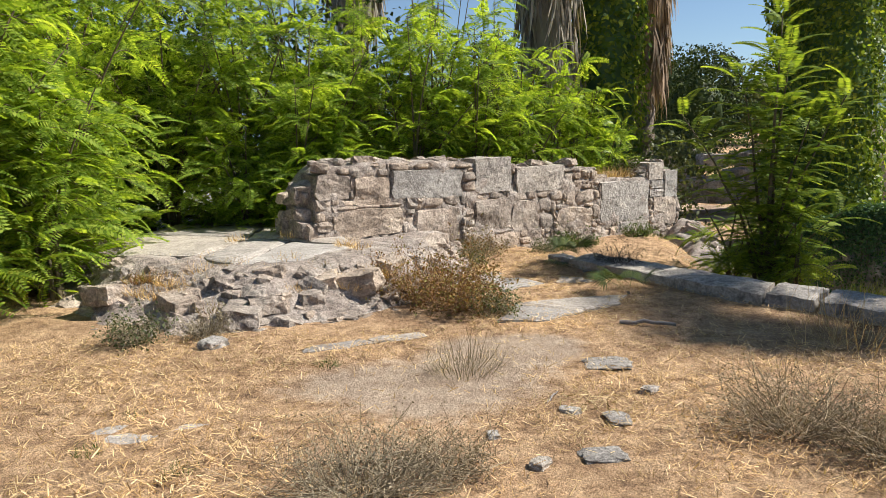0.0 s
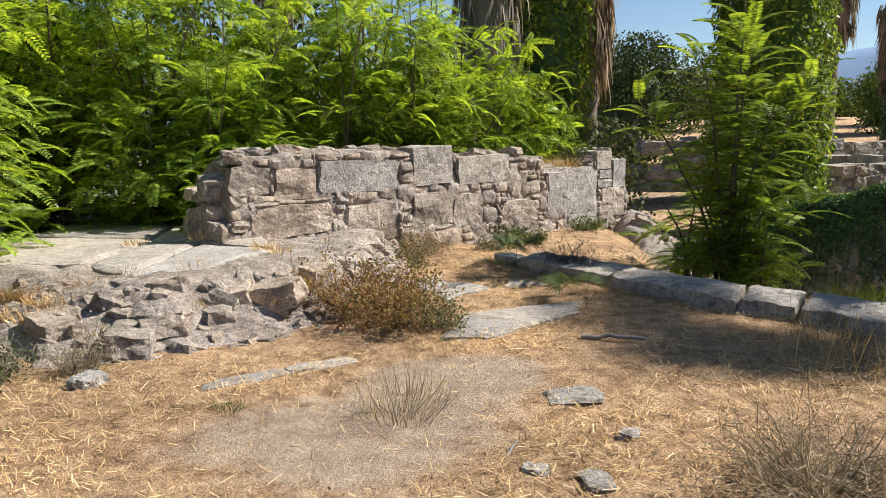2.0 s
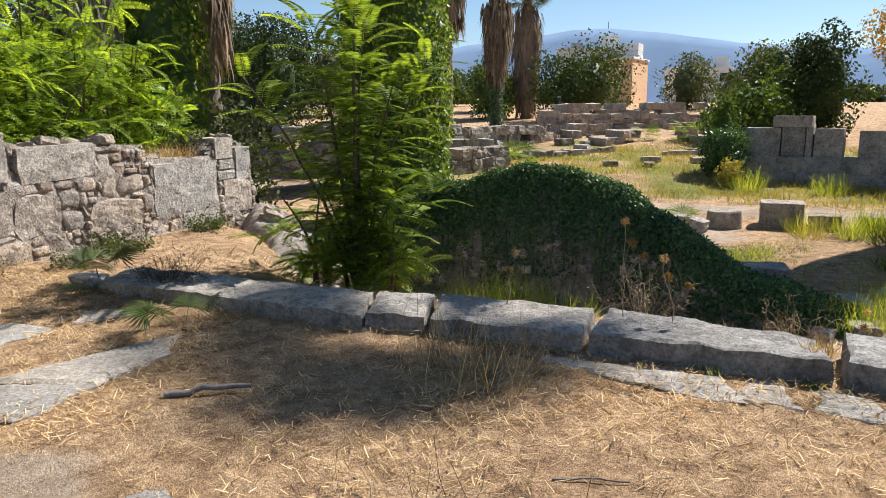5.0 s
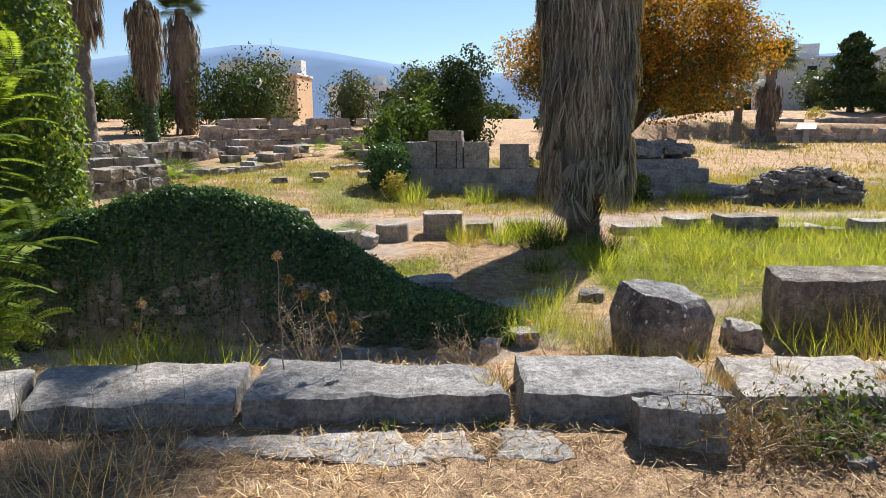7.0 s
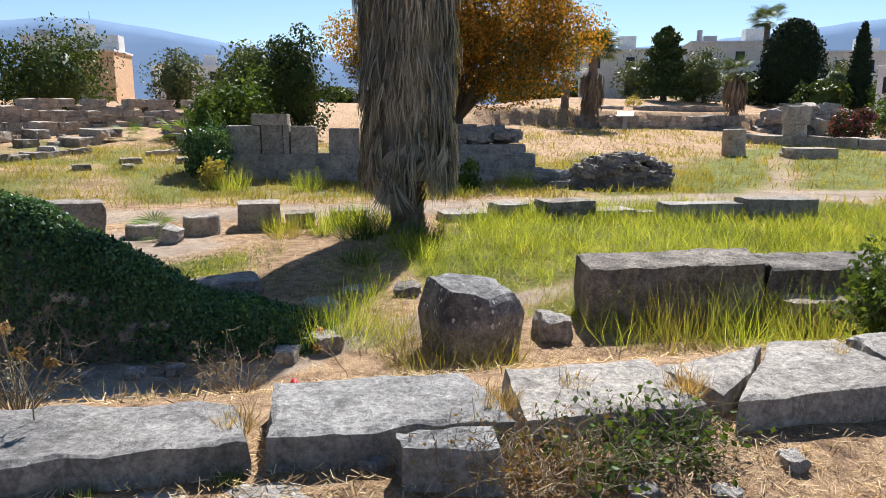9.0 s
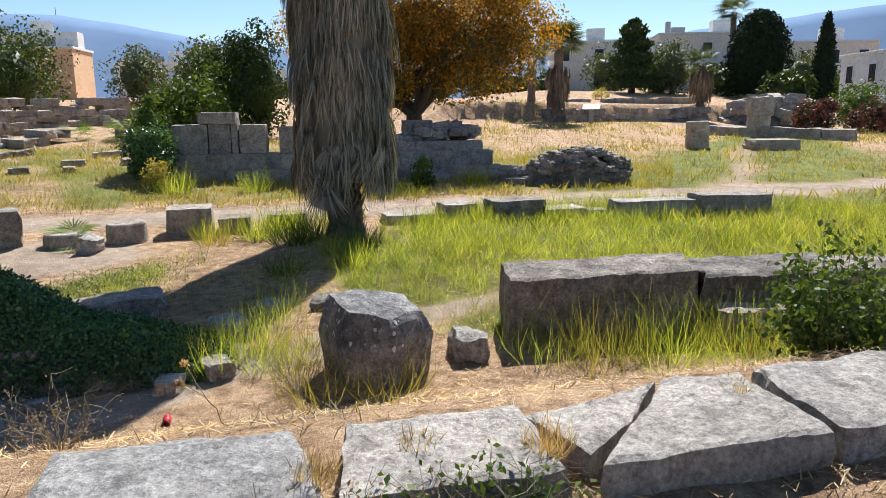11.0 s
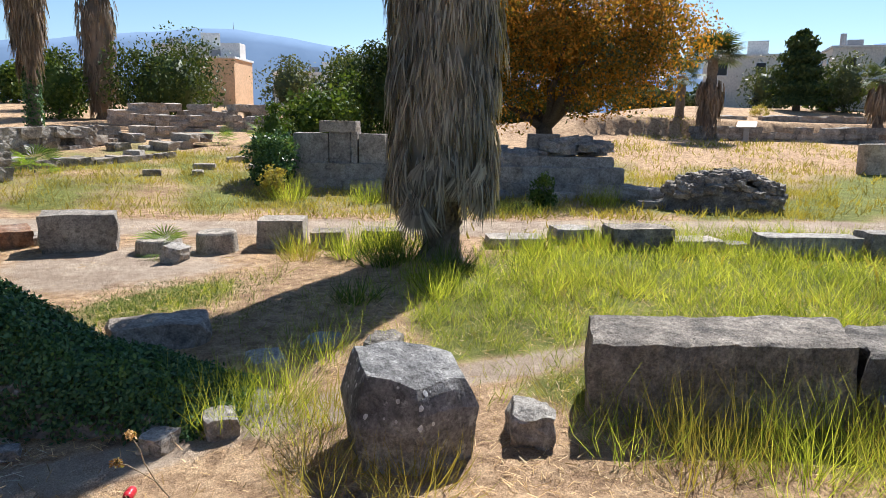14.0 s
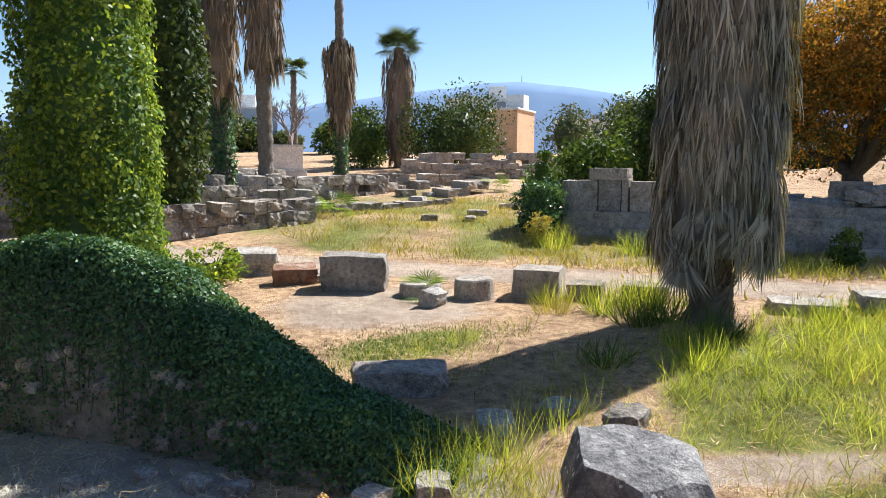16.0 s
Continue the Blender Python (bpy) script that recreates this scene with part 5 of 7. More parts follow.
# ---------- fallen blocks ----------
def build_fallen_rock():
    """A broken block with a flat, six-cornered top and chipped flanks."""
    bm = bmesh.new()
    top = ((-0.42, -0.22), (-0.1, -0.47), (0.40, -0.36), (0.50, 0.12), (0.22, 0.47), (-0.30, 0.38))
    levels = ((-0.05, 1.02, 0.0), (0.2, 1.08, 0.02), (0.42, 1.13, -0.02), (0.56, 1.10, 0.0), (0.67, 1.02, 0.0), (0.73, 0.93, 0.0))
    n = 60
    rings = []
    for z, s, sh in levels:
        ring = []
        for i in range(n):
            t = i / n * 6
            k, f = int(t), t - int(t)
            a, b = top[k], top[(k + 1) % 6]
            x, y = (a[0] + (b[0] - a[0]) * f) * s, (a[1] + (b[1] - a[1]) * f) * s
            q = Vector((x * 2.2, y * 2.2, z * 2.4))
            o = noise.noise(q) * 0.10 + noise.noise(q * 3.1) * 0.045
            tilt = -0.10 * x + 0.10 * y
            ring.append(bm.verts.new((x * (1 + o) + sh, y * (1 + o), z + tilt * (z / 0.73) + noise.noise(q * 2.0) * 0.03)))
        rings.append(ring)
    for a, b in zip(rings, rings[1:]):
        for i in range(n):
            bm.faces.new([a[i], a[(i + 1) % n], b[(i + 1) % n], b[i]])
    prev = rings[-1]
    for s in (0.62, 0.36, 0.14):
        ring = []
        for i, v in enumerate(rings[-1]):
            q = Vector((v.co.x * s * 3, v.co.y * s * 3, 1.3))
            ring.append(bm.verts.new((v.co.x * s, v.co.y * s, 0.73 + (v.co.z - 0.73) * s + noise.noise(q * 2) * 0.03 + noise.noise(q * 5) * 0.012)))
        for i in range(n):
            bm.faces.new([prev[i], prev[(i + 1) % n], ring[(i + 1) % n], ring[i]])
        prev = ring
    bm.faces.new(prev)
    bmesh.ops.recalc_face_normals(bm, faces=bm.faces[:])
    ob = part("fallen_block", bm, M_ROCK)
    ob.matrix_basis = pose(9.08, 4.55, -0.90, 0, 0, -33) @ Matrix.Diagonal((0.92, 0.92, 1.1, 1))
    tagged(ob, "broken grey stone block with flat top and white lichen spots", "stone block")
    ob.data.update()
    sides = [f for f in ob.data.polygons if abs(f.normal.z) < 0.75 and f.center.z > 0.3 and f.normal.x + f.normal.y < 0.3]
    v, f = [], []
    for _ in range(26):
        face = sides[RNG.integers(len(sides))]
        nrm = np.array(face.normal)
        a = unit(np.cross(nrm, [0.2, 0.1, 1.0]))
        b = np.cross(nrm, a)
        r, c, k = RNG.uniform(0.008, 0.026), np.array(face.center) + nrm * 0.006, len(v)
        ang = np.linspace(0, 2 * math.pi, 8, endpoint=False)
        rim = [c + r * RNG.uniform(0.75, 1.2) * (math.cos(q) * a + math.sin(q) * b) - nrm * 0.004 for q in ang]
        v += [c] + rim
        f += [[k, k + 1 + i, k + 1 + (i + 1) % 8] for i in range(8)]
    tagged(part("lichen", mesh_np("lichen", v, f), M_MARBLE, ob, "round white lichen spots"), kind="stuff")


build_fallen_rock()
boulder("loose_stone", (9.74, 3.82, -0.78), (0.38, 0.32, 0.30), M_DRUM, "chipped whitish stone between the fallen blocks", 31, 6, 0.14, 0.7, (8, 0, 30), 0.15)
boulder("loose_stone", (11.0, 6.0, -0.9), (0.46, 0.34, 0.3), M_BLOCK, "brown rounded stone in the grass", 32, 5, 0.12, 0.6, (0, 0, 20), 0.2)
boulder("boulder", (9.85, 8.1, -0.88), (0.95, 0.6, 0.46), M_WALLSTONE, "grey boulder half buried on the turf", 33, 6, 0.1, 0.62, (0, 0, -40), 0.2)
boulder("loose_stone", (10.7, 6.6, -0.86), (0.4, 0.32, 0.22), M_DRESSED, "low grey stone in the palm's shade", 34, 5, 0.1, 0.62, (0, 0, 10), 0.2)
boulder("loose_stone", (9.95, 6.7, -0.88), (0.46, 0.34, 0.24), M_DRESSED, "low grey stone in the palm's shade", 35, 5, 0.1, 0.62, (0, 0, 60), 0.2)

for quad, top, thick, mat, label, seed, rough in (
    (((10.20, 3.52), (11.22, 1.66), (12.10, 1.85), (10.98, 3.80)), -0.08, 0.85, M_BLOCK, "long dark weathered stone block with pale worn top", 3, 0.014),
    (((11.24, 1.62), (11.98, 0.1), (12.95, 0.35), (12.12, 1.82)), -0.16, 0.78, M_BLOCK, "broken eroded end of the long stone block", 4, 0.09),
    (((10.95, 1.35), (11.25, 0.5), (11.6, 0.62), (11.3, 1.5)), -0.45, 0.5, M_WALLSTONE, "rounded rubble stone against the long block", 5, 0.07),
    (((12.2, 0.0), (12.7, -1.4), (13.4, -1.1), (12.95, 0.25)), -0.2, 0.75, M_BLOCK, "weathered stone block at the row's end", 6, 0.06),
):
    me = slab_mesh("stone_block", quad, top, thick, mat, rough, 0.06, 0.012, 0.035, seed)
    tagged(part("stone_block", me, None), label, "stone block")


# ---------- row of drums and blocks along the path ----------
def drum(at, r, h, label, seed, mat=None):
    """A short fluted column drum, worn and slightly tilted."""
    bm = bmesh.new()
    n, rings = 40, []
    for z, s in ((-0.05, 1.02), (h * 0.3, 1.0), (h * 0.7, 0.99), (h - 0.03, 0.97), (h, 0.9), (h + 0.003, 0.5), (h - 0.005, 0.12)):
        ring = []
        for i in range(n):
            t = 2 * math.pi * i / n
            q = Vector((math.cos(t) * 1.5 + seed, math.sin(t) * 1.5, z * 4))
            rr = r * s * (1 + noise.noise(q) * 0.06 + noise.noise(q * 3) * 0.025)
            ring.append(bm.verts.new((math.cos(t) * rr, math.sin(t) * rr, z + noise.noise(q * 2) * 0.015)))
        rings.append(ring)
    for a, b in zip(rings, rings[1:]):
        for i in range(n):
            bm.faces.new([a[i], a[(i + 1) % n], b[(i + 1) % n], b[i]])
    bm.faces.new(rings[-1])
    ob = part("column_drum", bm, mat or M_DRUM)
    ob.matrix_basis = pose(*at, RNG.uniform(-3, 3), RNG.uniform(-3, 3), 0)
    tagged(ob, label, "column drum", "drums along the path")


def row_block(x, y, w, d, h, turn, mat, label, seed, rough=0.03, square=0.93, tilt=0):
    me = stone_mesh(seed, 8, rough, square, mat, False)
    ob = part("stone_block", me, None)
    z = gz(x, y)
    if x > 15.2:
        z, w = z - 0.09, w * 0.86
    ob.matrix_basis = pose(x, y, z + h / 2 - 0.06, tilt, 0, turn) @ Matrix.Diagonal((w, d, h, 1))
    tagged(ob, label, "stone block", "blocks along the path")


drum((13.95, 11.6, gz(13.95, 11.6)), 0.36, 0.36, "pale column drum standing on bare dirt", 1)
drum((13.35, 12.4, gz(13.35, 12.4)), 0.40, 0.24, "low column drum behind a palm seedling", 2)
row_block(14.95, 10.95, 0.85, 0.75, 0.58, -57, M_DRUM, "squared stone block with brown stained face", 101)
row_block(15.55, 10.35, 0.7, 0.6, 0.44, -60, M_BLOCK, "squat dark stone block in weeds", 102, 0.05)
row_block(16.3, 9.6, 0.9, 0.6, 0.42, -60, M_BLOCK, "low stone block with pale top in weeds", 103, 0.05)
row_block(17.4, 7.3, 1.25, 0.7, 0.36, -55, M_DRUM, "low flat stone block in grass", 104, 0.05)
row_block(18.6, 6.6, 0.9, 0.7, 0.42, -55, M_DRUM, "stone block sunk in grass", 105, 0.06, 0.86)
row_block(18.7, 5.3, 1.4, 0.9, 0.55, -58, M_BLOCK, "large dark stone block with pale top", 106, 0.06, 0.88)
row_block(19.0, 4.3, 1.1, 0.7, 0.34, -58, M_DRUM, "flat stone block in tall grass", 107, 0.05)
row_block(19.3, 3.6, 0.5, 0.4, 0.3, -58, M_DRUM, "small stone in tall grass", 108, 0.08, 0.8)
row_block(19.6, 2.4, 2.1, 0.6, 0.5, -62, M_DRUM, "long stone beam in tall grass", 109, 0.03)
row_block(20.3, 0.75, 1.9, 0.7, 0.62, -66, M_DRUM, "long stone beam with pale top", 110, 0.03)
row_block(12.75, 13.75, 1.25, 0.75, 0.72, -38, M_DRUM, "large pale weathered block on the dirt", 111, 0.05, 0.88)
row_block(12.05, 14.9, 0.85, 0.5, 0.42, -25, M_REDSTONE, "reddish brown broken stone on the dirt", 112, 0.06, 0.85, 8)
row_block(12.5, 14.75, 0.5, 0.3, 0.25, 10, M_DRUM, "tilted stone flake on the dirt", 113, 0.07, 0.8, 14)
row_block(11.9, 16.5, 0.95, 0.6, 0.62, -30, M_DRESSED, "rounded pale grey boulder beside the path", 114, 0.1, 0.7, 6)
row_block(11.0, 17.1, 1.2, 0.5, 0.36, -15, M_DRUM, "low flat stone beside the path", 115, 0.06, 0.85)
row_block(9.3, 17.9, 0.8, 0.6, 0.4, -15, M_DRESSED, "grey stone beside the path", 116, 0.1, 0.75)
row_block(12.9, 11.45, 0.42, 0.34, 0.34, 20, M_DRESSED, "small cone-shaped loose stone on the dirt", 117, 0.1, 0.6, 12)


# ---------- temple foundation ----------
def build_temple():
    ang = math.degrees(math.atan2(7.4 - 17.3, 26.6 - 22.4))
    root = thing("temple_foundation", (22.4, 17.3, -0.7), "low ruined temple base of grey ashlar courses and upright blocks", "ruin", turn=ang)
    L = math.hypot(4.2, 9.9)

    def course(x0, x1, z0, h, y0, d, step, jag=0.0):
        x = x0
        while x < x1 - 0.1:
            w = min(step * RNG.uniform(0.75, 1.3), x1 - x)
            put_stone("stone", TEMPLE[RNG.integers(len(TEMPLE))], root, (x + w / 2, y0 + d / 2 + RNG.uniform(-0.02, 0.02), z0 + h / 2 + RNG.uniform(-jag, jag)), (w * 1.03, d, h * 1.04), (0, 0, RNG.uniform(-1, 1)))
            x += w + 0.006
    course(-0.2, L, -0.15, 0.5, 0, 0.9, 1.7)
    course(-0.2, L - 0.3, 0.35, 0.49, 0.2, 0.9, 1.8)
    course(4.9, L - 0.6, 0.84, 0.32, 0.55, 0.9, 1.3)
    for x, w, h in ((0.55, 1.15, 0.95), (1.5, 0.7, 1.0), (1.98, 0.2, 1.0), (2.55, 0.85, 0.94), (3.9, 1.0, 0.86)):
        put_stone("stone", TEMPLE[RNG.integers(len(TEMPLE))], root, (x, 0.75, 0.84 + h / 2), (w, 0.6, h))
    put_stone("stone", TEMPLE[0], root, (1.45, 0.75, 2.0), (1.2, 0.7, 0.36))
    put_stone("stone", TEMPLE[1], root, (8.0, 1.6, 1.6), (1.05, 0.8, 0.5))
    for i in range(60):
        x = RNG.uniform(5, L - 0.8)
        s = RNG.uniform(0.25, 0.7)
        hump = 0.36 * math.exp(-((x - 9.3) / 1.1) ** 2)
        put_stone("stone", TEMPLE_RUBBLE[RNG.integers(len(TEMPLE_RUBBLE))], root, (x, RNG.uniform(1.0, 2.6), 1.08 + RNG.uniform(0, 0.2) + hump * RNG.uniform(0.2, 1.3)), (s * 1.4, s, s * 0.55), (RNG.uniform(-12, 12), RNG.uniform(-12, 12), RNG.uniform(0, 180)))
    # return wall running back from the near corner
    for i in range(7):
        put_stone("stone", TEMPLE[i % len(TEMPLE)], root, (-0.35 + 0.05 * i, 1.6 + i * 1.05, 0.35 + (0.35 if i in (2, 3, 6) else 0)), (0.6, 1.0, 1.0 + (0.7 if i in (2, 3, 6) else 0)), (0, 0, RNG.uniform(-6, 6)))
    for i in range(9):
        put_stone("stone", TEMPLE_RUBBLE[i % 4], root, (-1.0 - RNG.uniform(0, 0.8), 1.5 + i * 0.8, 0.1), (0.8, 0.6, 0.4), (0, 0, RNG.uniform(0, 180)))


TEMPLE = [stone_mesh(140 + i, 5, 0.025, 0.95, M_TEMPLE, False) for i in range(4)]
TEMPLE_RUBBLE = [stone_mesh(150 + i, 3, 0.12, 0.72, M_TEMPLE, False) for i in range(4)]
build_temple()


def ruin_wall(x0, y0, x1, y1, z, h, d, label, mat_pool, n_courses=3, step=0.6, gaps=0.0, name="ruin_wall", jag=0.12):
    """A low tumbled wall of separate stones."""
    L = math.hypot(x1 - x0, y1 - y0)
    ang = math.degrees(math.atan2(y1 - y0, x1 - x0))
    root = thing(name, (x0, y0, z), label, "ruined wall", "low ruined walls", turn=ang)
    ch = h / n_courses
    for c in range(n_courses):
        x = RNG.uniform(-0.3, 0)
        while x < L:
            w = step * RNG.uniform(0.6, 1.4)
            if c == 0 or RNG.uniform() > gaps * c:
                put_stone("stone", mat_pool[RNG.integers(len(mat_pool))], root, (x + w / 2, RNG.uniform(-0.06, 0.06), ch * (c + 0.5) - 0.05 + RNG.uniform(-jag, jag) * 0.3), (w * 1.05, d * RNG.uniform(0.8, 1.1), ch * 1.12), (RNG.uniform(-4, 4), RNG.uniform(-4, 4), RNG.uniform(-6, 6)))
            x += w
    return root


POOL_MIX = [stone_mesh(160 + i, 3, 0.09, 0.85, M_BLOCK, False) for i in range(3)] + [stone_mesh(170 + i, 3, 0.08, 0.86, M_DRUM, False) for i in range(3)]
POOL_PALE = [stone_mesh(180 + i, 3, 0.08, 0.85, M_DRUM, False) for i in range(4)]
for args in (
    (12.0, 22.9, 16.4, 23.4, -0.6, 1.05, 0.9, "low ruined wall of brown stones beside the path", POOL_MIX, 3, 0.55, 0.12),
    (10.5, 23.6, 12.6, 24.2, -0.6, 0.9, 0.9, "crumbling pale rubble wall end", POOL_PALE, 3, 0.5, 0.2),
    (14.6, 28.0, 17.6, 28.4, 0.0, 1.15, 0.9, "ruined wall of pale squared stones", POOL_PALE, 3, 0.7, 0.15),
    (18.8, 29.6, 24.4, 30.6, -0.1, 1.15, 0.9, "ruined wall of brown squared blocks", POOL_MIX, 3, 0.8, 0.1),
    (24.2, 32.2, 30.2, 31.6, 0.0, 1.05, 1.0, "long ruined wall of grey blocks", POOL_PALE, 3, 0.7, 0.15),
    (26.4, 28.0, 28.2, 28.2, -0.2, 1.3, 1.1, "stepped stack of grey stone blocks", POOL_MIX, 4, 0.9, 0.18),
    (19.2, 25.8, 25.0, 26.0, -0.4, 0.45, 0.8, "row of low stones in dry grass", POOL_MIX, 1, 0.8, 0.0),
    (17.0, 27.0, 18.6, 26.6, -0.3, 0.9, 0.8, "tumbled stone blocks under the palm", POOL_PALE, 2, 0.6, 0.1),
    (31.5, 36.5, 40.0, 33.0, 0.6, 1.0, 1.2, "distant ruined wall of grey blocks", POOL_PALE, 3, 0.8, 0.2),
    (33.0, 40.5, 44.0, 36.0, 1.0, 1.3, 1.2, "distant ruined wall of grey blocks", POOL_PALE, 3, 0.9, 0.25),
    (28.0, 24.0, 30.0, 21.5, -0.5, 0.5, 0.8, "tumbled stone blocks in dry grass", POOL_MIX, 1, 0.7, 0.0),
    (26.0, 23.4, 27.8, 22.6, -0.6, 0.6, 0.7, "tumbled stone blocks in dry grass", POOL_MIX, 1, 0.7, 0.0),
    (14.0, 33.0, 22.0, 36.0, 0.4, 0.9, 1.1, "distant ruined wall of grey blocks", POOL_PALE, 2, 0.8, 0.2),
    (6.6, 24.5, 10.4, 23.0, -0.3, 1.1, 1.0, "dark ruined wall behind the thicket", POOL_MIX, 3, 0.7, 0.15),
    (5.0, 28.0, 12.0, 27.0, 0.0, 1.2, 1.0, "pale ruined wall beyond the trees", POOL_PALE, 3, 0.8, 0.2),
    (4.0, 33.0, 12.0, 35.0, 0.4, 1.2, 1.0, "distant ruined wall of grey blocks", POOL_PALE, 3, 0.9, 0.2),
    (53.2, 10.5, 60.1, 0.8, -0.2, 1.55, 0.9, "long retaining wall of grey stone courses", POOL_MIX, 4, 1.1, 0.06),
    (60.0, 10.0, 66.0, 1.0, 1.3, 0.8, 0.9, "distant low stone wall on the terrace", POOL_PALE, 2, 1.0, 0.2),
    (49.0, 0.6, 45.0, -6.4, -0.45, 0.75, 0.9, "row of pale tumbled blocks in grass", POOL_PALE, 1, 1.2, 0.0),
):
    ruin_wall(*args)
for i in range(46):
    x, y = RNG.uniform(16, 40), RNG.uniform(24, 40)
    s = RNG.uniform(0.3, 0.8)
    if y < 24.5:
        continue
    boulder("tumbled_stone", (x, y, gz(x, y)), (s * 1.3, s, s * 0.6), (M_DRUM, M_BLOCK, M_DRESSED)[i % 3], "tumbled stone in the far ruins", 200 + i, 3, 0.09, 0.82, (0, 0, i * 37), 0.15, "tumbled stones")
for x, y, s in ((24.0, 20.3, 0.5), (21.6, 20.6, 0.35), (22.8, 21.6, 0.5), (20.5, 21.5, 0.4), (23.6, 13.0, 0.5), (24.6, 11.2, 0.6), (25.4, 9.3, 0.55), (22.9, 14.8, 0.5), (26.6, 7.2, 1.0), (25.2, 6.6, 0.45)):
    boulder("tumbled_stone", (x, y, gz(x, y)), (s * 1.4, s, s * 0.5), (M_DRUM, M_BLOCK)[int(x * 10) % 2], "grey stone lying before the temple base", 260 + int(x * 7), 4, 0.09, 0.8, (0, 0, x * 77), 0.15, "tumbled stones")


def rubble_heap(x, y, rx, ry, h, n, turn, label, mats, name="rubble_heap", smin=0.2, smax=0.55):
    root = thing(name, (x, y, gz(x, y)), label, "rubble heap", turn=turn)
    us = np.linspace(-1, 1, 26)
    U, V = np.meshgrid(us, us)
    R = np.clip(1 - (U ** 2 + V ** 2) ** 1.3, 0, 1)
    Z = h * 0.86 * R ** 0.55 * (1 + 0.18 * wob(U * 3, V * 3, 1.4, x)) - 0.1
    part("core", mesh_np("core", np.stack([U.ravel() * rx, V.ravel() * ry, Z.ravel()], 1), grid_faces(26, 26)), M_BLOCK, root)
    for i in range(n):
        t, r = RNG.uniform(0, 2 * math.pi), math.sqrt(RNG.uniform())
        u, v2 = math.cos(t) * r, math.sin(t) * r
        z = h * 0.86 * max(0, 1 - (u * u + v2 * v2) ** 1.3) ** 0.55
        s = RNG.uniform(smin, smax)
        put_stone("stone", mats[RNG.integers(len(mats))], root, (u * rx, v2 * ry, z), (s * 1.4, s, s * 0.6), (RNG.uniform(-15, 15), RNG.uniform(-15, 15), RNG.uniform(0, 180)))


rubble_heap(26.0, 4.8, 1.7, 1.1, 1.15, 190, -62, "brown rubble heap of broken masonry in grass", DARK_RUBBLE + TEMPLE_RUBBLE[:2], smin=0.12, smax=0.34)
rubble_heap(63.0, -5.2, 3.4, 2.6, 2.2, 130, -75, "large pale masonry ruin with collapsed vault", POOL_PALE, smin=0.5, smax=1.3)


def column_stub(x, y, r, h, label):
    drum((x, y, gz(x, y)), r, h, label, x)


column_stub(40.5, 0.9, 0.55, 1.25, "short grey column stub standing in grass")
column_stub(47.5, -2.5, 0.62, 1.15, "lower drum of a broken column in grass")
ob = part("column_drum", stone_mesh(300, 6, 0.03, 0.8, M_DRUM, False), None)
ob.matrix_basis = pose(47.5, -2.5, gz(47.5, -2.5) + 1.62, 0, 0, 20) @ Matrix.Diagonal((1.15, 1.15, 1.05, 1))
tagged(ob, "upper drum resting on a broken column", "column drum", "drums along the path")
boulder("flat_stone", (40.2, -2.4, gz(40.2, -2.4)), (2.2, 1.2, 0.5), M_DRUM, "flat pale stone slab in grass", 301, 4, 0.05, 0.88, (0, 0, -70), 0.1)

sign = thing("info_sign", (52.0, 7.3, gz(52.0, 7.3)), "slanted white information panel on a post", "sign")
bm = bmesh.new()
bmesh.ops.create_cube(bm, size=1)
bmesh.ops.scale(bm, vec=(0.14, 0.3, 1.0), verts=bm.verts[:])
bmesh.ops.translate(bm, vec=(0, 0, 0.5), verts=bm.verts[:])
bmesh.ops.bevel(bm, geom=bm.edges[:], offset=0.02, segments=1, affect="EDGES")
part("post", bm, M_METAL, sign)
bm = bmesh.new()
bmesh.ops.create_cube(bm, size=1)
bmesh.ops.scale(bm, vec=(0.75, 1.1, 0.05), verts=bm.verts[:])
bmesh.ops.bevel(bm, geom=bm.edges[:], offset=0.012, segments=1, affect="EDGES")
panel = part("panel", bm, M_SIGN, sign)
panel.matrix_basis = pose(0, 0, 1.1, 0, -24, 0)


# ---------- white monument ----------
def monument(x, y, w, h, label):
    root = thing("marble_pedestal", (x, y, gz(x, y)), label, "monument", "white pedestals", turn=-25)
    for nm, ww, z0, z1 in (("base", 1.15, -0.1, 0.45), ("step", 1.05, 0.45, 0.62), ("shaft", 0.95, 0.62, h - 0.12), ("cap", 1.03, h - 0.12, h)):
        bm = bmesh.new()
        bmesh.ops.create_cube(bm, size=1)
        bmesh.ops.scale(bm, vec=(w * ww, w * 0.8 * ww, z1 - z0), verts=bm.verts[:])
        bmesh.ops.translate(bm, vec=(0, 0, (z0 + z1) / 2), verts=bm.verts[:])
        bmesh.ops.bevel(bm, geom=bm.edges[:], offset=0.03, segments=2, affect="EDGES")
        part(nm, bm, M_MARBLE, root)


monument(25.0, 41.5, 2.0, 2.0, "white marble pedestal among the ruins")
monument(21.0, 43.5, 2.6, 1.5, "white marble pedestal among the ruins")


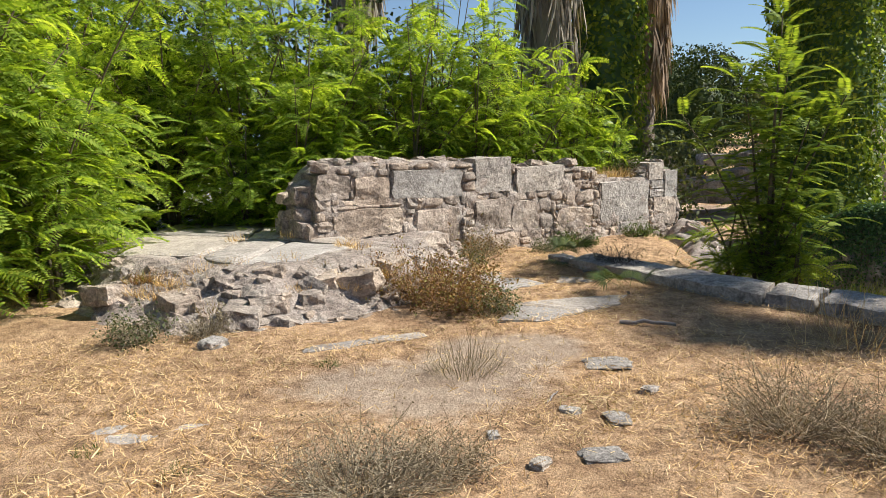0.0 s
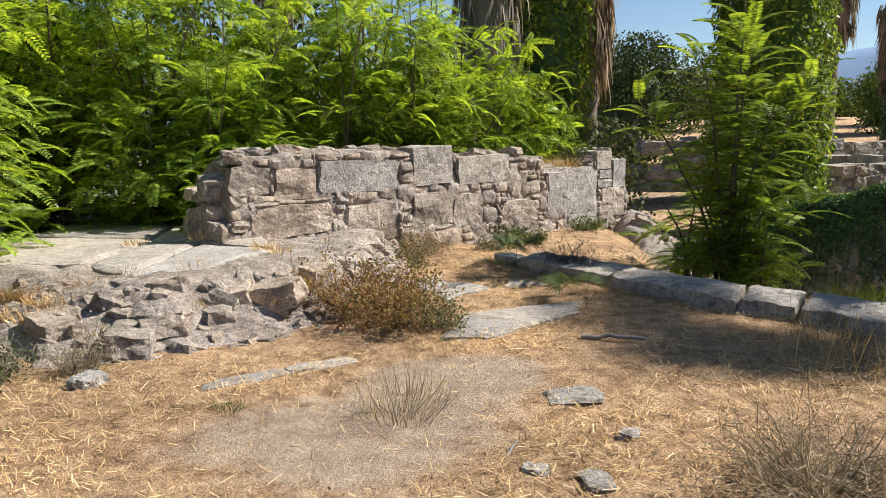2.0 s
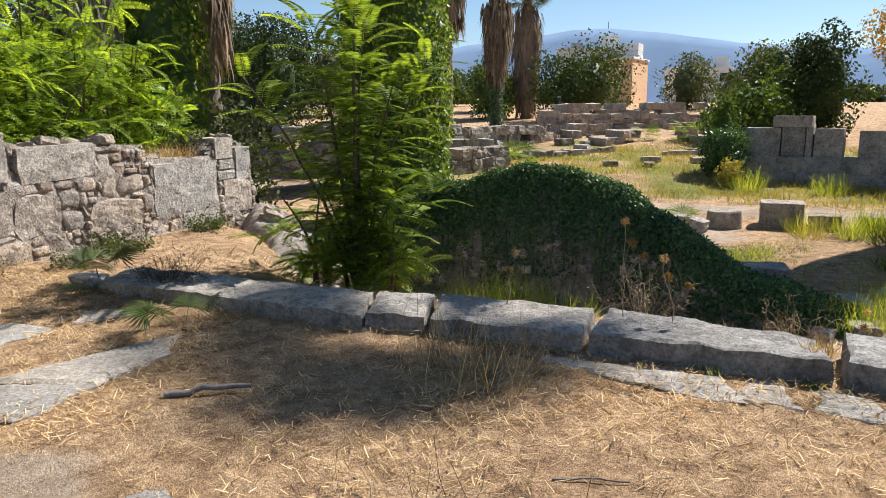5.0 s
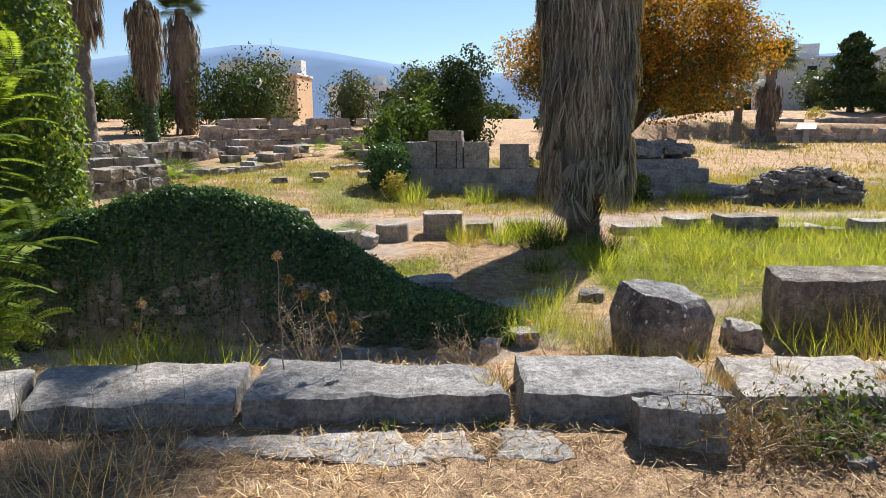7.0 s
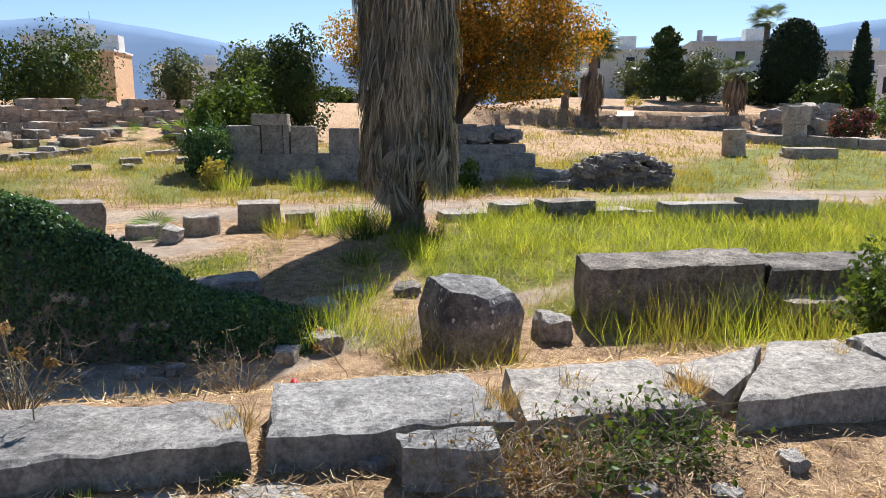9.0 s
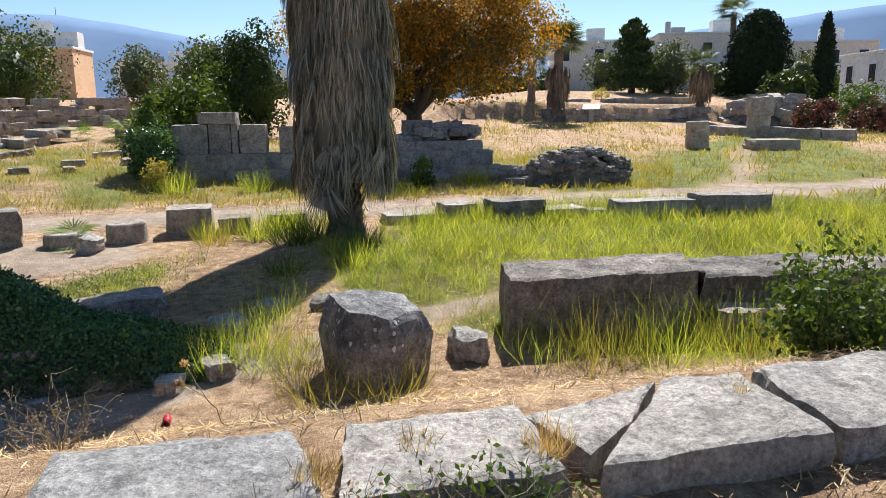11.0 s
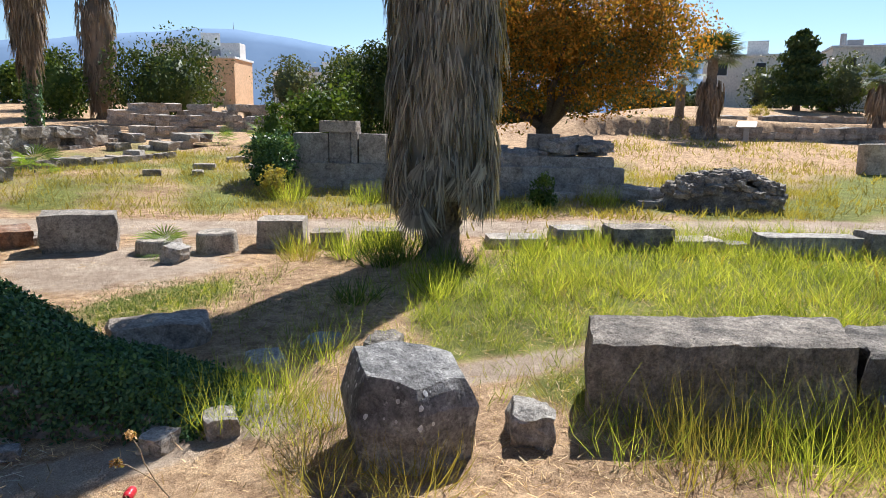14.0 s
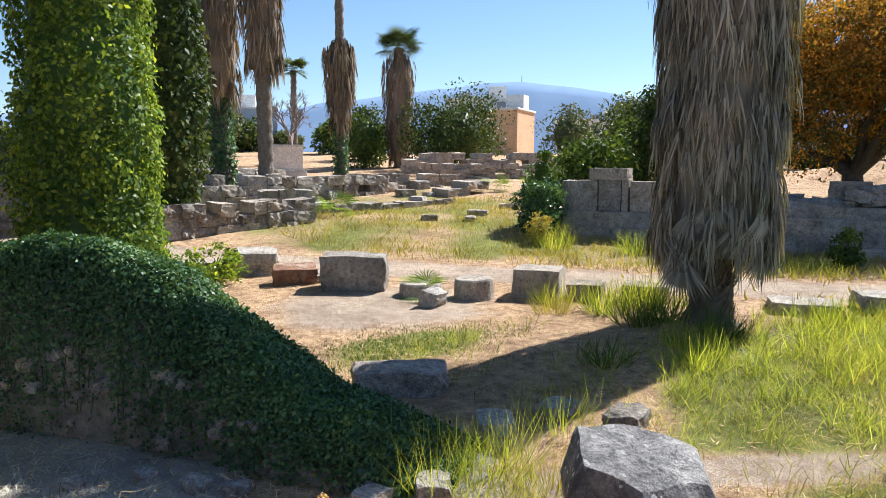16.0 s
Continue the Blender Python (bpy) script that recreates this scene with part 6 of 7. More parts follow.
# ---------- trees of the middle distance ----------
autumn = broadleaf("autumn_tree", (31.2, 12.2, -0.4), 8.2, 8.8, M_AUTUMN, 76000, 0.13, "spreading tree in rust and orange autumn leaf behind the temple base", trunk=0.4, crown_low=0.2, count=150, lump=0.22, deep=12.4)
p, e = lobes(10000, np.array([0, -0.4, 3.9]), np.array([3.2, 5.3, 1.5]), 60, 0.9)
leafy(p, e, 0.13, M_OLIVE, "lower_crown", autumn, 0.7)["label"] = "green-brown lower leaves"
for x, y, tall, wide, mat, leaf, count, label in (
    (40.5, 44.5, 6.6, 7.6, M_DARKLEAF, 0.26, 7000, "dark green spreading tree behind the ruins"),
    (42.0, 59.0, 5.2, 5.0, M_DARKLEAF, 0.26, 4000, "dark green rounded tree behind the ruins"),
    (61.3, 51.5, 5.8, 5.6, M_OLIVE, 0.3, 3500, "grey-green tree before the houses"),
    (43.5, 30.0, 6.6, 4.6, M_DARKLEAF, 0.22, 5000, "dark leafy tree beside bare branches"),
    (47.0, 33.0, 6.2, 5.0, M_OLIVE, 0.25, 3800, "half-bare grey-green tree among ruins"),
    (32.3, 24.2, 3.1, 3.6, M_FIG, 0.26, 3400, "broad-leaved green fig shrub behind the temple base"),
    (37.6, 25.4, 4.4, 3.0, M_FIG, 0.2, 3200, "green shrub behind the temple base"),
    (37.2, 23.2, 6.6, 3.6, M_PINE, 0.2, 6500, "tall dark tree beside the autumn tree"),
    (58.0, 42.0, 3.6, 5.0, M_OLIVE, 0.28, 2600, "low grey-green shrub before the houses"),
    (82.0, 2.5, 6.0, 5.0, M_OLIVE, 0.3, 2500, "grey-green tree before the white house"),
    (88.0, 9.5, 5.4, 6.0, M_OLIVE, 0.32, 2500, "grey-green tree in the distance"),
    (92.0, -11.0, 5.6, 7.0, M_OLIVE, 0.32, 2800, "light green tree in the distance"),
    (78.0, -14.0, 4.4, 6.0, M_FIG, 0.3, 2500, "light green tree near the villa"),
    (56.0, -9.4, 3.4, 3.6, M_FIG, 0.22, 2400, "green shrub beside the villa"),
    (36.8, 51.5, 5.2, 4.6, M_FIG, 0.28, 3000, "autumn-tinged tree behind the palms"),
    (20.0, 66.0, 9.5, 8.5, M_PINE, 0.3, 6000, "rounded dark pine beyond the ruins"),
    (13.2, 38.5, 6.8, 5.4, M_PINE, 0.2, 8000, "dark pine beyond the ruins"),
    (26.5, 62.0, 7.5, 7.0, M_OLIVE, 0.3, 4500, "grey-green tree beyond the ruins"),
    (4.0, 62.0, 12.0, 8.5, M_PINE, 0.32, 7000, "dark flat-topped cedar beyond the thicket"),
    (-3.2, 60.0, 8.5, 4.5, M_PINE, 0.3, 3500, "dark cedar beyond the thicket"),
    (9.5, 31.0, 3.4, 4.5, M_OLIVE, 0.2, 3000, "dry grey-brown shrub behind the ruins"),
    (23.0, 60.0, 8.0, 3.2, M_CYPRESS, 0.3, 2600, "dark round-headed tree far behind the palms"),
    # three dark opaque trees added as backing, shutting sky out of the thicket's gaps
    (-6.0, 14.0, 5.6, 6.0, M_DARKLEAF, 0.16, 6500, "added dark backing tree that darkens the thicket's gaps"),
    (-2.6, 16.0, 5.0, 5.0, M_DARKLEAF, 0.16, 5500, "added dark backing tree that darkens the thicket's gaps"),
    (0.6, 16.4, 3.6, 4.0, M_DARKLEAF, 0.15, 4500, "added dark backing tree behind the wall thicket"),
    (5.2, 18.2, 3.0, 2.4, M_OLIVE, 0.13, 3600, "dusty grey-green shrub between the ivy trunks"),
    (-9.5, 13.0, 7.5, 6.0, M_DARKLEAF, 0.22, 6000, "tall dark tree behind the thicket"),
    (-8.0, 3.5, 5.0, 4.0, M_DARKLEAF, 0.2, 3500, "dark shrub at the edge of the court"),
):
    broadleaf("broadleaf_tree", (x, y, gz(x, y) - 0.05), tall, wide, mat, count, leaf, label, "trees of the middle distance", trunk=0.16, crown_low=0.02, count=44, lump=0.32)
# belt of trees between the ruins and the town
for i in range(46):
    az = radians(-24 + 128 * (i + RNG.uniform(0, 0.8)) / 46)
    dist = RNG.uniform(72, 125)
    x, y = math.cos(az) * dist, math.sin(az) * dist
    if 38 < math.degrees(az) < 46:
        continue
    broadleaf("broadleaf_tree", (x, y, gz(x, y) - 0.1), RNG.uniform(2.6, 5.2), RNG.uniform(5, 9), (M_OLIVE, M_DARKLEAF, M_PINE, M_OLIVE, M_FIG)[i % 5], 1500, 0.5, "hazy green tree of the belt before the town", "tree belt", trunk=0.2, crown_low=0.02, count=24)
conifer("conifer", (79.0, 6.3, gz(79, 6.3)), 7.0, 6.4, M_PINE, 6500, 0.34, "loose dark green conifer before the white house", "cone")
conifer("cypress", (83.8, -5.7, gz(83.8, -5.7)), 8.6, 6.4, M_CYPRESS, 5500, 0.34, "broad dense black-green cypress", "round")
conifer("cypress", (78.1, -10.8, gz(78.1, -10.8)), 8.2, 2.1, M_CYPRESS, 2600, 0.3, "slim dark cypress in the distance", "spire")

fan_palm((53.6, 9.8, 0.4), 5.2, 0.32, (0.6, 3.2), "stocky fan palm with green crown beyond the temple", M_REDFROND, 900, 0.9, 0.09, 48, 1.35, (0.5, 0.8))
fan_palm((55.5, 12.0, 0.4), 4.2, 0.3, None, "stocky fan palm with green crown beyond the temple", None, 0, 0.9, 0.08, 28, 1.1)
fan_palm((62.1, 0.2, 1.2), 3.4, 0.28, (0.5, 2.2), "short fan palm with brown skirt on the terrace", M_REDFROND, 700, 0.9, 0.1, 26, 0.9, (0.5, 0.9))
fan_palm((89.0, -3.5, 1.8), 9.4, 0.3, None, "tall slim palm with drooping crown", None, 0, 0.8, 0.1, 26, 1.5)
fan_palm((40.0, 70.0, 3.0), 8.0, 0.3, None, "distant palm behind bare trees", None, 0, 0.8, 0.1, 40, 1.1)
fan_palm((20.0, 27.0, -0.2), 0.15, 0.05, None, "palm seedling in the ruins", None, 0, 0.8, 0.1, 10, 0.7, fresh=M_SEEDLING, group="palm seedlings")
for x, y, s in ((13.2, 12.15, 0.42), (18.4, 24.4, 0.7), (30.0, 28.5, 0.8), (31.5, 26.5, 1.1), (10.9, 16.7, 0.4), (9.5, 21.5, 0.6)):
    fan_palm((x, y, gz(x, y)), 0.06 * s + 0.02, 0.03 * s, None, "young fan palm seedling with bright leaves", None, 0, 0.8, 0.1, 14, s, fresh=M_SEEDLING, group="palm seedlings")

for x, y in ((2.0, 7.55), (1.62, 9.3)):
    fan_palm((x, y, gz(x, y)), 0.03, 0.012, None, "small dark palm seedling in the straw", None, 0, 0.8, 0.1, 7, 0.24, group="palm seedlings")

# bare grey tree
bare = thing("bare_tree", (32.5, 56.0, gz(32.5, 56)), "leafless grey tree behind the palms", "tree")
wood = []


def fork(p, d, ln, r, depth):
    q = p + d * ln
    wood.append(limb(p, q, r, r * 0.65, 0, 4, ln * 0.03, 4 if depth > 2 else 3))
    if depth:
        for _ in range(3 if depth > 1 else 5):
            fork(p + (q - p) * RNG.uniform(0.55, 1.0), unit(d + RNG.normal(size=3) * 0.55 + [0, 0, 0.12]), ln * RNG.uniform(0.55, 0.8), r * 0.6, depth - 1)


fork(np.array([0, 0, -0.2]), np.array([0, 0, 1.0]), 2.6, 0.22, 5)
tagged(part("branching", mesh_np("branching", *join(*wood)), M_GREYTWIG, bare), kind="stuff")

# bougainvillea and shrubs by the villa, ivy on the temple corner
boug = broadleaf("bougainvillea", (51.0, -5.9, gz(51, -5.9)), 2.2, 3.2, M_FLOWER, 3500, 0.2, "dark bush with magenta flowers over a low wall", trunk=0.06, crown_low=0.0)
broadleaf("bougainvillea", (51.5, -9.0, gz(51.5, -9)), 2.0, 3.0, M_FLOWER, 2500, 0.2, "dark bush with magenta flowers over a low wall", trunk=0.06, crown_low=0.0)
broadleaf("ivy_bush", (21.9, 17.5, gz(21.9, 17.5)), 2.0, 1.7, M_CREEPER, 3600, 0.12, "dark ivy bush climbing the temple corner", trunk=0.05, crown_low=0.0)
broadleaf("ivy_bush", (23.0, 18.5, gz(23.0, 18.5)), 2.9, 1.3, M_FIG, 2200, 0.12, "bright green climber on the temple corner stones", trunk=0.05, crown_low=0.0)
for x, y, tall, wide, mat, label in ((20.6, 16.4, 0.9, 0.9, M_YELLOWGRASS, "yellow-flowering weed in dry grass"), (30.5, 15.0, 1.6, 1.8, M_YELLOWGRASS, "yellowing shrub behind the temple base"), (29.0, 16.0, 1.0, 1.6, M_CREEPER, "dark green shrub behind the temple base"), (66.0, 8.0, 1.1, 1.8, M_YELLOWGRASS, "clipped yellow-green shrub on the terrace"), (23.2, 9.0, 1.0, 0.8, M_FIG, "green weed before the temple base"), (8.6, 14.7, 1.3, 2.2, M_FIG, "light green weeds below the ivy-covered trunk"), (6.2, 13.2, 0.9, 1.6, M_IVY, "low green weeds by the mound"), (10.8, 15.9, 0.9, 1.6, M_IVY, "green weeds beside the ivy-covered trunk")):
    broadleaf("weed_bush", (x, y, gz(x, y)), tall, wide, mat, 1400, 0.09, label, "weeds", trunk=0.02, crown_low=0.0)


# ---------- houses ----------
def box_part(name, c, size, mat, parent, label="", bev=0.02):
    bm = bmesh.new()
    bmesh.ops.create_cube(bm, size=1)
    bmesh.ops.scale(bm, vec=size, verts=bm.verts[:])
    bmesh.ops.translate(bm, vec=c, verts=bm.verts[:])
    if bev:
        bmesh.ops.bevel(bm, geom=bm.edges[:], offset=bev, segments=1, affect="EDGES")
    return part(name, bm, mat, parent, label)


def house(x, y, z, w, d, h, turn, mat, label, storeys=2, bays=3, balcony=False, tank=True):
    """A flat-roofed town house: walls, roof edge, windows with frames, balconies, roof tank."""
    z = gz(x, y) - 0.6
    root = thing("house", (x, y, z), label, "house", "town houses", turn=turn)
    box_part("wall", (0, 0, h / 2), (w, d, h), mat, root)
    box_part("roof", (0, 0, h + 0.12), (w + 0.3, d + 0.3, 0.24), M_WHITEWASH, root, "flat roof slab with overhang")
    sh = h / storeys
    for s in range(storeys):
        for b in range(bays):
            bx = -w / 2 + w * (b + 0.5) / bays
            win = box_part("window", (bx, -d / 2 - 0.02, sh * (s + 0.55)), (1.25, 0.12, 1.5), M_SIGN, root, bev=0)
            box_part("pane", (bx, -d / 2 - 0.07, sh * (s + 0.55)), (1.0, 0.08, 1.3), M_WINDOW, win, bev=0)
        for sx in (-1, 1) if bays else ():
            for b in range(2):
                by = -d / 2 + d * (b + 0.5) / 2
                win = box_part("window", (sx * (w / 2 + 0.02), by, sh * (s + 0.55)), (0.12, 1.1, 1.4), M_SIGN, root, bev=0)
                box_part("pane", (sx * (w / 2 + 0.07), by, sh * (s + 0.55)), (0.08, 0.9, 1.2), M_WINDOW, win, bev=0)
        if balcony and s:
            bal = box_part("balcony", (0, -d / 2 - 0.6, sh * s), (w * 0.85, 1.2, 0.18), M_WHITEWASH, root)
            box_part("railing", (0, -d / 2 - 1.15, sh * s + 0.5), (w * 0.85, 0.06, 0.9), M_SIGN, bal)
    if tank:
        box_part("roof_hut", (w * 0.2, 0, h + 1.0), (2.2, 2.2, 1.8), M_WHITEWASH, root)
        box_part("water_tank", (-w * 0.25, 0.2, h + 0.75), (1.6, 0.8, 0.9), M_METAL, root)
    return root


house(99.0, -0.5, 1.5, 11.0, 8.0, 7.2, -80, M_CREAM, "cream two-storey house with balconies behind trees", 2, 3, True)
house(103.0, -13.0, 1.8, 13.0, 8.0, 6.8, -78, M_CREAM, "pale flat-roofed house behind cypresses", 2, 4, True)
house(96.0, 13.5, 1.5, 8.0, 7.0, 6.2, -82, M_CREAM, "cream house behind the palms", 2, 2, False)
house(66.1, 64.9, 3.6, 3.8, 7.0, 5.6, -62, M_ORANGE, "ochre-orange two-storey house at the end of a lane", 2, 0, False)
house(67.0, 71.0, 3.6, 9.0, 7.0, 7.0, -42, M_WHITEWASH, "white house with flat roof and solar tank", 2, 3, False)
house(80.0, 67.5, 3.8, 4.0, 8.0, 4.8, -42, M_WHITEWASH, "white house along the lane", 2, 2, False, False)
house(99.0, 77.5, 5.0, 5.5, 6.0, 6.0, -52, M_WHITEWASH, "white flat-roofed house on the rise", 2, 2, True)
house(112.0, 70.0, 5.0, 9.0, 8.0, 5.2, -56, M_WHITEWASH, "white flat-roofed house on the rise", 2, 3, False)
house(40.0, 88.0, 3.4, 12.0, 8.0, 5.6, -25, M_BLUEWASH, "bluish white house in haze behind the palms", 2, 4, False)
house(63.5, -13.6, 1.4, 6.0, 7.0, 5.6, -78, M_WHITEWASH, "white villa with dark window beside the ruins", 2, 2, False, False)
mast = thing("antenna_mast", (2170, 2190, 305), "thin radio mast on the mountain crest", "mast")
part("mast", mesh_np("mast", *tube([(0, 0, -30), (0, 0, 20), (0, 0, 60)], (2.2, 1.8, 1.0), 5)), M_METAL, mast)
roof_mast = thing("antenna_mast", (104, 3.5, 7.6), "lattice antenna on a roof", "mast")
part("mast", mesh_np("mast", *tube([(0, 0, 0), (0, 0, 2), (0, 0, 4.4)], (0.45, 0.4, 0.35), 4)), M_METAL, roof_mast)

# ---------- straw, grass and weeds ----------
def stuff(name, v, f, mat, label, category="grass"):
    ob = part(name, mesh_np(name, v, f), mat)
    return tagged(ob, label, category, kind="stuff")


def spots(n, x0, x1, y0, y1, test):
    """Random places in a box, kept with the probability that test(x, y) gives."""
    x, y = RNG.uniform(x0, x1, n), RNG.uniform(y0, y1, n)
    k = RNG.uniform(0, 1, n) < test(x, y)
    return x[k], y[k]


def lying(x, y, size, width, lift=0.02):
    """Straws lying about on the ground."""
    n = len(x)
    p = np.stack([x, y, height(x, y) + RNG.uniform(0.002, lift, n)], 1)
    d = RNG.normal(size=(n, 3)) * [1, 1, 0.16]
    up = np.tile([0, 0, 1.0], (n, 1)) + RNG.normal(size=(n, 3)) * 0.3
    quad = (np.array([[-0.5, -0.5, 0], [-0.5, 0.5, 0], [0.5, 0.4, 0.02], [0.5, -0.4, 0.02]]), np.array([[0, 1, 2, 3]]))
    return scatter(*quad, frames_of(d, up), np.stack([size * RNG.uniform(0.4, 1.5, n), width * RNG.uniform(0.6, 1.4, n), np.ones(n)], 1), p)


def standing(x, y, tall, width, lean=0.45, sink=0.01):
    """Grass blades growing from the ground."""
    n = len(x)
    tall = np.broadcast_to(tall, n)
    p = np.stack([x, y, height(x, y) - sink], 1)
    d = np.stack([RNG.normal(0, lean, n), RNG.normal(0, lean, n), np.ones(n)], 1)
    up = RNG.normal(size=(n, 3)) * [1, 1, 0.1]
    sc = np.stack([tall * RNG.uniform(0.45, 1.25, n), width * RNG.uniform(0.6, 1.4, n), tall * RNG.uniform(0.2, 2.2, n)], 1)
    return scatter(*BLADE, frames_of(d, up), sc, p)


def court_test(x, y):
    d, s = along_kerb(x, y)
    dirt, green, shade = ground_cover(x, y)
    plat = (x > -4.5) & (x < 0.2) & (y > 6.2 + 0.1 * x)
    return (d < 0.1) * (1 - 0.8 * sstep(0.2, 0.6, dirt)) * (~plat) * np.clip(0.55 + 0.6 * wob(x, y, 1.6, 11), 0.1, 1)


x, y = spots(200000, -5.5, 7.5, 0.6, 13.5, court_test)
stuff("straw_litter", *lying(x, y, 0.06, 0.0046, 0.03), M_STRAW, "dry golden straw littering the court")
x, y = spots(48000, -5.5, 7.5, 0.6, 13.5, lambda x, y: court_test(x, y) * np.clip(wob(x, y, 2.3, 4) + 0.2, 0, 1))
stuff("dry_grass", *standing(x, y, 0.07, 0.005, 0.8), M_STRAW, "short dry grass in patches on the court")
x, y = spots(16000, -4, 7.5, 0.6, 13.5, lambda x, y: court_test(x, y) * np.clip(wob(x, y, 1.1, 9) * 1.4 - 0.45, 0, 1))
stuff("dead_twigs", *standing(x, y, 0.12, 0.004, 1.3), M_DRYBUSH, "grey dead twigs and stalks on the court", "twigs")


def low_test(x, y):
    d, s = along_kerb(x, y)
    dirt, green, shade = ground_cover(x, y)
    return (d > 0.7) * (1 - 0.93 * sstep(0.25, 0.6, dirt)) * np.clip(0.55 + 0.5 * wob(x, y, 1.3, 21), 0.05, 1)


x, y = spots(60000, 3.5, 16, 0, 16, lambda x, y: low_test(x, y) * 0.9)
stuff("straw_litter", *lying(x, y, 0.09, 0.006), M_STRAW, "dry straw on the lower ground")
x, y = spots(100000, 9.6, 22, -6, 9.5, lambda x, y: ground_cover(x, y)[1] * 1.15 * np.clip(0.55 + 0.9 * wob(x, y, 4.3, 3) + 0.3 * wob(x, y, 1.5, 8), 0.06, 1) * sstep(1.9, 2.6, along_kerb(x, y)[0]))
stuff("meadow_grass", *standing(x, y, (0.36 + 0.12 * wob(x, y, 1.2, 6) + 0.12 * wob(x, y, 4.3, 3)) * (0.55 + 0.45 * sstep(10.5, 13.0, x)), 0.0055 + 0.0035 * sstep(11, 15, x), 0.6), M_GRASS, "lush yellow-green grass in the sun")
x, y = spots(50000, 9.6, 22, -6, 9.5, lambda x, y: ground_cover(x, y)[1] * np.clip(0.2 + 0.9 * wob(x, y, 1.1, 13), 0.05, 1) * sstep(1.9, 2.6, along_kerb(x, y)[0]))
stuff("meadow_grass", *standing(x, y, 0.28, 0.006, 0.6), M_YELLOWGRASS, "yellowed dry blades among the green grass")
x, y = spots(26000, 8.5, 14, 8.0, 11.2, lambda x, y: ground_cover(x, y)[1])
stuff("short_turf", *standing(x, y, 0.07, 0.008, 0.6), M_FIG, "short green turf beside the palm's shade")
x, y = spots(90000, 15, 36, 2, 27, lambda x, y: low_test(x, y) * sstep(17.2, 18.6, 0.83 * x + 0.55 * (y - 7)) * np.clip(0.6 + 0.6 * wob(x, y, 0.8, 31), 0.05, 1))
stuff("field_grass", *standing(x, y, 0.22, 0.02, 0.5), M_YELLOWGRASS, "yellowing dry grass beyond the path")
x, y = spots(40000, 17, 55, -10, 14, lambda x, y: low_test(x, y) * np.clip(0.45 + 0.7 * wob(x, y, 0.5, 41), 0.05, 1))
stuff("field_grass", *standing(x, y, 0.3, 0.04, 0.5), M_YELLOWGRASS, "yellow-green grass among the far stones")
x, y = spots(9000, 2.0, 8.8, 3.0, 12, lambda x, y: (along_kerb(x, y)[0] > 0.3) * (along_kerb(x, y)[0] < 3.2) * np.clip(wob(x, y, 1.8, 51), 0, 1))
stuff("dark_weeds", *standing(x, y, 0.14, 0.008, 0.8), M_DRYBUSH, "dead weeds in the shaded hollow", "weeds")

# straw coloured paler than elsewhere, to brighten the hollow's shade
x, y = spots(52000, 3.5, 9.4, 3.5, 12, lambda x, y: (along_kerb(x, y)[0] > 0.35) * (along_kerb(x, y)[0] < 3.6) * ground_cover(x, y)[2] * np.clip(0.6 + 0.5 * wob(x, y, 2.1, 61), 0.1, 1))
stuff("straw_litter", *lying(x, y, 0.08, 0.005, 0.03), M_LIFTSTRAW, "pale grey dead straw in the shaded hollow")

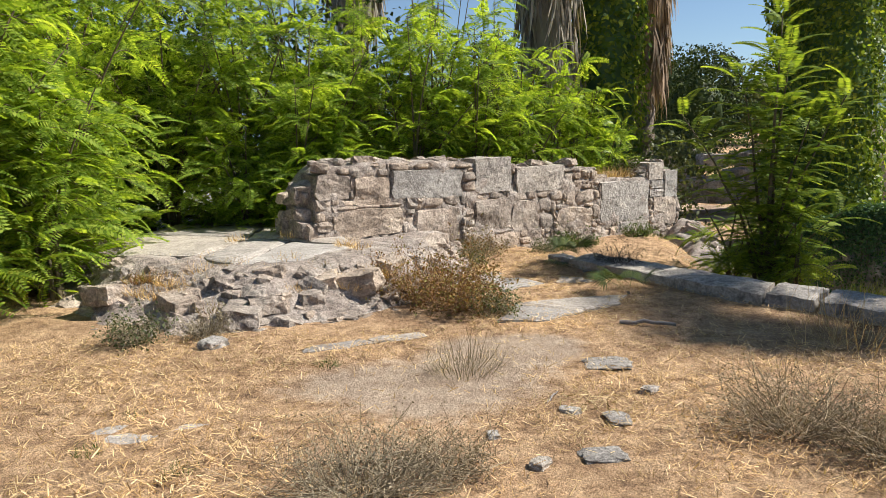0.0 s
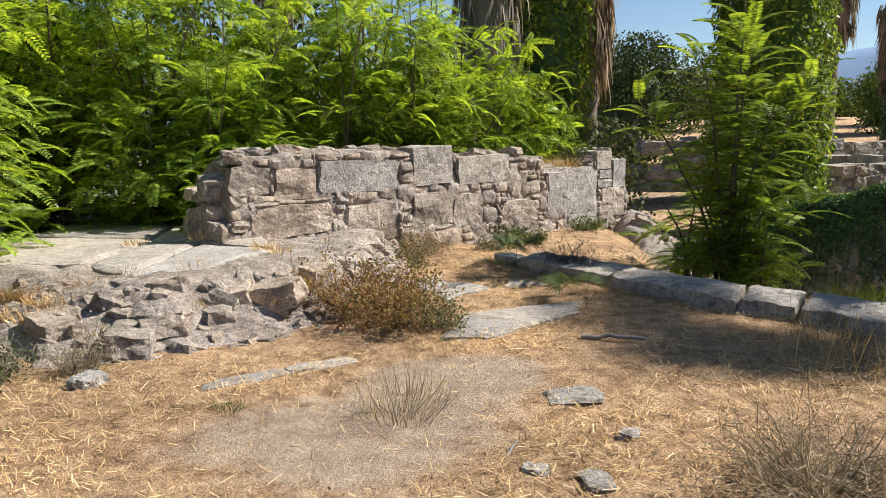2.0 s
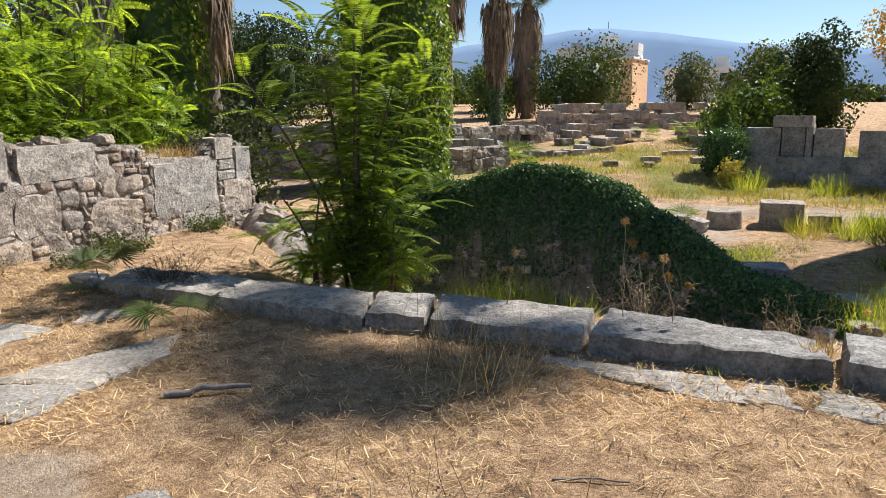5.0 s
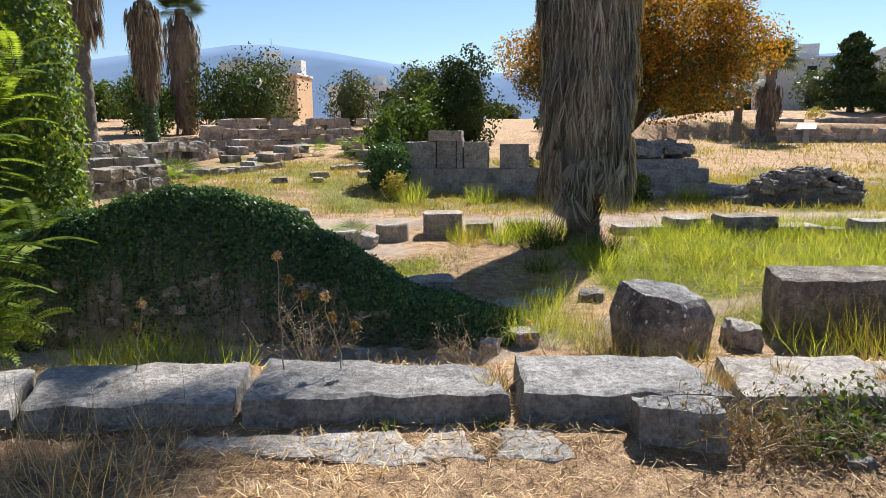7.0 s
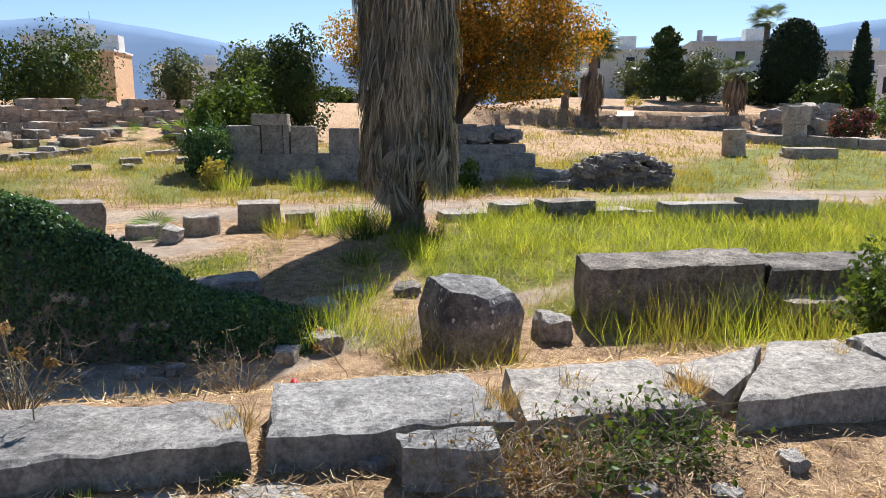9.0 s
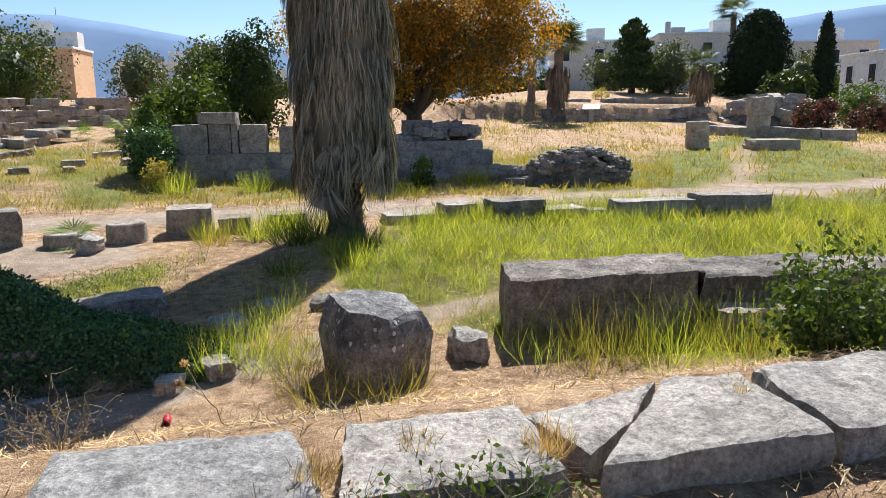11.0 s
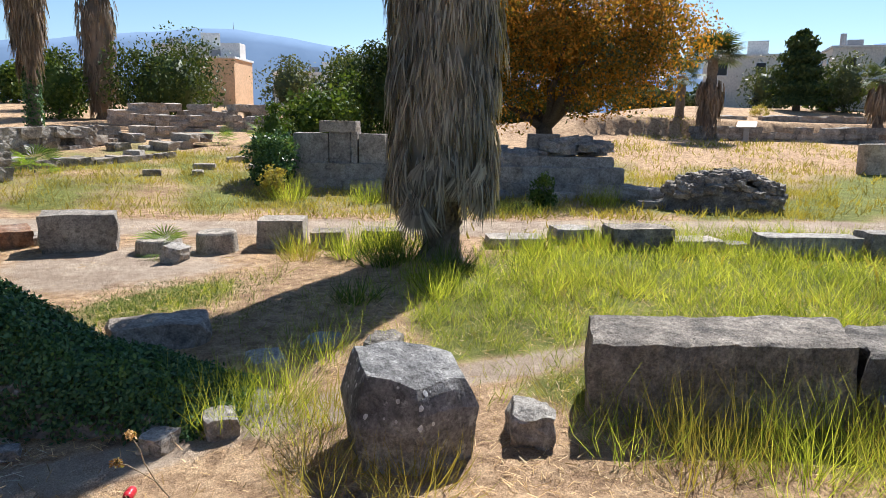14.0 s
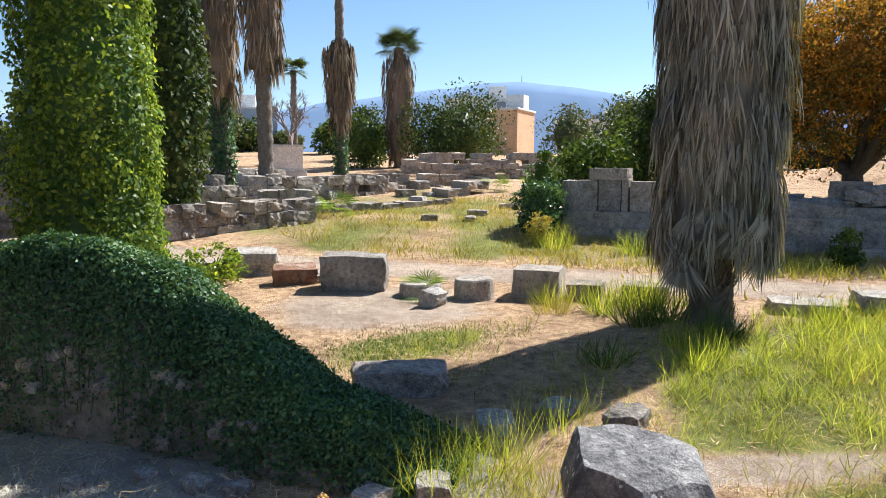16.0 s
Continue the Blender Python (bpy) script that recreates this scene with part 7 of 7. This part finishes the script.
for x, y, n, tall, mat, label in (
    (10.0, 3.1, 110, 0.45, M_GRASS, "tall green grass against the long block"), (10.25, 2.5, 150, 0.46, M_YELLOWGRASS, "tall yellowing grass against the long block"), (10.5, 1.9, 190, 0.5, M_GRASS, "tall green grass against the long block"),
    (10.75, 1.3, 160, 0.45, M_YELLOWGRASS, "tall green grass against the long block"), (11.0, 0.7, 150, 0.55, M_GRASS, "tall green grass against the long block"), (9.8, 2.6, 110, 0.5, M_YELLOWGRASS, "dry yellow grass before the long block"),
    (9.9, 1.9, 110, 0.5, M_GRASS, "tall green grass before the long block"), (10.1, 1.2, 110, 0.5, M_GRASS, "tall green grass before the long block"),
    (8.35, 4.75, 90, 0.45, M_YELLOWGRASS, "dry grass at the foot of the fallen block"), (8.55, 4.1, 90, 0.4, M_YELLOWGRASS, "dry grass at the foot of the fallen block"), (9.3, 5.4, 90, 0.4, M_YELLOWGRASS, "dry grass behind the fallen block"), (8.9, 5.3, 70, 0.35, M_GRASS, "green grass beside the fallen block"),
    (9.35, 6.0, 130, 0.5, M_GRASS, "green grass in the palm's shade"), (8.75, 6.1, 130, 0.55, M_GRASS, "green grass at the mound's end"), (8.9, 5.75, 110, 0.5, M_GRASS, "green grass at the mound's end"), (10.4, 6.3, 80, 0.45, M_GRASS, "green grass in the palm's shade"),
    (14.6, 8.5, 130, 0.6, M_FIG, "dark green weeds beside the palm"), (15.2, 8.4, 130, 0.65, M_FIG, "dark green weeds beside the palm"), (14.7, 7.2, 110, 0.5, M_FIG, "dark green weeds at the palm's foot"), (15.6, 9.2, 140, 0.6, M_GRASS, "tall weeds between the stone blocks"), (14.9, 9.4, 120, 0.6, M_GRASS, "tall weeds between the stone blocks"), (14.2, 9.9, 90, 0.45, M_YELLOWGRASS, "yellowing weeds before the stone blocks"), (14.7, 10.3, 90, 0.45, M_GRASS, "weeds before the squared block"),
    (13.9, 7.2, 100, 0.5, M_GRASS, "green grass in the palm's shade"), (13.2, 6.6, 100, 0.45, M_GRASS, "green grass in the palm's shade"), (12.4, 7.4, 90, 0.4, M_FIG, "green grass in the palm's shade"),
    (16.4, 8.6, 90, 0.6, M_GRASS, "tall weeds before the low block"), (17.0, 6.7, 110, 0.45, M_GRASS, "tall grass before the flat block"), (18.2, 5.9, 110, 0.45, M_GRASS, "tall grass before the flat block"), (18.6, 4.3, 110, 0.45, M_GRASS, "tall grass before the flat block"),
    (22.4, 10.8, 120, 0.7, M_YELLOWGRASS, "tall yellow weeds before the temple base"), (21.4, 13.6, 120, 0.7, M_GRASS, "tall green weeds before the temple base"), (20.4, 15.6, 140, 0.8, M_GRASS, "yellow-green weeds before the temple base"), (24.6, 7.8, 120, 0.7, M_GRASS, "tall weeds beside the rubble heap"),
    (0.15, 4.95, 150, 0.3, M_DRYBUSH, "dry yellow grass tuft in the court"), (3.2, 5.65, 50, 0.55, M_STRAW, "tall dry seed-stalk grass near the kerb"), (3.35, 5.4, 50, 0.5, M_STRAW, "tall dry seed-stalk grass near the kerb"), (5.08, 4.38, 60, 0.12, M_STRAW, "straw tuft in a kerb joint"), (5.68, 3.3, 80, 0.14, M_STRAW, "straw tuft in a kerb joint"), (6.2, 2.45, 90, 0.16, M_STRAW, "straw tuft in a kerb joint"), (6.05, 3.0, 50, 0.1, M_STRAW, "straw tuft in a kerb joint"), (7.1, 1.6, 60, 0.1, M_STRAW, "straw tuft in a kerb joint"),
    (-0.9, 5.1, 80, 0.08, M_FIG, "small green weed in the straw"), (-1.95, 4.1, 40, 0.06, M_FIG, "small green weed in the straw"), (-1.95, 3.55, 60, 0.07, M_FIG, "small green weed in the straw"), (-1.35, 3.3, 60, 0.07, M_FIG, "small green weed in the straw"), (4.85, 4.3, 60, 0.1, M_FIG, "small green weed against the kerb"), (4.55, 4.75, 60, 0.1, M_FIG, "small green weed against the kerb"), (3.0, 3.6, 60, 0.09, M_FIG, "small green weed in the straw"),
    (4.55, 7.35, 130, 0.32, M_GRASS, "green feathery weed behind the kerb"), (4.75, 6.95, 130, 0.3, M_GRASS, "green feathery weed behind the kerb"), (5.0, 6.6, 90, 0.28, M_GRASS, "green feathery weed behind the kerb"),
):
    if "long block" in label:
        tall, n = tall * 1.25, int(n * 0.7)
    tuft("grass_tuft", (x, y, gz(x, y) + (0.14 if "joint" in label else 0)), int(n * 1.5), tall, mat, label, 0.14 + 0.4 * tall if tall > 0.2 else 0.08, 0.004 if x < 4 else 0.006 if x < 12 else 0.013, "grass tufts")


def bush(x, y, r, h, mats, label, stems=60, leaves=900, leaf=0.03, z=None, tangle=0.5):
    """A low scrub bush: thin branching stems with small leaves or seed heads."""
    root = thing("scrub_bush", (x, y, gz(x, y) if z is None else z), label, "bush", "scrub bushes")
    wood, pos = [], []
    for _ in range(stems):
        a = RNG.uniform(0, 2 * math.pi)
        q = np.array([math.cos(a), math.sin(a), 0]) * r * math.sqrt(RNG.uniform(0.05, 1))
        q[2] = h * RNG.uniform(0.35, 1.0) * (1 - 0.45 * (np.hypot(q[0], q[1]) / r) ** 2)
        p0 = q * [0.15, 0.15, 0] + [0, 0, -0.02]
        t = np.linspace(0, 1, 5)[:, None]
        line = p0 * (1 - t) + q * t + RNG.normal(size=(5, 3)) * tangle * 0.06 * t
        wood.append(tube(line, np.linspace(0.004, 0.0018, 5), 3))
        for _ in range(3):
            i = RNG.integers(2, 5)
            e = line[i] + RNG.normal(size=3) * r * 0.22
            e[2] = max(e[2], 0.01)
            wood.append(tube(np.array([line[i], (line[i] + e) / 2 + RNG.normal(size=3) * 0.01, e]), (0.002, 0.0017, 0.0012), 3))
            pos.append(np.array([line[i], e, (line[i] + e) / 2]))
    part("branching", mesh_np("branching", *join(*wood)), mats[0], root)
    pos = np.concatenate(pos)
    p = pos[RNG.integers(0, len(pos), leaves)] + RNG.normal(size=(leaves, 3)) * 0.025
    p[:, 2] = np.maximum(p[:, 2], 0.01)
    leafy(p, random_dirs(leaves, 0.5), leaf, mats[1], "leaves", root, 1.0)
    return root


bush(0.1, 6.95, 0.62, 0.62, (M_RUSTTWIG, M_RUSTBUSH), "rust and olive scrub bush against the platform's corner", 130, 3600, 0.032)
bush(-0.3, 7.3, 0.5, 0.7, (M_RUSTTWIG, M_RUSTBUSH), "rust-brown scrub bush against the platform's corner", 90, 2000, 0.03)
bush(0.45, 6.75, 0.35, 0.3, (M_DRYBUSH, M_OLIVE), "grey-green low scrub beside the rust bush", 60, 1200, 0.03)
bush(-0.4, 3.05, 0.5, 0.3, (M_DRYBUSH, M_DRYBUSH), "dry grey twiggy bush in the straw", 150, 1800, 0.016)
bush(0.0, 3.3, 0.3, 0.22, (M_DRYBUSH, M_DRYBUSH), "dry grey twiggy bush in the straw", 80, 900, 0.016)
bush(2.0, 3.75, 0.5, 0.36, (M_DRYBUSH, M_DRYBUSH), "dry grey twiggy bush in the straw", 150, 1900, 0.016)
bush(2.35, 3.4, 0.45, 0.3, (M_DRYBUSH, M_DRYBUSH), "dry grey twiggy bush in the straw", 120, 1400, 0.016)
bush(-2.65, 5.75, 0.32, 0.3, (M_DRYBUSH, M_OLIVE), "dusty grey-green scrub at the platform's foot", 80, 1100, 0.03)
bush(-2.1, 5.9, 0.25, 0.3, (M_DRYBUSH, M_DRYBUSH), "dead twiggy weed at the platform's foot", 60, 500, 0.02)
bush(0.5, 10.2, 0.45, 0.5, (M_DRYBUSH, M_RUSTBUSH), "brown dry bush at the wall's foot", 90, 1200, 0.028)
bush(0.25, 9.5, 0.35, 0.32, (M_DRYBUSH, M_OLIVE), "grey-green scrub at the wall's foot", 70, 1100, 0.03)
bush(2.1, 11.4, 0.4, 0.25, (M_GREENBARK, M_FIG), "low green weeds at the wall's foot", 60, 1200, 0.035)
bush(3.4, 12.4, 0.35, 0.25, (M_GREENBARK, M_FIG), "low green weeds at the wall's foot", 60, 900, 0.035)
bush(1.5, 10.5, 0.3, 0.22, (M_DRYBUSH, M_OLIVE), "low weeds at the wall's foot", 50, 700, 0.03)
bush(2.15, 8.75, 0.35, 0.34, (M_BARK, M_BARK), "dead dark twiggy bush at the kerb's end", 90, 500, 0.02)
bush(5.5, 2.75, 0.36, 0.2, (M_DRYBUSH, M_FIG), "green leafy weed sprawling before the kerb", 60, 420, 0.04)
bush(5.75, 2.5, 0.34, 0.27, (M_DRYBUSH, M_FIG), "green leafy weed sprawling before the kerb", 60, 520, 0.04)
bush(5.35, 3.0, 0.35, 0.22, (M_DRYBUSH, M_RUSTBUSH), "dry brown weed before the kerb", 80, 700, 0.025)
bush(5.2, 3.3, 0.25, 0.36, (M_DRYBUSH, M_RUSTBUSH), "dry weed beside the stone stump", 40, 300, 0.022)
bush(9.3, 0.75, 0.55, 0.95, (M_GREENBARK, M_FIG), "bright green leafy shrub beyond the kerb", 110, 2600, 0.065)
bush(9.9, 0.2, 0.5, 0.85, (M_GREENBARK, M_FIG), "bright green leafy shrub beyond the kerb", 90, 2000, 0.065)
bush(5.15, 5.85, 0.35, 0.62, (M_DRYBUSH, M_DRYBUSH), "dead upright weed stalks behind the kerb", 34, 260, 0.018)
bush(6.2, 5.2, 0.3, 0.5, (M_DRYBUSH, M_DRYBUSH), "dead upright weed stalks behind the kerb", 30, 200, 0.018)
bush(8.45, 4.95, 0.3, 0.42, (M_DRYBUSH, M_DRYBUSH), "dead weed stalks beside the fallen block", 40, 260, 0.018)
for u in (4.5, 4.8, 5.1, 5.4, 5.65):
    tuft("grass_tuft", wall_at(u, 0.32, 1.0), 130, 0.26, M_RUSTBUSH if u > 5.5 else M_STRAW, "orange dry grass on top of the wall", 0.15, 0.008, "grass tufts", 0.9)
for u in (-0.2, 0.35, 1.35):
    tuft("grass_tuft", wall_at(u, 0.35, 1.36), 90, 0.16, M_RUSTBUSH, "rust dry weeds on top of the wall", 0.14, 0.008, "grass tufts", 0.9)
bush(*wall_at(5.75, 0.45, 0)[:2], 0.35, 0.4, (M_GREENBARK, M_FIG), "green climbing weed on top of the wall", 60, 900, 0.04, wall_at(0, 0, 1.1)[2])
for x, y, t in ((-2.6, 8.6, 0.53), (-2.0, 8.9, 0.53), (-1.2, 8.3, 0.5), (-2.7, 7.75, 0.42), (-1.0, 8.0, 0.5), (-1.7, 7.45, 0.45), (-3.2, 7.9, 0.4)):
    tuft("grass_tuft", (x, y, t), 60, 0.12, M_STRAW, "dry grass between the platform's slabs", 0.14, 0.006, "grass tufts", 1.0)


for i in range(26):
    t = RNG.uniform(0, 1)
    x, y = -3.3 + 2.9 * t + RNG.uniform(-0.2, 0.2), 6.25 + 0.5 * t + RNG.uniform(0, 0.85)
    tuft("grass_tuft", (x, y, 0.06 + 0.36 * min(1, max(0, (y - 6.1 - 0.4 * t) / 1.0))), 70, 0.13, (M_STRAW, M_STRAW, M_RUSTBUSH)[i % 3], "dry straw lodged between the platform's stones", 0.13, 0.006, "grass tufts", 1.1)


def carrot_flower(x, y, z, tall, lean, heads):
    """A dried wild-carrot stalk with curled seed heads."""
    root = thing("dried_flower", (x, y, z), "dried wild carrot stalk with curled brown seed heads", "flower", "dried flowers")
    top = np.array([lean[0], lean[1], tall])
    part("stalk", mesh_np("stalk", *limb((0, 0, -0.03), top, 0.005, 0.0025, 0, 8, 0.012, 5), True), M_DRYBUSH, root)
    for i in range(heads):
        c = top if i == 0 else top * RNG.uniform(0.6, 0.9) + np.array([RNG.uniform(-0.16, 0.16), RNG.uniform(-0.16, 0.16), 0.02])
        if i:
            part("side_stalk", mesh_np("side_stalk", *limb(top * 0.45, c, 0.003, 0.002, 0.02, 5, 0.006, 4), True), M_DRYBUSH, root)
        d = random_dirs(90, 0.4)
        p = c + d * 0.028 * RNG.uniform(0.5, 1, (90, 1))
        leafy(p, d, 0.022, M_RUSTBUSH if i else M_STRAW, "seed_head", root, 0.6)


carrot_flower(4.55, 5.55, 0.1, 0.78, (0.05, 0.02), 3)
carrot_flower(4.75, 5.2, 0.1, 0.55, (-0.05, 0.1), 3)
carrot_flower(4.1, 6.3, 0.1, 0.5, (0.06, -0.05), 2)
carrot_flower(7.45, 5.0, gz(7.45, 5.0), 0.5, (-0.1, 0.25), 2)


def stick(x, y, length, turn, r=0.014):
    root = part("stick", mesh_np("stick", *limb((-length / 2, 0, 0), (length / 2, 0, 0.01), r, r * 0.7, 0.01, 8, 0.006, 6), True), M_GREYTWIG)
    root.matrix_basis = pose(x, y, gz(x, y) + r, 0, 0, turn)
    tagged(root, "dry broken stick lying on the straw", "stick", "sticks")


stick(1.85, 6.25, 0.5, -18, 0.022)
stick(3.0, 4.2, 0.34, -40, 0.006)
stick(1.9, 8.75, 0.45, 30, 0.016)
stick(0.7, 4.35, 0.2, 60, 0.008)
stick(2.6, 3.3, 0.4, 10, 0.008)

can = thing("drink_can", (7.62, 5.67, gz(7.62, 5.67) + 0.033), "crushed red drink can on the dirt", "can", turn=35)
me = mesh_np("body", *tube(np.stack([np.linspace(-0.06, 0.06, 9), np.zeros(9), np.array([0, 0, 0.004, -0.004, 0.003, 0, -0.003, 0, 0])], 1), np.array([0.024, 0.031, 0.033, 0.031, 0.033, 0.032, 0.033, 0.031, 0.025]), 14), True)
part("body", me, M_CAN, can)
part("lid", mesh_np("lid", *tube([(0.058, 0, 0), (0.061, 0, 0), (0.0615, 0, 0)], (0.026, 0.025, 0.002), 14)), M_METAL, can, "silver can lid")
